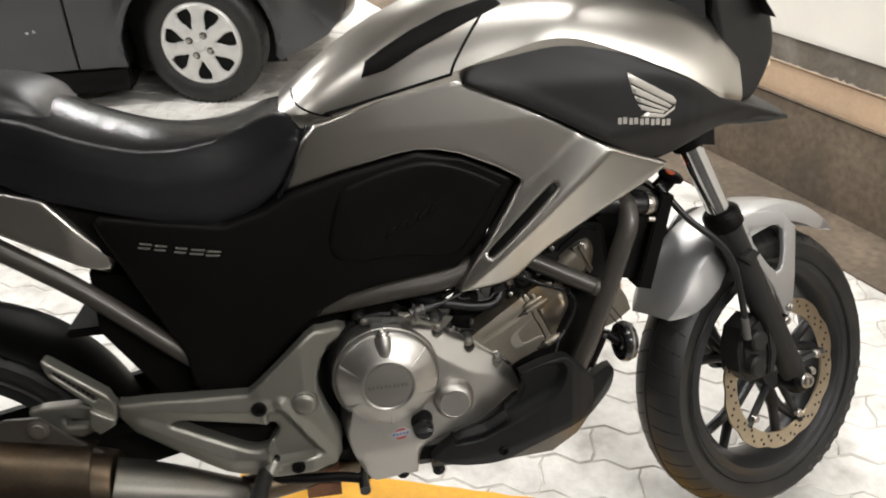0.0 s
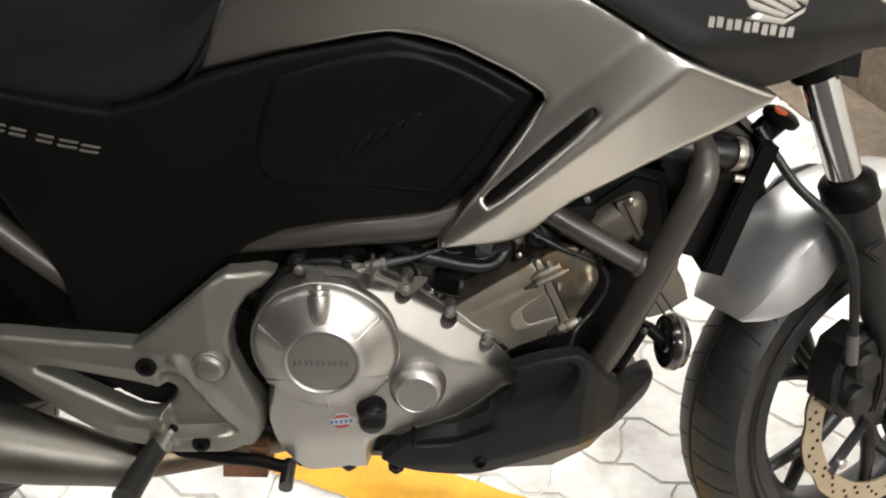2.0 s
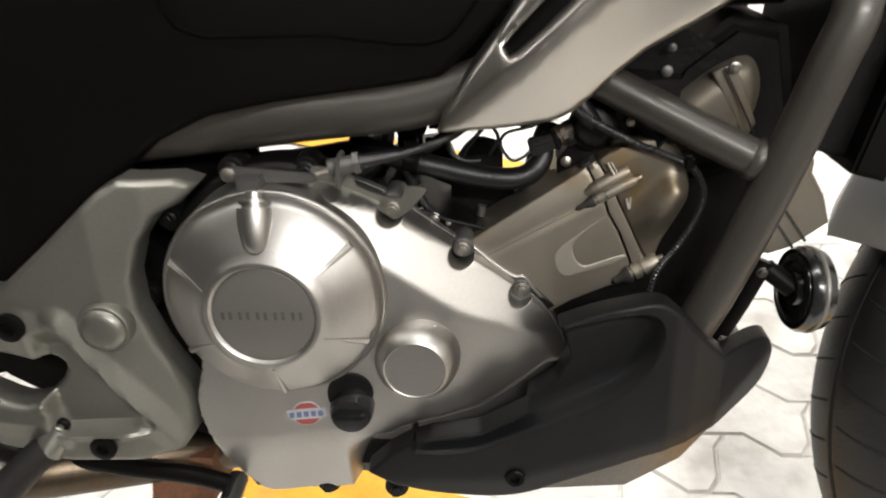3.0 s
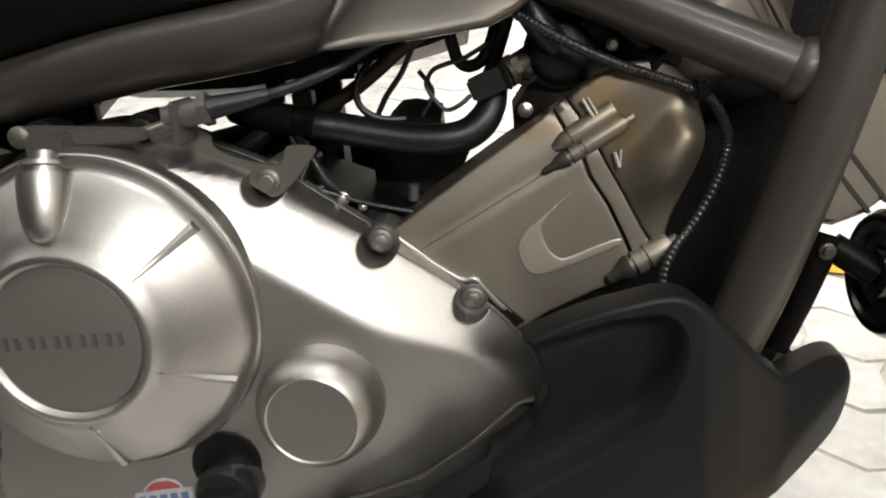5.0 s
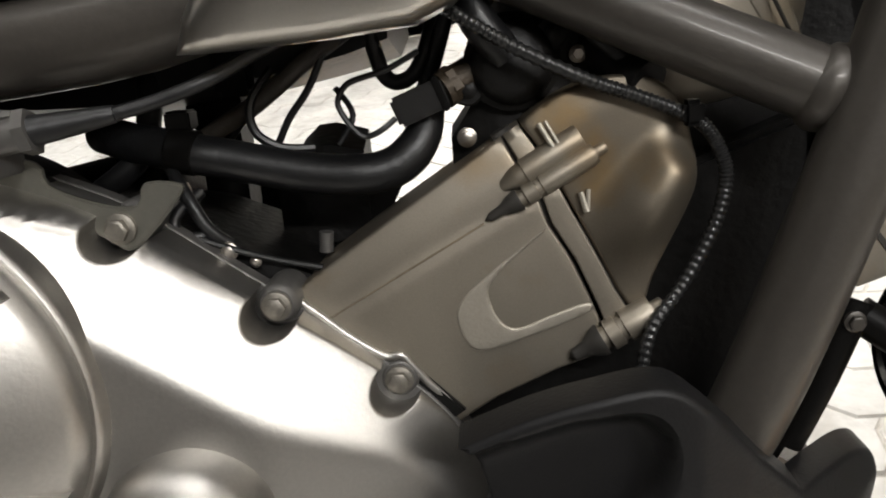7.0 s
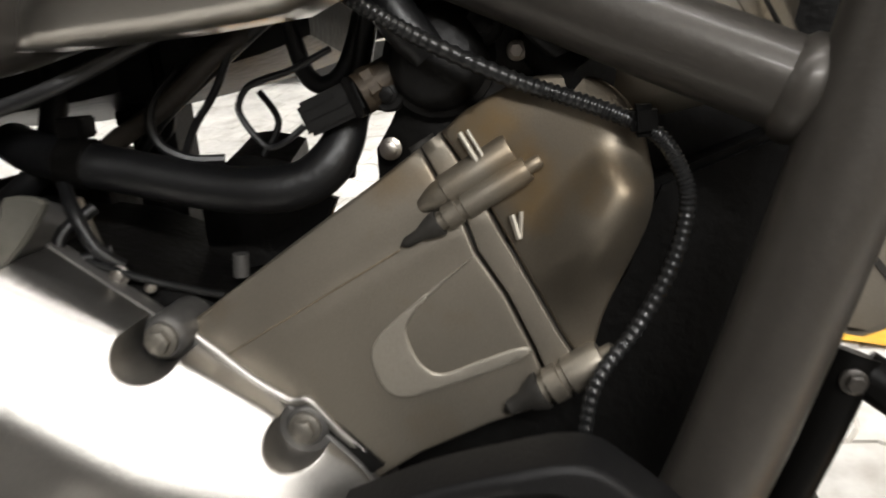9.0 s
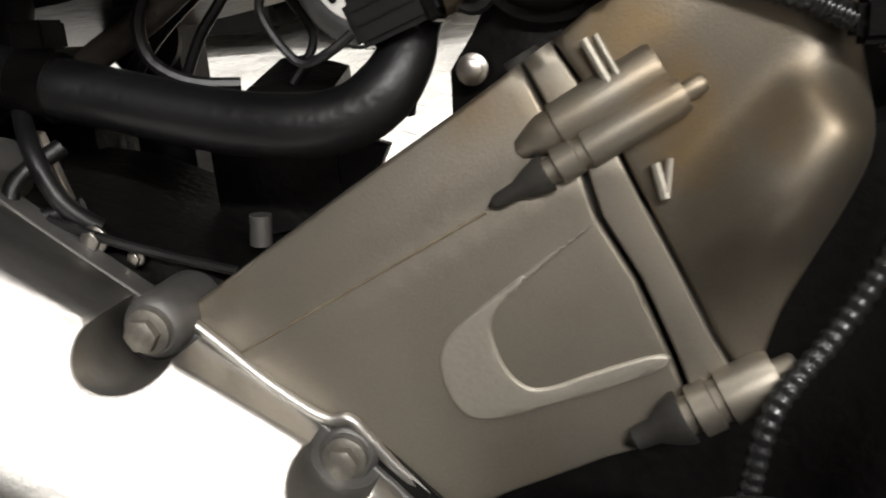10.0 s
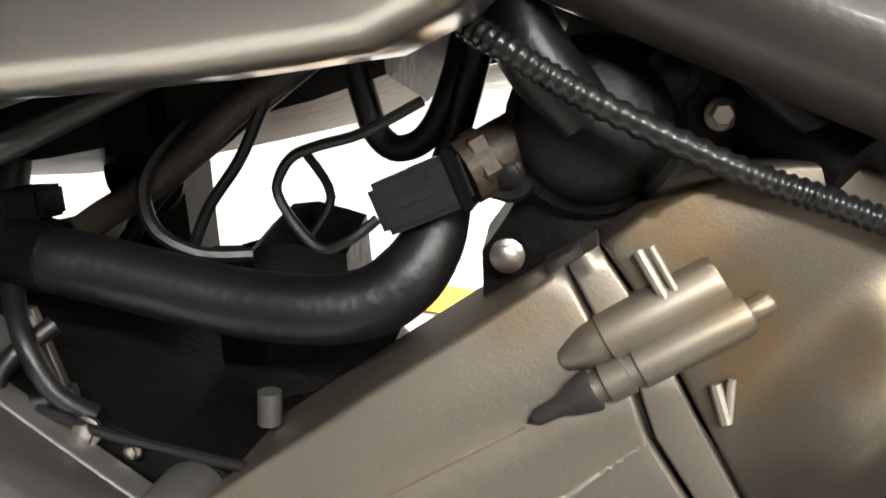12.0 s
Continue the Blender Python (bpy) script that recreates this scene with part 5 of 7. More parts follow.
part("hose", tube([(0.948, -0.06, 0.640), (0.9535, -0.06, 0.6150), (0.9562, -0.06, 0.6055), (0.9625, -0.06, 0.6008), (0.9715, -0.06, 0.6045), (0.979, -0.06, 0.6180), (0.985, -0.055, 0.64)], 0.0040, 12), M_HOSE, bike, "black rubber hose")

# black blocks added to fill the dark bay: thermostat, throttle body, starter
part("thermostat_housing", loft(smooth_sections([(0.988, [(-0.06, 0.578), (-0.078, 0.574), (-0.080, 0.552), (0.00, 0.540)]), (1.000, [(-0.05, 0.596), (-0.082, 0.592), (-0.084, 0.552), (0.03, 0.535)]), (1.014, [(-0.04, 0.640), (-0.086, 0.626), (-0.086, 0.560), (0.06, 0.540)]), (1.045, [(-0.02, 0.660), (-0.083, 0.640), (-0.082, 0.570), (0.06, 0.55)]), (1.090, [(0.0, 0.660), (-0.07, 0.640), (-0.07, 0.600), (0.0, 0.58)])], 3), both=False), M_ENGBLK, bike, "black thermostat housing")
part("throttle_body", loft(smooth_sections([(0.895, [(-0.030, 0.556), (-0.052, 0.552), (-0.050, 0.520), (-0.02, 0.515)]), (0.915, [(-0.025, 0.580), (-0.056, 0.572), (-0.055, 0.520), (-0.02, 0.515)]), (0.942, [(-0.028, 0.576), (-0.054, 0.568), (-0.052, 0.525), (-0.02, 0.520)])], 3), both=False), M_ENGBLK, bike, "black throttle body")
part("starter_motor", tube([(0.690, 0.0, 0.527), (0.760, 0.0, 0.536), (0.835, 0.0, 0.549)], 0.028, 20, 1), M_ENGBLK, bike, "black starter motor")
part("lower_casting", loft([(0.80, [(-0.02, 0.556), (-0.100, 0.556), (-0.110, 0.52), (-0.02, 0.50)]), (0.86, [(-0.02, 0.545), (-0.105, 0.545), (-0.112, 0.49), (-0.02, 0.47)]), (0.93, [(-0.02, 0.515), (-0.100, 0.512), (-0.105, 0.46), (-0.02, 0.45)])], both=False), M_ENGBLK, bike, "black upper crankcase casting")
part("grey_sensor", tube([(0.9225, -0.080, 0.5230), (0.9235, -0.080, 0.5330)], 0.0036, 16, 1), M_CASE_D, bike, "grey plastic sensor")
part("metal_stay", plate([(0.8638, 0.5650), (0.8660, 0.5645), (0.8745, 0.5350), (0.8715, 0.5342)], -0.1005, -0.0980, 0.0004), M_STEEL, bike, "thin steel stay")
for x, y, z, r in ((0.884, -0.109, 0.5335, 0.0032), (0.9956, -0.0850, 0.5745, 0.0034), (0.895, -0.107, 0.527, 0.002)):
    part("bright_bolt", hexbolt((x, y, z), r, r * 1.3), M_STEEL, bike, "bright steel bolt head")
part("loop_hose", tube([(0.872, -0.100, 0.560), (0.862, -0.112, 0.550), (0.866, -0.114, 0.535), (0.880, -0.110, 0.532)], 0.0028, 10), M_HOSE, bike, "short black hose")
part("loop_hose", tube([(0.857, -0.095, 0.572), (0.868, -0.108, 0.560), (0.876, -0.110, 0.545), (0.884, -0.106, 0.536)], 0.0030, 10), M_HOSE, bike, "short black hose")

# ribbed conduit looping over the head
CON = [(0.970, -0.094, 0.646), (0.986, -0.106, 0.635), (1.0004, -0.113, 0.6254), (1.0180, -0.113, 0.6140), (1.0465, -0.113, 0.5990), (1.0652, -0.113, 0.5915), (1.0825, -0.113, 0.5840), (1.0963, -0.113, 0.5758), (1.1035, -0.113, 0.5640), (1.1058, -0.113, 0.5510), (1.1005, -0.113, 0.5300), (1.0875, -0.115, 0.5070), (1.0720, -0.122, 0.4887), (1.0657, -0.125, 0.4652), (1.0630, -0.126, 0.4540)]
line = catmull(CON, 30)
part("ribbed_conduit", tube(line, lambda u: 0.0032 if round(u * (len(line) - 1)) % 4 < 2 else 0.0027, 12, 1), M_CONDUIT, bike, "black ribbed wiring conduit")
part("conduit_clip", box(1.087, 1.096, -0.118, -0.107, 0.576, 0.587, 0.002), M_BLACK, bike, "black conduit clip")
part("frame_gusset", plate([(1.000, 0.660), (1.060, 0.615), (1.110, 0.600), (1.13, 0.66), (1.05, 0.70)], -0.060, -0.052, 0.002), M_ENGBLK, bike, "black engine hanger plate")
part("plug_cap", tube([(1.055, -0.075, 0.612), (1.075, -0.105, 0.595)], 0.010, 12, 1), M_HOSE, bike, "black plug cap")

# intake duct and far-side clutter, added to narrow the bright view through the bay
part("intake_duct", loft(smooth_sections([(0.72, [(0, 0.70), (-0.060, 0.69), (-0.062, 0.606), (0, 0.594)]), (0.82, [(0, 0.70), (-0.066, 0.69), (-0.066, 0.600), (0, 0.590)]), (0.92, [(0, 0.72), (-0.070, 0.70), (-0.068, 0.612), (0, 0.603)]), (0.960, [(0, 0.72), (-0.060, 0.70), (-0.060, 0.622), (0, 0.612)])], 3)), M_ENGBLK, bike, "black intake duct")
part("duct_clip", box(0.875, 0.895, -0.073, -0.055, 0.600, 0.640, 0.003), M_BLACK, bike, "black duct clip")
part("fuel_pipe", tube([(0.840, -0.060, 0.620), (0.842, -0.072, 0.595), (0.836, -0.078, 0.575), (0.815, -0.080, 0.560)], 0.0060, 12), M_HOSE, bike, "black fuel pipe")
part("wire", tube([(0.905, -0.075, 0.612), (0.896, -0.085, 0.598), (0.897, -0.086, 0.584), (0.908, -0.084, 0.576), (0.922, -0.078, 0.574)], 0.0022, 8), M_HOSE, bike, "black wire")
part("wire", tube([(0.935, -0.080, 0.625), (0.924, -0.082, 0.603), (0.912, -0.082, 0.588), (0.902, -0.08, 0.570)], 0.0018, 8), M_HOSE, bike, "black wire")
part("wire", tube([(0.930, -0.050, 0.600), (0.938, -0.052, 0.586), (0.930, -0.056, 0.572)], 0.0016, 8), M_HOSE, bike, "black wire")
# black plate added over part of a bright gap
part("gap_plate", plate([(0.9407, 0.5554), (0.9603, 0.5497), (0.9529, 0.5352), (0.9365, 0.5172), (0.9215, 0.5175), (0.9251, 0.5462)], -0.052, -0.046, 0.001), M_ENGBLK, bike, "black plate added to narrow a bright gap")
part("vacuum_plug", box(0.898, 0.912, -0.066, -0.054, 0.556, 0.572, 0.002), M_BLACK, bike, "black plug")

# fittings on the black castings over the head
dome = part("thermostat_cover", lathe([(0.0220, 0), (0.0220, 0.004), (0.0195, 0.0055), (0.0175, 0.011), (0.0125, 0.0145), (0, 0.0155)], (1.018, -0.084, 0.607), (0.05, -1, 0.1), 28), M_ENGBLK, bike, "black domed thermostat cover")
part("outlet_pipe", tube([(1.016, -0.094, 0.610), (1.004, -0.096, 0.626), (0.996, -0.088, 0.645)], 0.0085, 14), M_HOSE, dome, "black outlet hose")
for x, z in ((0.9975, 0.5965), (1.036, 0.6185)):
    part("cover_ear", lathe([(0.0075, 0), (0.0075, 0.006), (0.0065, 0.007), (0, 0.007)], (x, -0.084, z), (0, -1, 0), 18), M_ENGBLK, dome)
    part("cover_bolt", hexbolt((x, -0.0905, z), 0.0030, 0.004), M_ENGBLK, dome, "bright steel bolt head")
part("coil_bracket", plate([(1.030, 0.640), (1.052, 0.622), (1.074, 0.616), (1.080, 0.624), (1.058, 0.632), (1.038, 0.650)], -0.098, -0.094, 0.001), M_CASE_D, bike, "dull steel bracket")
part("bright_bolt", hexbolt((1.0479, -0.0844, 0.6084), 0.0030, 0.0045), M_STEEL, bike, "bright steel bolt head")
part("bright_bolt", hexbolt((1.0235, -0.0880, 0.5965), 0.0024, 0.003), M_STEEL, bike, "bright steel bolt head")
part("plug_lead", tube([(1.075, -0.100, 0.598), (1.052, -0.096, 0.620), (1.035, -0.085, 0.650), (1.02, -0.07, 0.68)], 0.0045, 10), M_HOSE, bike, "black plug lead")
part("sensor_collar", lathe([(0.0085, -0.003), (0.0096, -0.002), (0.0096, 0.002), (0.0085, 0.003)], (0.9905, -0.0870, 0.5988), (0.87, 0.35, 0.43), 6), M_BRASS, bike, "brass hexagon collar")
# gloss black casting rib and a short hose low in the bay
part("casting_rib", tube([(0.872, -0.112, 0.5405), (0.890, -0.110, 0.5330), (0.905, -0.106, 0.5270), (0.925, -0.104, 0.5215)], 0.0016, 8), M_GLOSS, bike, "gloss black casting rib")
part("vacuum_hose", tube([(0.846, -0.098, 0.560), (0.853, -0.110, 0.548), (0.866, -0.111, 0.541), (0.880, -0.106, 0.543)], 0.0026, 10), M_HOSE, bike, "short black hose")

# black upright with a wheel, added to part the two bright gaps
link = part("gap_upright", loft(smooth_sections([(0.843, [(0.012, 0.625), (-0.012, 0.62), (-0.012, 0.53), (0.012, 0.53)]), (0.855, [(0.016, 0.625), (-0.018, 0.62), (-0.018, 0.53), (0.016, 0.53)]), (0.867, [(0.012, 0.62), (-0.012, 0.61), (-0.010, 0.53), (0.012, 0.53)])], 3), both=False), M_BLACK, bike, "black upright added between the two gaps")
part("link_wheel", lathe([(0.016, 0), (0.016, 0.003), (0.012, 0.004), (0.005, 0.007), (0, 0.007)], (0.857, -0.018, 0.592), (0, -1, 0), 24), M_BLACK, link)
# block added on the far side to hide bright floor through the bay
part("far_side_block", loft(smooth_sections([(0.74, [(0.06, 0.50), (0.13, 0.49), (0.13, 0.36), (0.06, 0.36)]), (0.80, [(0.08, 0.522), (0.13, 0.515), (0.14, 0.34), (0.08, 0.34)]), (0.838, [(0.095, 0.540), (0.13, 0.535), (0.14, 0.34), (0.09, 0.34)]), (0.880, [(0.095, 0.542), (0.13, 0.537), (0.14, 0.34), (0.09, 0.34)]), (0.902, [(0.09, 0.498), (0.13, 0.495), (0.14, 0.34), (0.09, 0.34)]), (0.95, [(0.08, 0.46), (0.12, 0.455), (0.12, 0.36), (0.08, 0.36)])], 3), both=False), M_ENGBLK, bike, "black block added on the far side to close the view")
# filler plate added to black out the gap under the main tube
part("web_filler", plate([(0.670, 0.540), (0.672, 0.602), (0.7270, 0.604), (0.7280, 0.5810), (0.785, 0.5730), (0.775, 0.565), (0.720, 0.545)], -0.082, -0.074, 0.002), M_ENGBLK, bike, "black filler plate added behind the engine cover")

# ---- front end, steered to the left about the raked steering axis ----
RAKE = radians(27)
STEER_AXIS = Vector((-math.sin(RAKE), 0, math.cos(RAKE)))
STEER_FOOT = Vector((1.65, 0, 0))
STEER = Matrix.Translation(STEER_FOOT) @ Matrix.Rotation(radians(22), 4, STEER_AXIS) @ Matrix.Translation(-STEER_FOOT)
AXLE = Vector((1.545, 0, 0.302))


def fpart(name, bm, material, parent=None, label="", kind=""):
    bm.transform(STEER)
    return part(name, bm, material, parent or bike, label, kind=kind)


def ring_profile(centre, rows, steps=72):
    """A closed turned ring round the wheel axis: rows (radius, y), as a loop."""
    bm = bmesh.new()
    rings = []
    for r, y in rows:
        rings.append([bm.verts.new((centre[0] + r * math.cos(a), centre[1] + y, centre[2] + r * math.sin(a))) for a in (2 * math.pi * i / steps for i in range(steps))])
    n = len(rings)
    for k in range(n):
        p, q = rings[k], rings[(k + 1) % n]
        for i in range(steps):
            j = (i + 1) % steps
            bm.faces.new((p[i], p[j], q[j], q[i]))
    return bm


def tyre_rows(r, w, rim):
    """Tyre section: a rounded tread over tall sidewalls."""
    out = []
    for k in range(-8, 9):
        a = k / 8 * radians(62)
        out.append((r - w * 0.52 * (1 - math.cos(a)) * 0.98, w * 0.5 * math.sin(a) / math.sin(radians(62))))
    return out + [(rim + 0.035, w * 0.485), (rim + 0.012, w * 0.42), (rim, w * 0.36), (rim, -w * 0.36), (rim + 0.012, -w * 0.42), (rim + 0.035, -w * 0.485)]


def tread_cut(centre, r, w, k, count, side, slant):
    """A short slanted groove block standing for the dark cut in the tread."""
    pts = []
    for s in range(5):
        f = 0.10 + 0.78 * s / 4
        a = 2 * math.pi * (k + slant * f) / count
        ang = f * radians(62)
        rr = r - w * 0.52 * (1 - math.cos(ang)) * 0.98 - 0.0006
        pts.append((centre[0] + rr * math.cos(a), centre[1] + side * w * 0.5 * math.sin(ang) / math.sin(radians(62)), centre[2] + rr * math.sin(a)))
    return tube(pts, 0.0017, 4, 1)


def build_wheel(name, centre, r, w, rim_r, rim_w, place, spokes):
    tyre_steps = 96
    wheel = place(name, ring_profile(centre, [(rim_r + 0.006, rim_w * 0.5), (rim_r + 0.007, rim_w * 0.44), (rim_r - 0.012, rim_w * 0.40), (rim_r - 0.020, rim_w * 0.26), (rim_r - 0.022, 0), (rim_r - 0.020, -rim_w * 0.26), (rim_r - 0.012, -rim_w * 0.40), (rim_r + 0.007, -rim_w * 0.44), (rim_r + 0.006, -rim_w * 0.5), (rim_r - 0.010, -rim_w * 0.52), (rim_r - 0.030, -rim_w * 0.28), (rim_r - 0.034, 0), (rim_r - 0.030, rim_w * 0.28), (rim_r - 0.010, rim_w * 0.52)], 80), M_RIM, None, "black cast alloy wheel")
    tyre = place("tyre", ring_profile(centre, tyre_rows(r, w, rim_r), tyre_steps), M_RUBBER, wheel, "worn black road tyre")
    count = 44
    cuts = [tread_cut(centre, r, w, k + (0.5 if s > 0 else 0), count, s, 0.55) for k in range(count) for s in (-1, 1)]
    place("tread_groove", merge(*cuts), M_GROOVE, tyre, kind="stuff")
    place("tread_groove", ring_profile(centre, [(r - 0.0015, 0.003), (r + 0.0006, 0.002), (r + 0.0006, -0.002), (r - 0.0015, -0.003)], 80), M_GROOVE, tyre)
    for y in (-w * 0.49, w * 0.49):
        place("sidewall_rib", ring_profile(centre, [(rim_r + 0.017, y * 0.93), (rim_r + 0.019, y * 1.0), (rim_r + 0.021, y * 0.95)], 64), M_RUBBER, tyre)
    place("hub", lathe([(0, -0.055), (0.036, -0.055), (0.040, -0.045), (0.034, -0.02), (0.034, 0.02), (0.040, 0.045), (0.036, 0.055), (0, 0.055)], centre, (0, 1, 0), 28), M_RIM, wheel)
    for k in range(spokes):
        a = 2 * math.pi * (k + 0.13) / spokes
        stem = [(centre[0] + rr * math.cos(a), centre[1] - 0.004, centre[2] + rr * math.sin(a)) for rr in (0.030, 0.070, 0.115)]
        place("spoke", tube(stem, lambda u: 0.0175 - 0.003 * u, 10, 4), M_RIM, wheel)
        for fork in (-1, 1):
            pts = [(centre[0] + rr * math.cos(t), centre[1] - 0.004, centre[2] + rr * math.sin(t)) for rr, t in ((0.098, a + fork * 0.02), (0.135, a + fork * 0.09), (rim_r - 0.028, a + fork * 0.19))]
            place("spoke_fork", tube(pts, lambda u: 0.0125 - 0.003 * u, 10, 5), M_RIM, wheel)
    # raised sidewall lettering as plain bars
    for k in range(9):
        t = 2 * math.pi * (0.865 + 0.020 * k) - 0.35
        rr = rim_r + 0.046
        for side in (-1, 1):
            bm = box(-0.0065, 0.0065, -0.0006, 0.0006, -0.009, 0.009, 0.0002)
            bm.transform(Matrix.Translation((centre[0] + rr * math.cos(t), centre[1] + side * w * 0.4915, centre[2] + rr * math.sin(t))) @ Matrix.Rotation(math.pi / 2 - t, 4, "Y"))
            place("sidewall_bar", bm, M_RUBBER_L, tyre)
    return wheel


M_RIM = mat("black_alloy", (0.026, 0.026, 0.027), 0.38, 0.4, 0.1, 12, 300, 0.05)
M_RUBBER_L = mat("raised_sidewall_rubber", (0.034, 0.032, 0.030), 0.6, 0.0, 0.2, 30, 300, 0.1)
# near-black on raised strips, dots and discs paints the shade of hollows
M_GROOVE = mat("hollow_black", (0.006, 0.006, 0.006), 0.9, 0.0, 0.1)
front_wheel = build_wheel("front_wheel", AXLE, 0.300, 0.118, 0.218, 0.095, fpart, 5)


def build_disc():
    """Wave-edged drilled front disc on the right of the hub."""
    y0, y1 = -0.068, -0.0635
    n = 180
    outer = [(AXLE.x + rr * math.cos(t), AXLE.z + rr * math.sin(t)) for t, rr in ((2 * math.pi * i / n, 0.160 - 0.005 * (0.5 + 0.5 * math.cos(10 * 2 * math.pi * i / n)) ** 3) for i in range(n))]
    inner = [(AXLE.x + 0.125 * math.cos(t), AXLE.z + 0.125 * math.sin(t)) for t in (2 * math.pi * i / n for i in range(n))]
    bm = bmesh.new()
    rows = [[bm.verts.new((x, y, z)) for x, z in loop] for loop, y in ((outer, y0), (outer, y1), (inner, y1), (inner, y0))]
    for a, b in zip(rows, rows[1:] + rows[:1]):
        for i in range(n):
            bm.faces.new((a[i], a[(i + 1) % n], b[(i + 1) % n], b[i]))
    disc = fpart("brake_disc", bm, M_DISC, front_wheel, "drilled wave-edged steel brake disc")
    holes = []
    for k in range(30):
        for j, rr in enumerate((0.133, 0.142, 0.150)):
            if (k + j) % 3 == 2 and j != 1:
                continue
            t = 2 * math.pi * (k + 0.33 * j) / 30
            holes.append(lathe([(0.0030, 0), (0.0030, 0.0012), (0, 0.0012)], (AXLE.x + rr * math.cos(t), y0 + 0.0006, AXLE.z + rr * math.sin(t)), (0, -1, 0), 8))
    fpart("drill_hole", merge(*holes), M_GROOVE, disc, kind="stuff")
    for k in range(5):
        t = 2 * math.pi * (k + 0.1) / 5
        c = (AXLE.x + 0.110 * math.cos(t), -0.070, AXLE.z + 0.110 * math.sin(t))
        fpart("disc_carrier", tube([(AXLE.x + 0.035 * math.cos(t), -0.055, AXLE.z + 0.035 * math.sin(t)), (AXLE.x + 0.132 * math.cos(t), -0.0655, AXLE.z + 0.132 * math.sin(t))], 0.008, 8, 1), M_RIM, disc)
        fpart("disc_button", lathe([(0.0085, -0.004), (0.0085, 0.004), (0.006, 0.006), (0, 0.006)], c, (0, -1, 0), 16), M_STEEL, disc, "steel disc button")


build_disc()


def along(z, side):
    """A point on a fork leg's centre line at height z."""
    return Vector((1.65 - math.tan(RAKE) * z + 0.049, side * 0.103, z))


for s in (-1, 1):
    leg = fpart("fork_leg", tube([along(0.285, s), along(0.33, s), along(0.60, s), along(0.665, s)], lambda u: 0.026 if u < 0.12 else (0.024 + 0.004 * u), 20, 4), M_SATIN, None, "black fork leg")
    fpart("dust_seal", lathe([(0.0285, 0), (0.0340, 0.004), (0.0340, 0.030), (0.0300, 0.036), (0.0230, 0.040), (0.0215, 0.040)], along(0.640, s), STEER_AXIS, 24), M_BLACK, leg)
    fpart("stanchion", tube([along(0.66, s), along(0.88, s)], 0.0205, 24, 1), M_CHROME, leg, "bright chromed stanchion")
    fpart("lower_clamp", lathe([(0.030, 0), (0.030, 0.040), (0.024, 0.044), (0, 0.044)], along(0.800, s), STEER_AXIS, 24), M_BLACK, leg)
    fpart("axle_boss", lathe([(0.028, -0.02), (0.028, 0.018), (0.024, 0.022), (0, 0.022)], (AXLE.x, s * 0.103, AXLE.z), (0, s, 0), 24), M_BLACK, leg)
    fpart("axle_nut", lathe([(0.0150, 0), (0.0150, 0.006), (0.0125, 0.008), (0.0115, 0.014), (0.006, 0.014), (0.005, 0.008), (0, 0.008)], (AXLE.x, s * 0.124, AXLE.z), (0, s, 0), 20), M_STEEL, leg, "steel axle end")
fpart("pinch_bolt", hexbolt((AXLE.x + 0.045, -0.105, AXLE.z + 0.002), 0.007, 0.008), M_STEEL, front_wheel, "steel pinch bolt")
fpart("triple_clamp", loft([(1.255, [(0, 0.845), (-0.12, 0.842), (-0.125, 0.805), (0, 0.802)]), (1.325, [(0, 0.835), (-0.13, 0.832), (-0.13, 0.795), (0, 0.792)])]), M_BLACK, None, "black lower fork clamp")


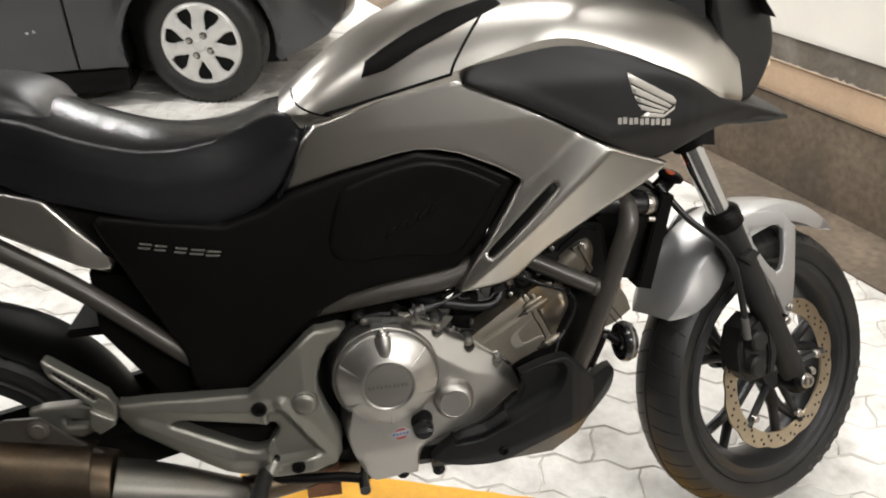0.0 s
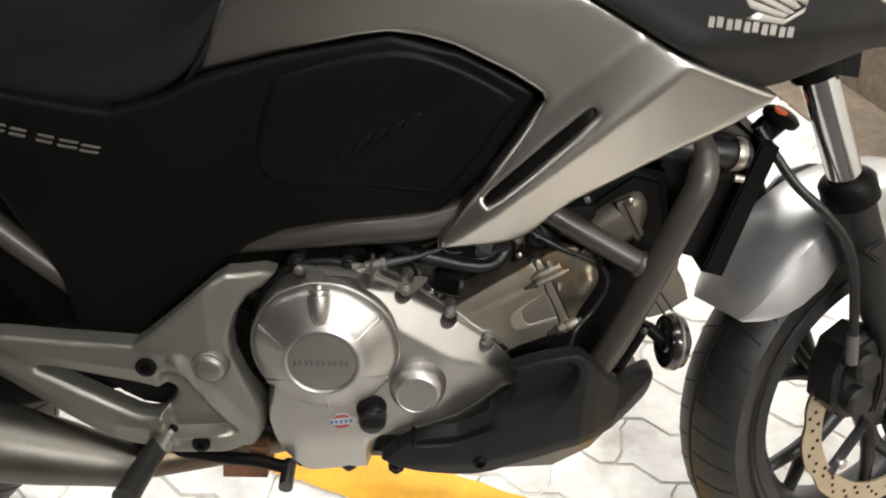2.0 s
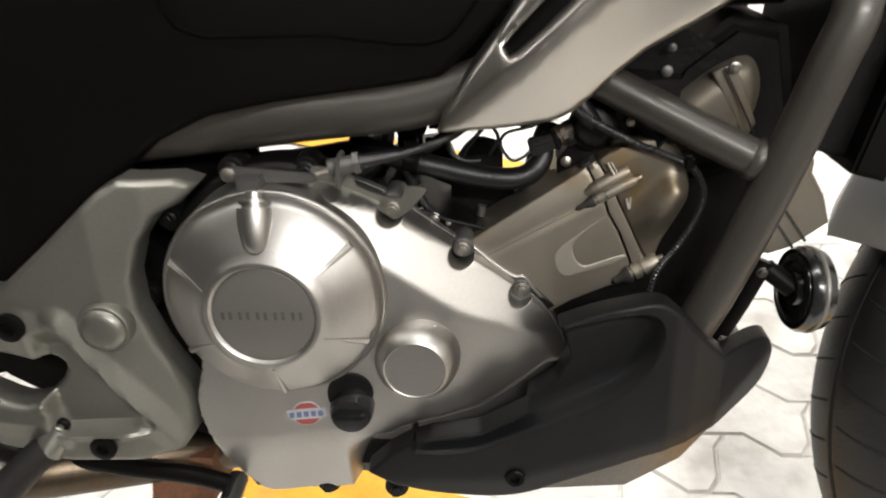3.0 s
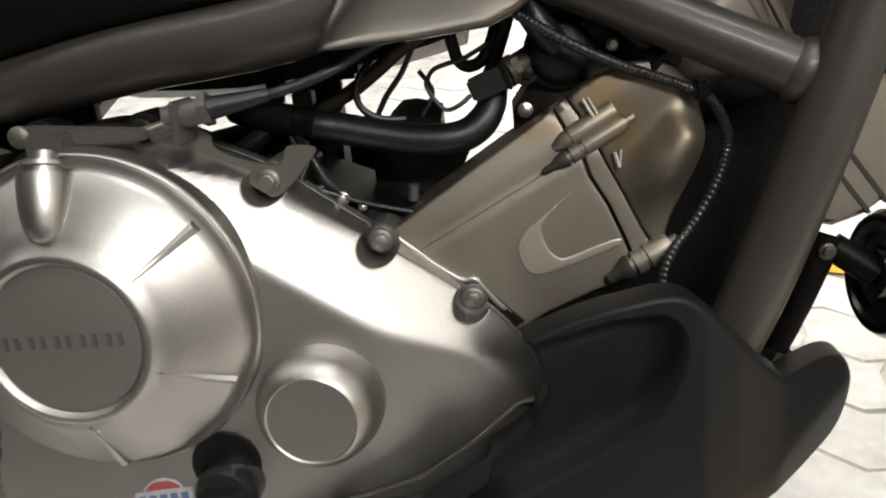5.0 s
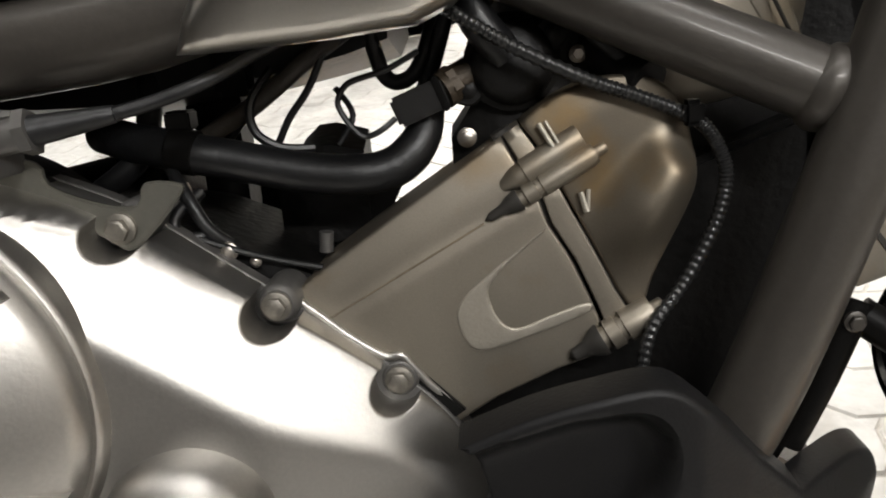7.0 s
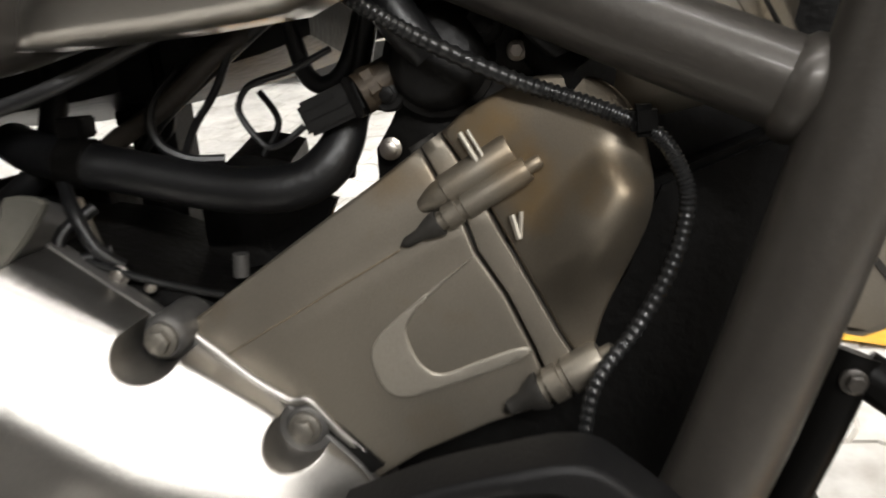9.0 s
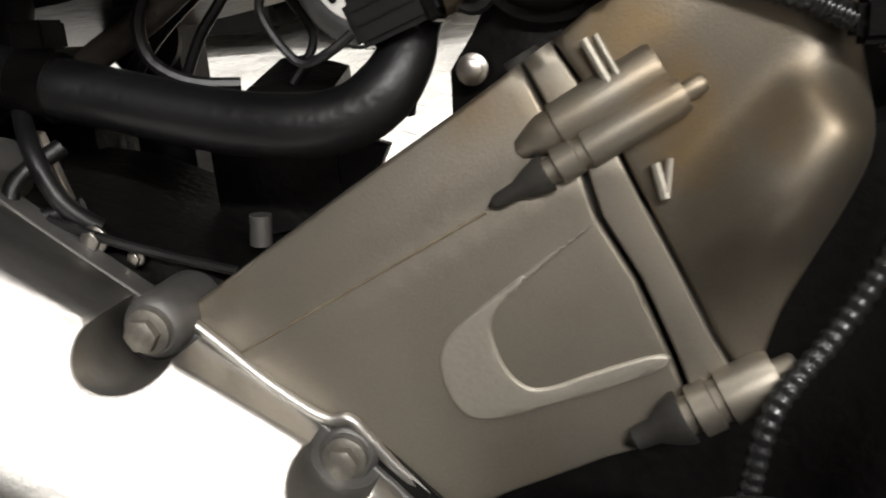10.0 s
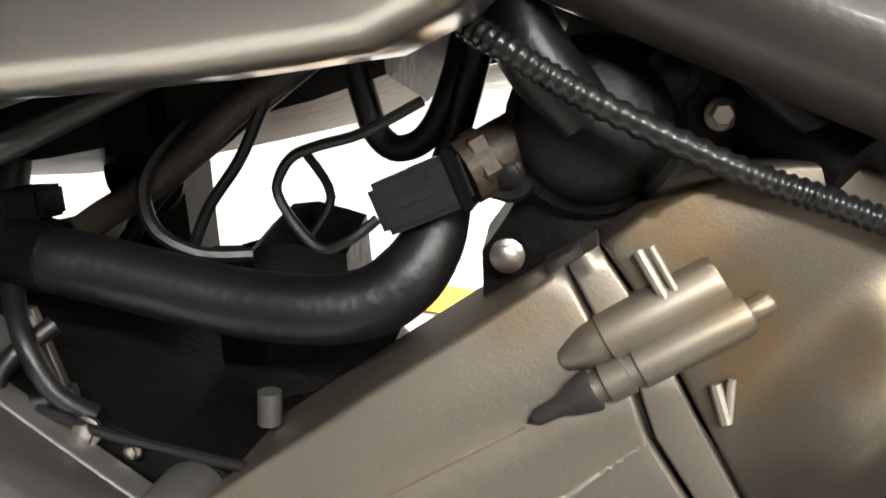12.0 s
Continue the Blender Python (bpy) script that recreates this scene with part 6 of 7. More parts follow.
def build_fender():
    """Silver front mudguard, hugging the tyre, with a forked stay on each side."""
    bm = bmesh.new()
    rows = []
    n = 60
    for i in range(n + 1):
        u = i / n
        a = radians(148 - 102 * u)
        r = 0.328 + 0.030 * math.sin(math.pi * u) + (0.022 * max(0, u - 0.85) / 0.15)
        w = lerp_table([(0, 0.050), (0.02, 0.060), (0.06, 0.069), (0.12, 0.073), (0.5, 0.075), (0.85, 0.055), (1, 0.012)], u)
        drop = lerp_table([(0, 0.006), (0.03, 0.030), (0.07, 0.050), (0.12, 0.064), (0.20, 0.075), (0.4, 0.050), (0.8, 0.040), (1, 0.004)], u)
        row = []
        for y, d in ((-1.0, 1.0), (-1.0, 0.5), (-0.93, 0.18), (-0.75, 0.05), (-0.4, 0.0), (0, -0.03), (0.4, 0.0), (0.75, 0.05), (0.93, 0.18), (1.0, 0.5), (1.0, 1.0)):
            rr = r - drop * d
            row.append(bm.verts.new((AXLE.x + rr * math.cos(a), w * y, AXLE.z + rr * math.sin(a))))
        rows.append(row)
    for a, b in zip(rows, rows[1:]):
        for i in range(len(a) - 1):
            bm.faces.new((a[i], a[i + 1], b[i + 1], b[i]))
    bmesh.ops.recalc_face_normals(bm, faces=bm.faces[:])
    bmesh.ops.solidify(bm, geom=bm.faces[:], thickness=0.003)
    guard = fpart("front_mudguard", bm, M_GUARD, None, "silver painted front mudguard")
    for s in (-1, 1):
        stay = [(1.400, 0.612), (1.425, 0.640), (1.470, 0.648), (1.545, 0.640), (1.590, 0.600), (1.583, 0.500), (1.572, 0.430), (1.560, 0.424), (1.548, 0.432), (1.520, 0.490), (1.480, 0.545)]
        hole = catmull([(1.462, 0.612), (1.540, 0.612), (1.552, 0.585), (1.548, 0.535), (1.530, 0.520), (1.490, 0.560)], 2, True)
        b2 = panel(stay, lambda x, z, e: -0.080, 0.010, 0.006, holes=[hole], round_=0.003)
        if s > 0:
            b2.transform(Matrix.Diagonal((1, -1, 1, 1)))
        fpart("mudguard_stay", b2, M_GUARD, guard)
        fpart("stay_bolt", hexbolt((1.562, s * 0.082, 0.440), 0.007, 0.008, (0, s, 0)), M_STEEL, guard, "steel bolt")


M_GUARD = mat("silver_mudguard_paint", (0.50, 0.50, 0.50), 0.34, 0.7, 0.04, 5, 900, 0.03, coat=0.35)
build_fender()


def build_caliper():
    body = fpart("brake_caliper", plate([(1.392, 0.395), (1.405, 0.435), (1.440, 0.455), (1.475, 0.445), (1.492, 0.405), (1.488, 0.350), (1.465, 0.322), (1.420, 0.325), (1.395, 0.350)], -0.108, -0.055, 0.010, 3), M_SATIN, None, "black two-piston brake caliper")
    fpart("piston_housing", lathe([(0.021, 0), (0.021, 0.016), (0.017, 0.021), (0, 0.021)], (1.425, -0.106, 0.412), (0, -1, 0), 24), M_SATIN, body)
    fpart("piston_housing", lathe([(0.021, 0), (0.021, 0.016), (0.017, 0.021), (0, 0.021)], (1.420, -0.106, 0.362), (0, -1, 0), 24), M_SATIN, body)
    fpart("caliper_face", plate([(1.455, 0.425), (1.475, 0.415), (1.482, 0.375), (1.472, 0.335), (1.455, 0.335), (1.462, 0.375)], -0.116, -0.104, 0.003), M_SATIN, body, "grey caliper face")
    fpart("caliper_bracket", plate([(1.440, 0.450), (1.500, 0.455), (1.530, 0.400), (1.520, 0.345), (1.480, 0.360)], -0.090, -0.078, 0.003), M_SATIN, body)
    for x, z in ((1.455, 0.458), (1.468, 0.480), (1.490, 0.335), (1.470, 0.440)):
        fpart("caliper_bolt", hexbolt((x, -0.092, z), 0.006, 0.010), M_CASE_D, body)
    fpart("brake_hose", tube([(1.245, -0.070, 0.735), (1.280, -0.100, 0.672), (1.322, -0.122, 0.628), (1.362, -0.126, 0.575), (1.385, -0.122, 0.495), (1.398, -0.118, 0.430)], 0.0062, 10), M_HOSE, None, "black brake hose")
    fpart("hose_clip", plate([(1.372, 0.585), (1.400, 0.598), (1.425, 0.585), (1.400, 0.565)], -0.136, -0.100, 0.003), M_SATIN, body)
    fpart("hose_ferrule", tube([(1.391, -0.120, 0.465), (1.399, -0.118, 0.422)], 0.0078, 10, 1), M_CASE_D, body)


build_caliper()

# nose: cowl round the instruments, lamp edge, dark fairing behind the beak
NOSE = catmull([(1.335, 1.060), (1.352, 1.000), (1.372, 0.935), (1.388, 0.892), (1.430, 0.886), (1.460, 0.922), (1.476, 0.965), (1.470, 1.010), (1.445, 1.060), (1.390, 1.100), (1.330, 1.090)], 3, True)
nose = part("nose_fairing", panel(NOSE, lambda x, z, e: -0.118 + max(0, x - 1.33) * 0.35, 0.010, 0.05, round_=0.010), M_SATIN, bike, "dark grey nose fairing")
mirrored(nose)
part("beak_core", loft([(1.20, [(0, 0.90), (-0.10, 0.89), (-0.12, 0.84), (0, 0.82)]), (1.34, [(0, 0.915), (-0.11, 0.895), (-0.12, 0.86), (0, 0.842)]), (1.45, [(0, 0.895), (-0.075, 0.872), (-0.085, 0.85), (0, 0.84)]), (1.535, [(0, 0.85), (-0.028, 0.842), (-0.03, 0.836), (0, 0.834)])]), M_SATIN, bike, "dark grey beak")
part("headlamp", loft(smooth_sections([(1.36, [(0, 1.03), (-0.09, 1.02), (-0.105, 0.93), (0, 0.90)]), (1.44, [(0, 1.01), (-0.066, 0.995), (-0.074, 0.930), (0, 0.912)]), (1.478, [(0, 0.985), (-0.050, 0.97), (-0.055, 0.94), (0, 0.925)])], 3)), M_SCREEN, bike, "clear headlamp lens with a warm edge")
part("screen", loft([(1.30, [(0, 1.25), (-0.09, 1.24), (-0.095, 1.235), (0, 1.245)]), (1.44, [(0, 1.04), (-0.12, 1.03), (-0.125, 1.025), (0, 1.035)])]), M_GLOSS, bike, "dark tinted screen")
part("instrument_shroud", loft([(1.22, [(0, 1.115), (-0.07, 1.11), (-0.08, 1.055), (0, 1.04)]), (1.33, [(0, 1.12), (-0.085, 1.11), (-0.10, 1.03), (0, 1.01)])]), M_BLACK, bike, "black instrument shroud")
handle = part("handlebar", tube([(1.05, -0.40, 1.125), (1.12, -0.22, 1.145), (1.20, -0.08, 1.150), (1.22, 0, 1.150), (1.22, 0.08, 1.150), (1.22, 0.22, 1.145), (1.18, 0.40, 1.125)], 0.0125, 14), M_BLACK, bike, "black handlebar")
part("hand_grip", tube([(1.03, -0.43, 1.122), (1.085, -0.30, 1.135)], 0.017, 14, 1), M_RUBBER, handle)
part("hand_grip", tube([(1.18, 0.42, 1.122), (1.20, 0.30, 1.138)], 0.017, 14, 1), M_RUBBER, handle)
part("switch_pod", box(1.09, 1.14, -0.28, -0.20, 1.115, 1.165, 0.008), M_BLACK, handle)

# radiator, cap, hoses
rad = part("radiator", plate([(1.222, 0.570), (1.250, 0.563), (1.286, 0.735), (1.262, 0.742)], -0.112, 0.112, 0.003), M_BLACK, bike, "black radiator beside the front wheel")
part("radiator_core", plate([(1.192, 0.585), (1.240, 0.572), (1.276, 0.735), (1.205, 0.750)], -0.088, 0.088, 0.003), M_ENGBLK, rad, "black radiator core")
part("filler_neck", tube([(1.280, -0.045, 0.722), (1.302, -0.050, 0.751)], 0.016, 16, 1), M_BLACK, rad)
cap = part("pressure_cap", lathe([(0, 0), (0.023, 0), (0.024, 0.006), (0.019, 0.010), (0.010, 0.012), (0, 0.012)], (1.304, -0.050, 0.750), (0.3, -0.2, 0.93), 20), M_BLACK, rad, "black radiator cap")
part("cap_label", lathe([(0.009, 0.0095), (0.009, 0.0128), (0, 0.0130)], (1.298, -0.053, 0.752), (0.3, -0.2, 0.93), 16), M_ORANGE, cap, "orange warning print")
part("radiator_hose", tube([(1.10, -0.085, 0.735), (1.150, -0.105, 0.735), (1.205, -0.110, 0.730), (1.248, -0.100, 0.722)], 0.0185, 18), M_HOSE, bike, "black radiator hose")
clampp = part("hose_clamp", lathe([(0.0200, -0.006), (0.0206, -0.005), (0.0206, 0.005), (0.0200, 0.006)], (1.236, -0.105, 0.725), (1, 0.2, -0.15), 24), M_STEEL, rad, "steel hose clamp")
part("clamp_screw", tube([(1.232, -0.128, 0.704), (1.243, -0.128, 0.703)], 0.0045, 10, 1), M_STEEL, clampp)
# filler block added to make the gap between the tubes dark
part("tube_gap_filler", loft([(1.06, [(0, 0.80), (-0.07, 0.79), (-0.07, 0.70), (0, 0.69)]), (1.16, [(0, 0.82), (-0.075, 0.81), (-0.075, 0.70), (0, 0.69)]), (1.235, [(0, 0.82), (-0.06, 0.81), (-0.06, 0.74), (0, 0.73)])]), M_BLACK, bike, "black filler block added behind the frame tubes")
part("overflow_hose", tube([(1.285, -0.055, 0.748), (1.285, -0.09, 0.715), (1.262, -0.105, 0.690)], 0.005, 8), M_HOSE, bike)

# horn on its bracket
HC = Vector((1.196, -0.118, 0.470))
HA = Vector((-0.99, -0.10, 0.08)).normalized()
horn = part("horn", lathe([(0, -0.024), (0.014, -0.024), (0.018, -0.016), (0.034, -0.013), (0.0361, -0.006), (0.0370, 0.0), (0.0370, 0.004), (0.0343, 0.008), (0.0326, 0.0075), (0.0321, 0.0050), (0.0310, 0.0045), (0.0300, 0.0085), (0.0240, 0.0095), (0.0230, 0.0065), (0.0160, 0.0065), (0.0140, 0.0100), (0, 0.0105)], HC, HA, 48), M_GLOSS, bike, "gloss black horn with a pale rim")
part("rim_ring", lathe([(0.0360, -0.0055), (0.0374, -0.0050), (0.0376, -0.0025), (0.0365, -0.0015)], HC, HA, 48), M_CASE2, horn, "pale metal rim")
stay = part("horn_bracket", tube([(1.1640, -0.1090, 0.4930), (1.1605, -0.1100, 0.4840), (1.1480, -0.1110, 0.4520), (1.1360, -0.1110, 0.4240)], lambda u: 0.0095 - 0.002 * u, 12), M_BLACK, horn, "black horn lever")
part("horn_neck", tube([HC + HA * 0.008, (1.1660, -0.1090, 0.4860)], 0.0085, 14, 1), M_BLACK, horn)
part("bracket_bolt", hexbolt((1.1608, -0.1175, 0.4855), 0.0036, 0.005), M_FRAME, horn, "dull steel bolt")
part("horn_terminal", box(1.205, 1.220, -0.098, -0.086, 0.430, 0.452, 0.002), M_BLACK, horn)

# ---- rear end ----


def rpart(name, bm, material, parent=None, label="", kind=""):
    return part(name, bm, material, parent or bike, label, kind=kind)


rear_wheel = build_wheel("rear_wheel", Vector((0, 0, 0.312)), 0.312, 0.160, 0.218, 0.125, rpart, 5)
HUG = []
bm = bmesh.new()
for i in range(25):
    a = radians(8 + 95 * i / 24)
    HUG.append([bm.verts.new(((0.330 - abs(y) ** 2 * 4.0) * math.cos(a), y, 0.312 + (0.330 - abs(y) ** 2 * 4.0) * math.sin(a))) for y in (-0.092, -0.085, -0.05, 0, 0.05, 0.085, 0.092)])
for a, b in zip(HUG, HUG[1:]):
    for i in range(6):
        bm.faces.new((a[i], a[i + 1], b[i + 1], b[i]))
bmesh.ops.solidify(bm, geom=bm.faces[:], thickness=0.003)
part("rear_hugger", bm, M_BLACK, bike, "black rear hugger")
for s in (-1, 1):
    part("swingarm", loft(smooth_sections([(-0.06, [(s * 0.105, 0.345), (s * 0.135, 0.34), (s * 0.135, 0.285), (s * 0.105, 0.28)]), (0.20, [(s * 0.095, 0.400), (s * 0.125, 0.395), (s * 0.125, 0.325), (s * 0.095, 0.32)]), (0.50, [(s * 0.085, 0.460), (s * 0.115, 0.455), (s * 0.115, 0.385), (s * 0.085, 0.38)])], 3), both=False), M_BLACK, bike, "black swingarm")
part("shock", tube([(0.42, 0.0, 0.45), (0.46, 0.0, 0.72)], 0.030, 16, 1), M_BLACK, bike)
part("seat_rail_brace", box(0.24, 0.40, -0.08, 0.08, 0.585, 0.600, 0.003), M_BLACK, bike)
part("inner_fender", loft([(0.30, [(0, 0.72), (-0.09, 0.70), (-0.10, 0.60), (0, 0.60)]), (0.42, [(0, 0.70), (-0.10, 0.68), (-0.11, 0.42), (0, 0.40)]), (0.50, [(0, 0.66), (-0.10, 0.64), (-0.11, 0.40), (0, 0.38)])]), M_BLACK, bike, "black inner mudguard")

# pillion footrest hanger and folded footrest
HANG = [(0.190, 0.508), (0.214, 0.513), (0.269, 0.511), (0.300, 0.500), (0.312, 0.482), (0.300, 0.466), (0.262, 0.451), (0.233, 0.461), (0.213, 0.486), (0.193, 0.491)]
hang = part("pillion_hanger", panel(HANG, lambda x, z, e: -0.176, 0.007, 0.016, holes=[[(0.240, 0.490), (0.278, 0.480), (0.276, 0.470), (0.244, 0.474)]], round_=0.005), M_BRACKET, bike, "cast silver pillion footrest hanger")
PEG = [(0.234, 0.601), (0.238, 0.604), (0.246, 0.598), (0.319, 0.533), (0.327, 0.514), (0.324, 0.491), (0.303, 0.497), (0.290, 0.514), (0.252, 0.557), (0.239, 0.571), (0.235, 0.586)]
SLIT = [(0.2455, 0.581), (0.2500, 0.583), (0.2990, 0.533), (0.3010, 0.526), (0.2960, 0.524), (0.2470, 0.575)]
peg = part("pillion_footrest", panel(PEG, lambda x, z, e: -0.192 - 0.006 * max(0.0, 1 - abs((x - 0.236) * 0.66 + (z - 0.600) * 0.75) / 0.012), 0.004, 0.02, holes=[SLIT], round_=0.003), M_BRACKET, hang, "folded alloy pillion footrest")
for k in range(9):
    u = k / 8
    part("rubber_rib", box(0.2465 + 0.047 * u, 0.2500 + 0.047 * u, -0.190, -0.180, 0.5745 - 0.049 * u, 0.5825 - 0.049 * u, 0.001), M_RUBBER, peg)
part("hinge_block", panel([(0.290, 0.513), (0.325, 0.491), (0.322, 0.480), (0.298, 0.467), (0.283, 0.482)], lambda x, z, e: -0.203, 0.004, 0.022, round_=0.004), M_BRACKET, peg, "cast footrest hinge")
# rider footrest and brake pedal
rest = part("footrest", tube([(0.545, -0.175, 0.352), (0.535, -0.230, 0.348), (0.528, -0.285, 0.346)], lambda u: 0.013 + 0.003 * u, 14), M_RUBBER, bike, "black rubber rider footrest")
part("footrest_arm", tube([(0.556, -0.188, 0.366), (0.545, -0.200, 0.350)], 0.013, 12, 1), M_BRACKET, rest)
part("brake_pedal", tube([(0.540, -0.165, 0.318), (0.600, -0.172, 0.312), (0.660, -0.176, 0.308), (0.700, -0.182, 0.302)], 0.0085, 10), M_BLACK, bike, "black brake pedal")
part("pedal_pad", tube([(0.700, -0.172, 0.302), (0.702, -0.215, 0.300)], 0.0095, 12, 1), M_GLOSS, bike, "round pedal tip")

# exhaust
part("exhaust_pipe", tube([(1.16, 0.0, 0.36), (1.10, -0.02, 0.265), (1.00, -0.025, 0.250), (0.85, -0.035, 0.252), (0.70, -0.060, 0.262), (0.60, -0.125, 0.288), (0.50, -0.178, 0.308)], 0.026, 20), M_EXH, bike, "stained steel exhaust pipe")
part("catalyst_box", loft(smooth_sections([(0.60, [(-0.06, 0.295), (-0.13, 0.292), (-0.145, 0.25), (-0.06, 0.24)]), (0.66, [(-0.05, 0.295), (-0.13, 0.29), (-0.14, 0.245), (-0.05, 0.235)])], 2), both=False), M_RUST, bike, "rusty exhaust collector box")
muff = part("muffler", loft(smooth_sections([(x, [(-0.205 + 0.072 * c * math.cos(a), z + 0.072 * d * math.sin(a)) for a in (2 * math.pi * i / 20 for i in range(20))]) for x, z, c, d in ((0.306, 0.366, 0.60, 0.66), (0.303, 0.367, 0.80, 0.86), (0.295, 0.369, 0.85, 0.93), (0.10, 0.420, 0.86, 0.96), (-0.25, 0.490, 0.85, 0.95), (-0.30, 0.500, 0.6, 0.7))], 2), both=False), M_EXH, bike, "stained bronze steel muffler")
part("muffler_cone", lathe([(0.0, 0.0), (0.050, 0.0), (0.049, 0.05), (0.043, 0.11), (0.034, 0.17), (0.028, 0.22), (0.0, 0.222)], (0.298, -0.203, 0.367), (0.93, 0.13, -0.33), 32), M_PIPE, muff, "light grey steel pipe cone")
part("heat_shield", loft([(x, [(-0.205 + 0.066 * math.cos(a), z + 0.076 * math.sin(a)) for a in (radians(60 + 130 * i / 10) for i in range(11))] + [(-0.205 + 0.062 * math.cos(a), z + 0.071 * math.sin(a)) for a in (radians(190 - 130 * i / 10) for i in range(11))]) for x, z in ((0.285, 0.375), (0.05, 0.431), (-0.25, 0.491))], both=False), M_EXH, muff, "bronzed heat shield")
strap = part("muffler_bracket", plate([(0.120, 0.440), (0.130, 0.500), (0.165, 0.515), (0.215, 0.512), (0.255, 0.470), (0.300, 0.432), (0.270, 0.428), (0.200, 0.440)], -0.205, -0.198, 0.001), M_FRAME, bike, "dark steel muffler bracket")
part("bracket_bolt", lathe([(0.016, 0), (0.016, 0.004), (0.011, 0.005), (0.010, 0.008), (0, 0.008)], (0.212, -0.205, 0.494), (0, -1, 0), 24), M_STEEL, strap)
part("side_stand", tube([(0.62, 0.14, 0.26), (0.60, 0.20, 0.16), (0.57, 0.285, 0.06)], 0.012, 12), M_BLACK, bike, "black side stand carrying the machine")

# ---- parked dark hatchback behind the motorcycle ----
car = tagged(new("car"), "dark grey hatchback parked behind the motorcycle", "car")
car.matrix_world = Matrix.Translation((0.18, 2.62, 0))


def build_car():
    """Front wing with its wheel arch, door, sill, bumper; nose towards +x."""
    arch = [(0.0 + 0.345 * math.cos(a), 0.29 + 0.345 * math.sin(a)) for a in (radians(-12 + 204 * i / 22) for i in range(23))]
    body_loop = [(0.36, 0.19), (0.60, 0.27), (0.70, 0.36), (0.72, 0.52), (0.66, 0.72), (0.40, 0.86), (-0.30, 0.96), (-0.553, 0.98), (-0.553, 0.215), (-0.34, 0.215)] + arch[::-1]

    def depth(x, z, e):
        y = 0.012 + 0.05 * max(0, z - 0.62) ** 1.2 + 0.02 * max(0, 0.35 - z)
        if x > 0.35:
            y += (x - 0.35) ** 2 * 1.6
        r = math.hypot(x, z - 0.29)
        if r < 0.40:
            y -= 0.010 * (1 - abs(r - 0.365) / 0.035) if abs(r - 0.365) < 0.035 else 0
        return y

    part("front_wing", panel(body_loop, depth, 0.03, 0.04, round_=0.008), M_CAR, car, "dark metallic front wing")
    door = part("front_door", panel([(-0.561, 0.215), (-0.561, 0.98), (-1.60, 1.00), (-1.62, 0.215)], lambda x, z, e: 0.012 + 0.05 * max(0, z - 0.62) ** 1.2 + 0.02 * max(0, 0.35 - z), 0.04, 0.03, round_=0.006), M_CAR, car, "dark metallic car door")
    part("rear_door", panel([(-1.628, 0.215), (-1.608, 1.00), (-2.60, 1.00), (-2.50, 0.60), (-2.35, 0.215)], lambda x, z, e: 0.012 + 0.05 * max(0, z - 0.62) ** 1.2, 0.05, 0.03, round_=0.006), M_CAR, car, "dark metallic car door")
    part("sill", box(-2.4, -0.34, 0.03, 0.20, 0.15, 0.215, 0.015), M_BLACK, car, "black sill under the doors")
    sections = [(-3.1, [(0.80, 0.95), (0.06, 0.93), (0.06, 0.30), (0.80, 0.28)]), (-2.2, [(0.80, 1.42), (0.16, 1.36), (0.05, 0.25), (0.80, 0.25)]), (-0.9, [(0.80, 1.44), (0.18, 1.38), (0.05, 0.22), (0.80, 0.22)]), (-0.35, [(0.80, 1.02), (0.14, 0.96), (0.36, 0.30), (0.80, 0.28)]), (0.40, [(0.80, 0.88), (0.14, 0.84), (0.36, 0.30), (0.80, 0.26)]), (0.66, [(0.80, 0.74), (0.24, 0.70), (0.28, 0.28), (0.80, 0.25)])]
    b = loft(sections, both=False)
    part("body_shell", b, M_CAR, car, "dark car body")
    part("far_side", loft([(-3.1, [(0.8, 0.95), (1.55, 0.93), (1.60, 0.25), (0.8, 0.25)]), (-2.2, [(0.8, 1.42), (1.46, 1.36), (1.60, 0.22), (0.8, 0.22)]), (-0.9, [(0.8, 1.44), (1.45, 1.38), (1.60, 0.22), (0.8, 0.22)]), (-0.35, [(0.8, 1.02), (1.50, 0.96), (1.60, 0.22), (0.8, 0.22)]), (0.66, [(0.8, 0.74), (1.40, 0.70), (1.40, 0.22), (0.8, 0.22)])], both=False), M_CAR, car, "dark car body")
    part("front_bumper", loft(smooth_sections([(0.38, [(0.03, 0.52), (0.02, 0.40), (0.03, 0.26), (0.10, 0.23)]), (0.58, [(0.10, 0.52), (0.09, 0.40), (0.10, 0.29), (0.18, 0.26)]), (0.72, [(0.28, 0.52), (0.27, 0.40), (0.28, 0.33), (0.34, 0.30)]), (0.78, [(0.80, 0.52), (0.80, 0.40), (0.80, 0.26), (0.80, 0.24)])], 4), both=False), M_CAR, car, "dark plastic bumper")
    part("mud_flap", plate([(-0.345, 0.12), (-0.372, 0.13), (-0.372, 0.34), (-0.345, 0.34)], 0.02, 0.16, 0.003), M_BLACK, car, "black mud flap")
    part("underbody", box(-3.0, -0.34, 0.05, 1.5, 0.085, 0.30, 0.02), M_BLACK, car, "black underbody")
    part("wheel_liner", box(-0.345, 0.40, 0.24, 1.4, 0.11, 0.62, 0.02), M_BLACK, car, "black wheel arch liner")
    for x, z in ((-1.16, 0.40), (-1.19, 0.395)):
        part("door_chip", box(x + 0.45, x + 0.462, 0.004, 0.012, z, z + 0.01, 0.002), M_WHITE, door)

    # wheels
    def wheel(cx, cy, turn, near):
        w = tagged(new("car_wheel"), "worn tyre with a silver plastic hubcap")
        w.parent = car
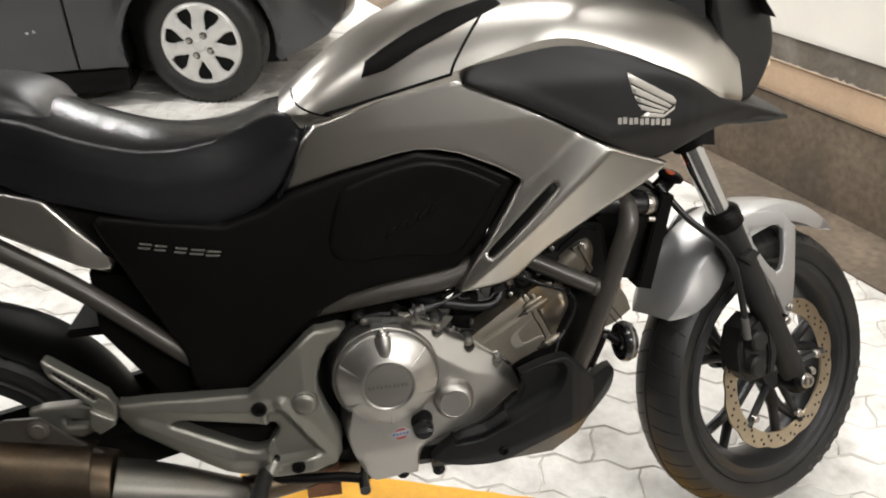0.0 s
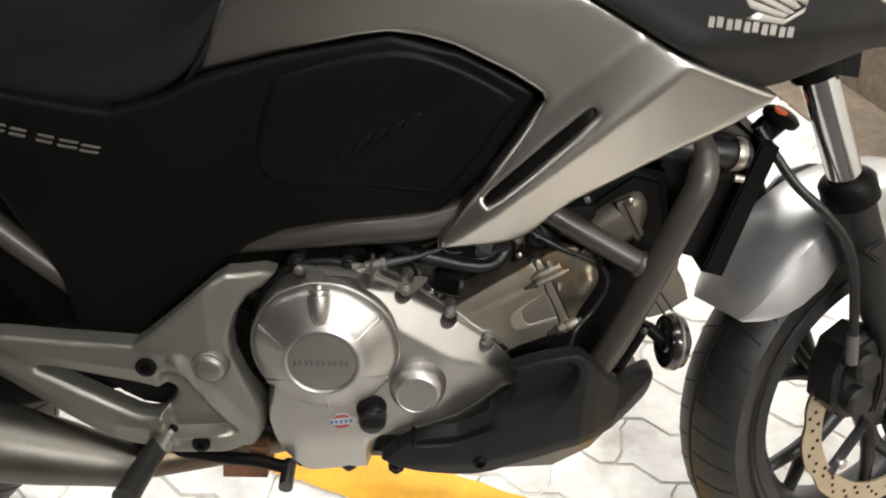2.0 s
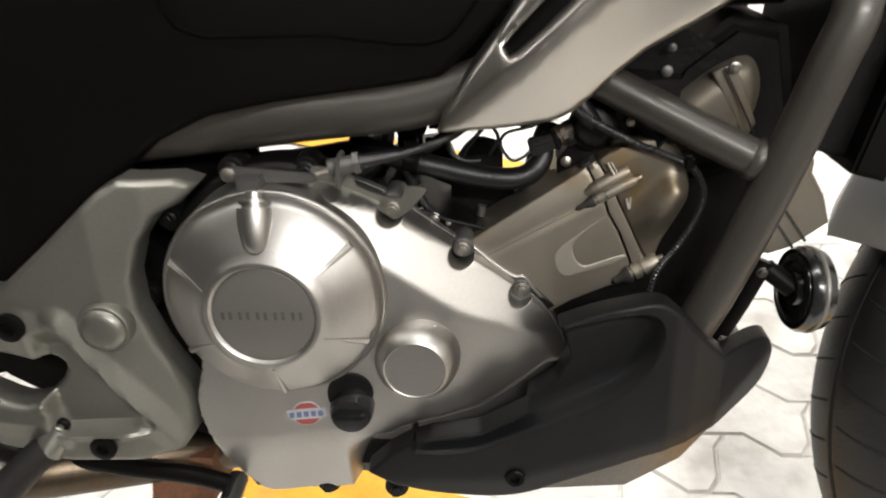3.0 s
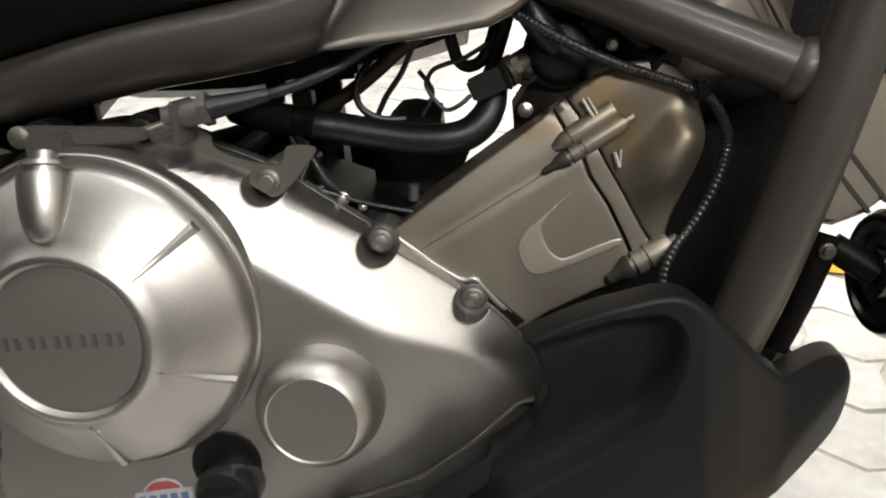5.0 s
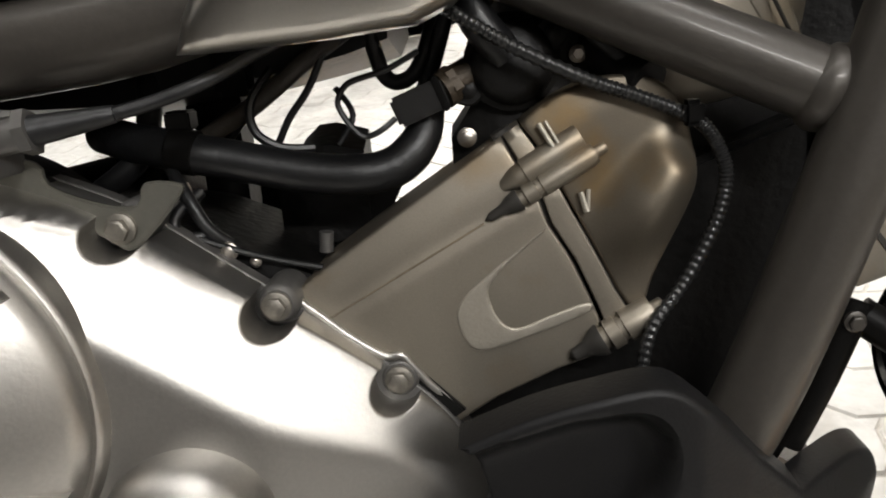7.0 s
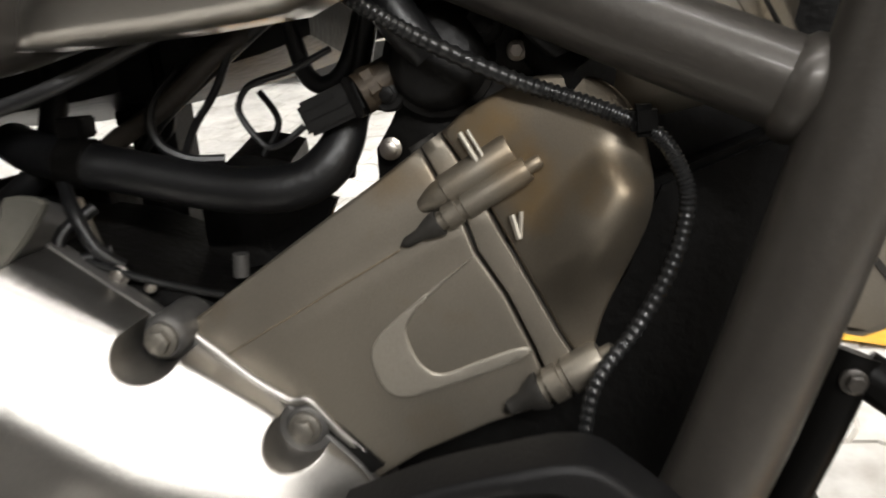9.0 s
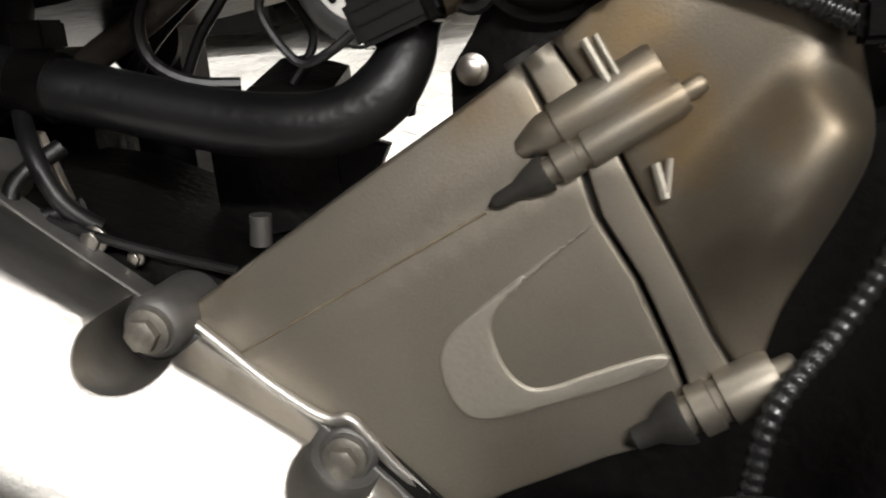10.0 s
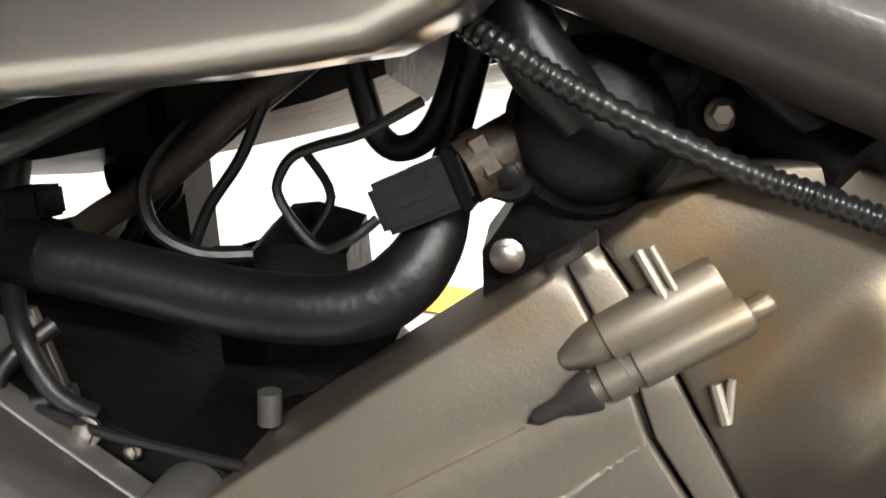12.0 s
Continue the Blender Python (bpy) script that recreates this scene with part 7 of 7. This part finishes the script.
        w.matrix_local = Matrix.Translation((cx, cy, 0.29)) @ Matrix.Rotation(radians(turn), 4, "Z")
        tyre = part("tyre", ring_profile((0, 0.09, 0), [(0.290, 0.05), (0.290, -0.05), (0.284, -0.072), (0.270, -0.084), (0.240, -0.090), (0.205, -0.082), (0.195, -0.074), (0.195, 0.085), (0.24, 0.09), (0.28, 0.075)], 64), M_RUBBER, w, "black car tyre")
        for y in (-0.045, -0.018, 0.012):
            part("tread_groove", ring_profile((0, 0.09, 0), [(0.286, y - 0.004), (0.2908, y - 0.003), (0.2908, y + 0.003), (0.286, y + 0.004)], 48), M_GROOVE, tyre)
        blocks = []
        for k in range(60):
            a = 2 * math.pi * k / 60
            for y in (-0.066, -0.030):
                blocks.append(tube([(0.2895 * math.cos(a), 0.09 + y - 0.012, 0.2895 * math.sin(a)), (0.2905 * math.cos(a + 0.03), 0.09 + y + 0.012, 0.2905 * math.sin(a + 0.03))], 0.0022, 4, 1))
        part("tread_block_gap", merge(*blocks), M_GROOVE, tyre, kind="stuff")
        # flat black disc puts the dark behind the hubcap openings into colour
        part("backing_disc", lathe([(0, 0), (0.19, 0), (0.19, 0.02), (0, 0.02)], (0, 0.055, 0), (0, -1, 0), 32), M_GROOVE, w, "flat black disc for the dark behind the hubcap")
        cap = part("hubcap", ring_profile((0, 0, 0), [(0.196, 0.022), (0.192, 0.010), (0.184, 0.004), (0.172, 0.008), (0.170, 0.016), (0.188, 0.024)], 64), M_HUBCAP, w, "scuffed silver plastic hubcap")
        for k in range(7):
            a = radians(36 + 360 * k / 7)
            ca, sa = math.cos(a), math.sin(a)
            sp = []
            for r, hw, y in ((0.035, 0.016, -0.002), (0.070, 0.030, -0.004), (0.095, 0.032, -0.002), (0.125, 0.030, 0.002), (0.150, 0.036, 0.006), (0.166, 0.052, 0.009), (0.184, 0.076, 0.010)):
                sp.append((r, [(0, y - 0.006), (-hw * 0.6, y - 0.004), (-hw * 0.9, y), (-hw, y + 0.008), (0, y + 0.012)]))
            bm = loft(smooth_sections(sp, 4))
            for v in bm.verts:
                r, t, y = v.co
                r = min(r, math.sqrt(max(0.0, 0.187 ** 2 - t * t)))
                v.co = (ca * r - sa * t, y, sa * r + ca * t)
            part("hubcap_spoke", bm, M_HUBCAP, cap)
        part("hubcap_centre", lathe([(0.080, -0.006), (0.078, 0.004), (0.068, 0.008), (0.030, 0.0085), (0.028, 0.012), (0.022, 0.015), (0, 0.016)], (0, 0, 0), (0, -1, 0), 32), M_HUBCAP, cap)
        for k in range(4):
            a = radians(63 + 90 * k)
            # raised black disc paints the shade of the recess round each nut
            part("nut_disc", lathe([(0.0175, 0.0), (0.0170, 0.0095), (0, 0.0095)], (0.053 * math.cos(a), 0, 0.053 * math.sin(a)), (0, -1, 0), 20), M_GROOVE, cap, "raised black disc painting the nut's recess")
            part("wheel_nut", lathe([(0.0125, 0), (0.0125, 0.010), (0.010, 0.016), (0, 0.018)], (0.053 * math.cos(a), -0.004, 0.053 * math.sin(a)), (0, -1, 0), 6), M_STEEL, cap, "steel wheel nut")
        return w

    wheel(0, 0.02, -14, True)
    wheel(-2.45, 0.02, 0, False)


build_car()

# ---- interlocking pavers with sinuous joints ----
PL, PW, GAP = 0.225, 0.1125, 0.0016
PAVE = Matrix.Rotation(radians(-20.5), 4, "Z")


def paver_bmesh(bm, at, jitter=0.0, tilt=(0, 0)):
    """One wavy-edged paver, top at z = 0, with a small chamfer."""
    loop = []
    k = 8
    wave = 0.011

    for i in range(k):
        s = i / k
        loop.append((-PL / 2 + PL * s, -PW / 2 + wave * math.sin(4 * math.pi * s) + GAP))
    for i in range(4):
        s = i / 4
        loop.append((PL / 2 - GAP + 0.006 * math.sin(2 * math.pi * s), -PW / 2 + PW * s + (GAP if i == 0 else 0)))
    for i in range(k):
        s = 1 - i / k
        loop.append((-PL / 2 + PL * s, PW / 2 + wave * math.sin(4 * math.pi * s) - GAP))
    for i in range(4):
        s = 1 - i / 4
        loop.append((-PL / 2 + GAP + 0.006 * math.sin(2 * math.pi * s), -PW / 2 + PW * s - (GAP if i == 0 else 0)))
    top, rim, low = [], [], []
    for x, y in loop:
        sx, sy = x * 0.978, y * 0.955
        for row, q in ((top, (sx, sy, tilt[0] * x + tilt[1] * y + jitter)), (rim, (x, y, -0.004)), (low, (x, y, -0.03))):
            row.append(bm.verts.new(at @ Vector(q)))
    bm.faces.new(top)
    n = len(loop)
    for a, b in ((top, rim), (rim, low)):
        for i in range(n):
            bm.faces.new((a[i], b[i], b[(i + 1) % n], a[(i + 1) % n]))


def lay_pavers():
    bm = bmesh.new()
    paver_bmesh(bm, Matrix.Identity(4))
    bmesh.ops.recalc_face_normals(bm, faces=bm.faces[:])
    me = bpy.data.meshes.new("paver")
    bm.to_mesh(me)
    bm.free()
    me.materials.append(M_PAVER)
    cells = []
    for j in range(-50, 75):
        for i in range(-26, 26):
            p = PAVE @ Vector(((i + 0.5 * (j % 2)) * PL, j * PW, 0))
            side = (p - W0).dot(WN)
            if side > -0.06 or not (-3.6 < p.x < 3.2 and -1.15 < p.y < 6.6):
                continue
            cells.append((math.hypot(p.x - 1.15, (p.y - 0.35) * 0.9), p))
    cells.sort(key=lambda c: c[0])
    near, far = cells[:300], cells[300:]
    floor_ob = bpy.data.objects["floor"]
    rng = random.Random(4)
    for _, p in near:
        o = new("paver", me)
        o.parent = floor_ob
        o.matrix_world = Matrix.Translation((p.x, p.y, rng.uniform(-0.0022, 0.0006))) @ PAVE @ Matrix.Rotation(radians(180 * rng.randrange(2)), 4, "Z") @ Matrix.Rotation(rng.uniform(-0.010, 0.010), 4, "X") @ Matrix.Rotation(rng.uniform(-0.006, 0.006), 4, "Y")
    bm = bmesh.new()
    for _, p in far:
        at = Matrix.Translation((p.x, p.y, rng.uniform(-0.0022, 0.0006))) @ PAVE
        paver_bmesh(bm, at, 0.0, (rng.uniform(-0.008, 0.008), rng.uniform(-0.012, 0.012)))
    part("far_pavers", bm, M_PAVER, floor_ob, "whitewashed concrete pavers", False, kind="stuff")


lay_pavers()
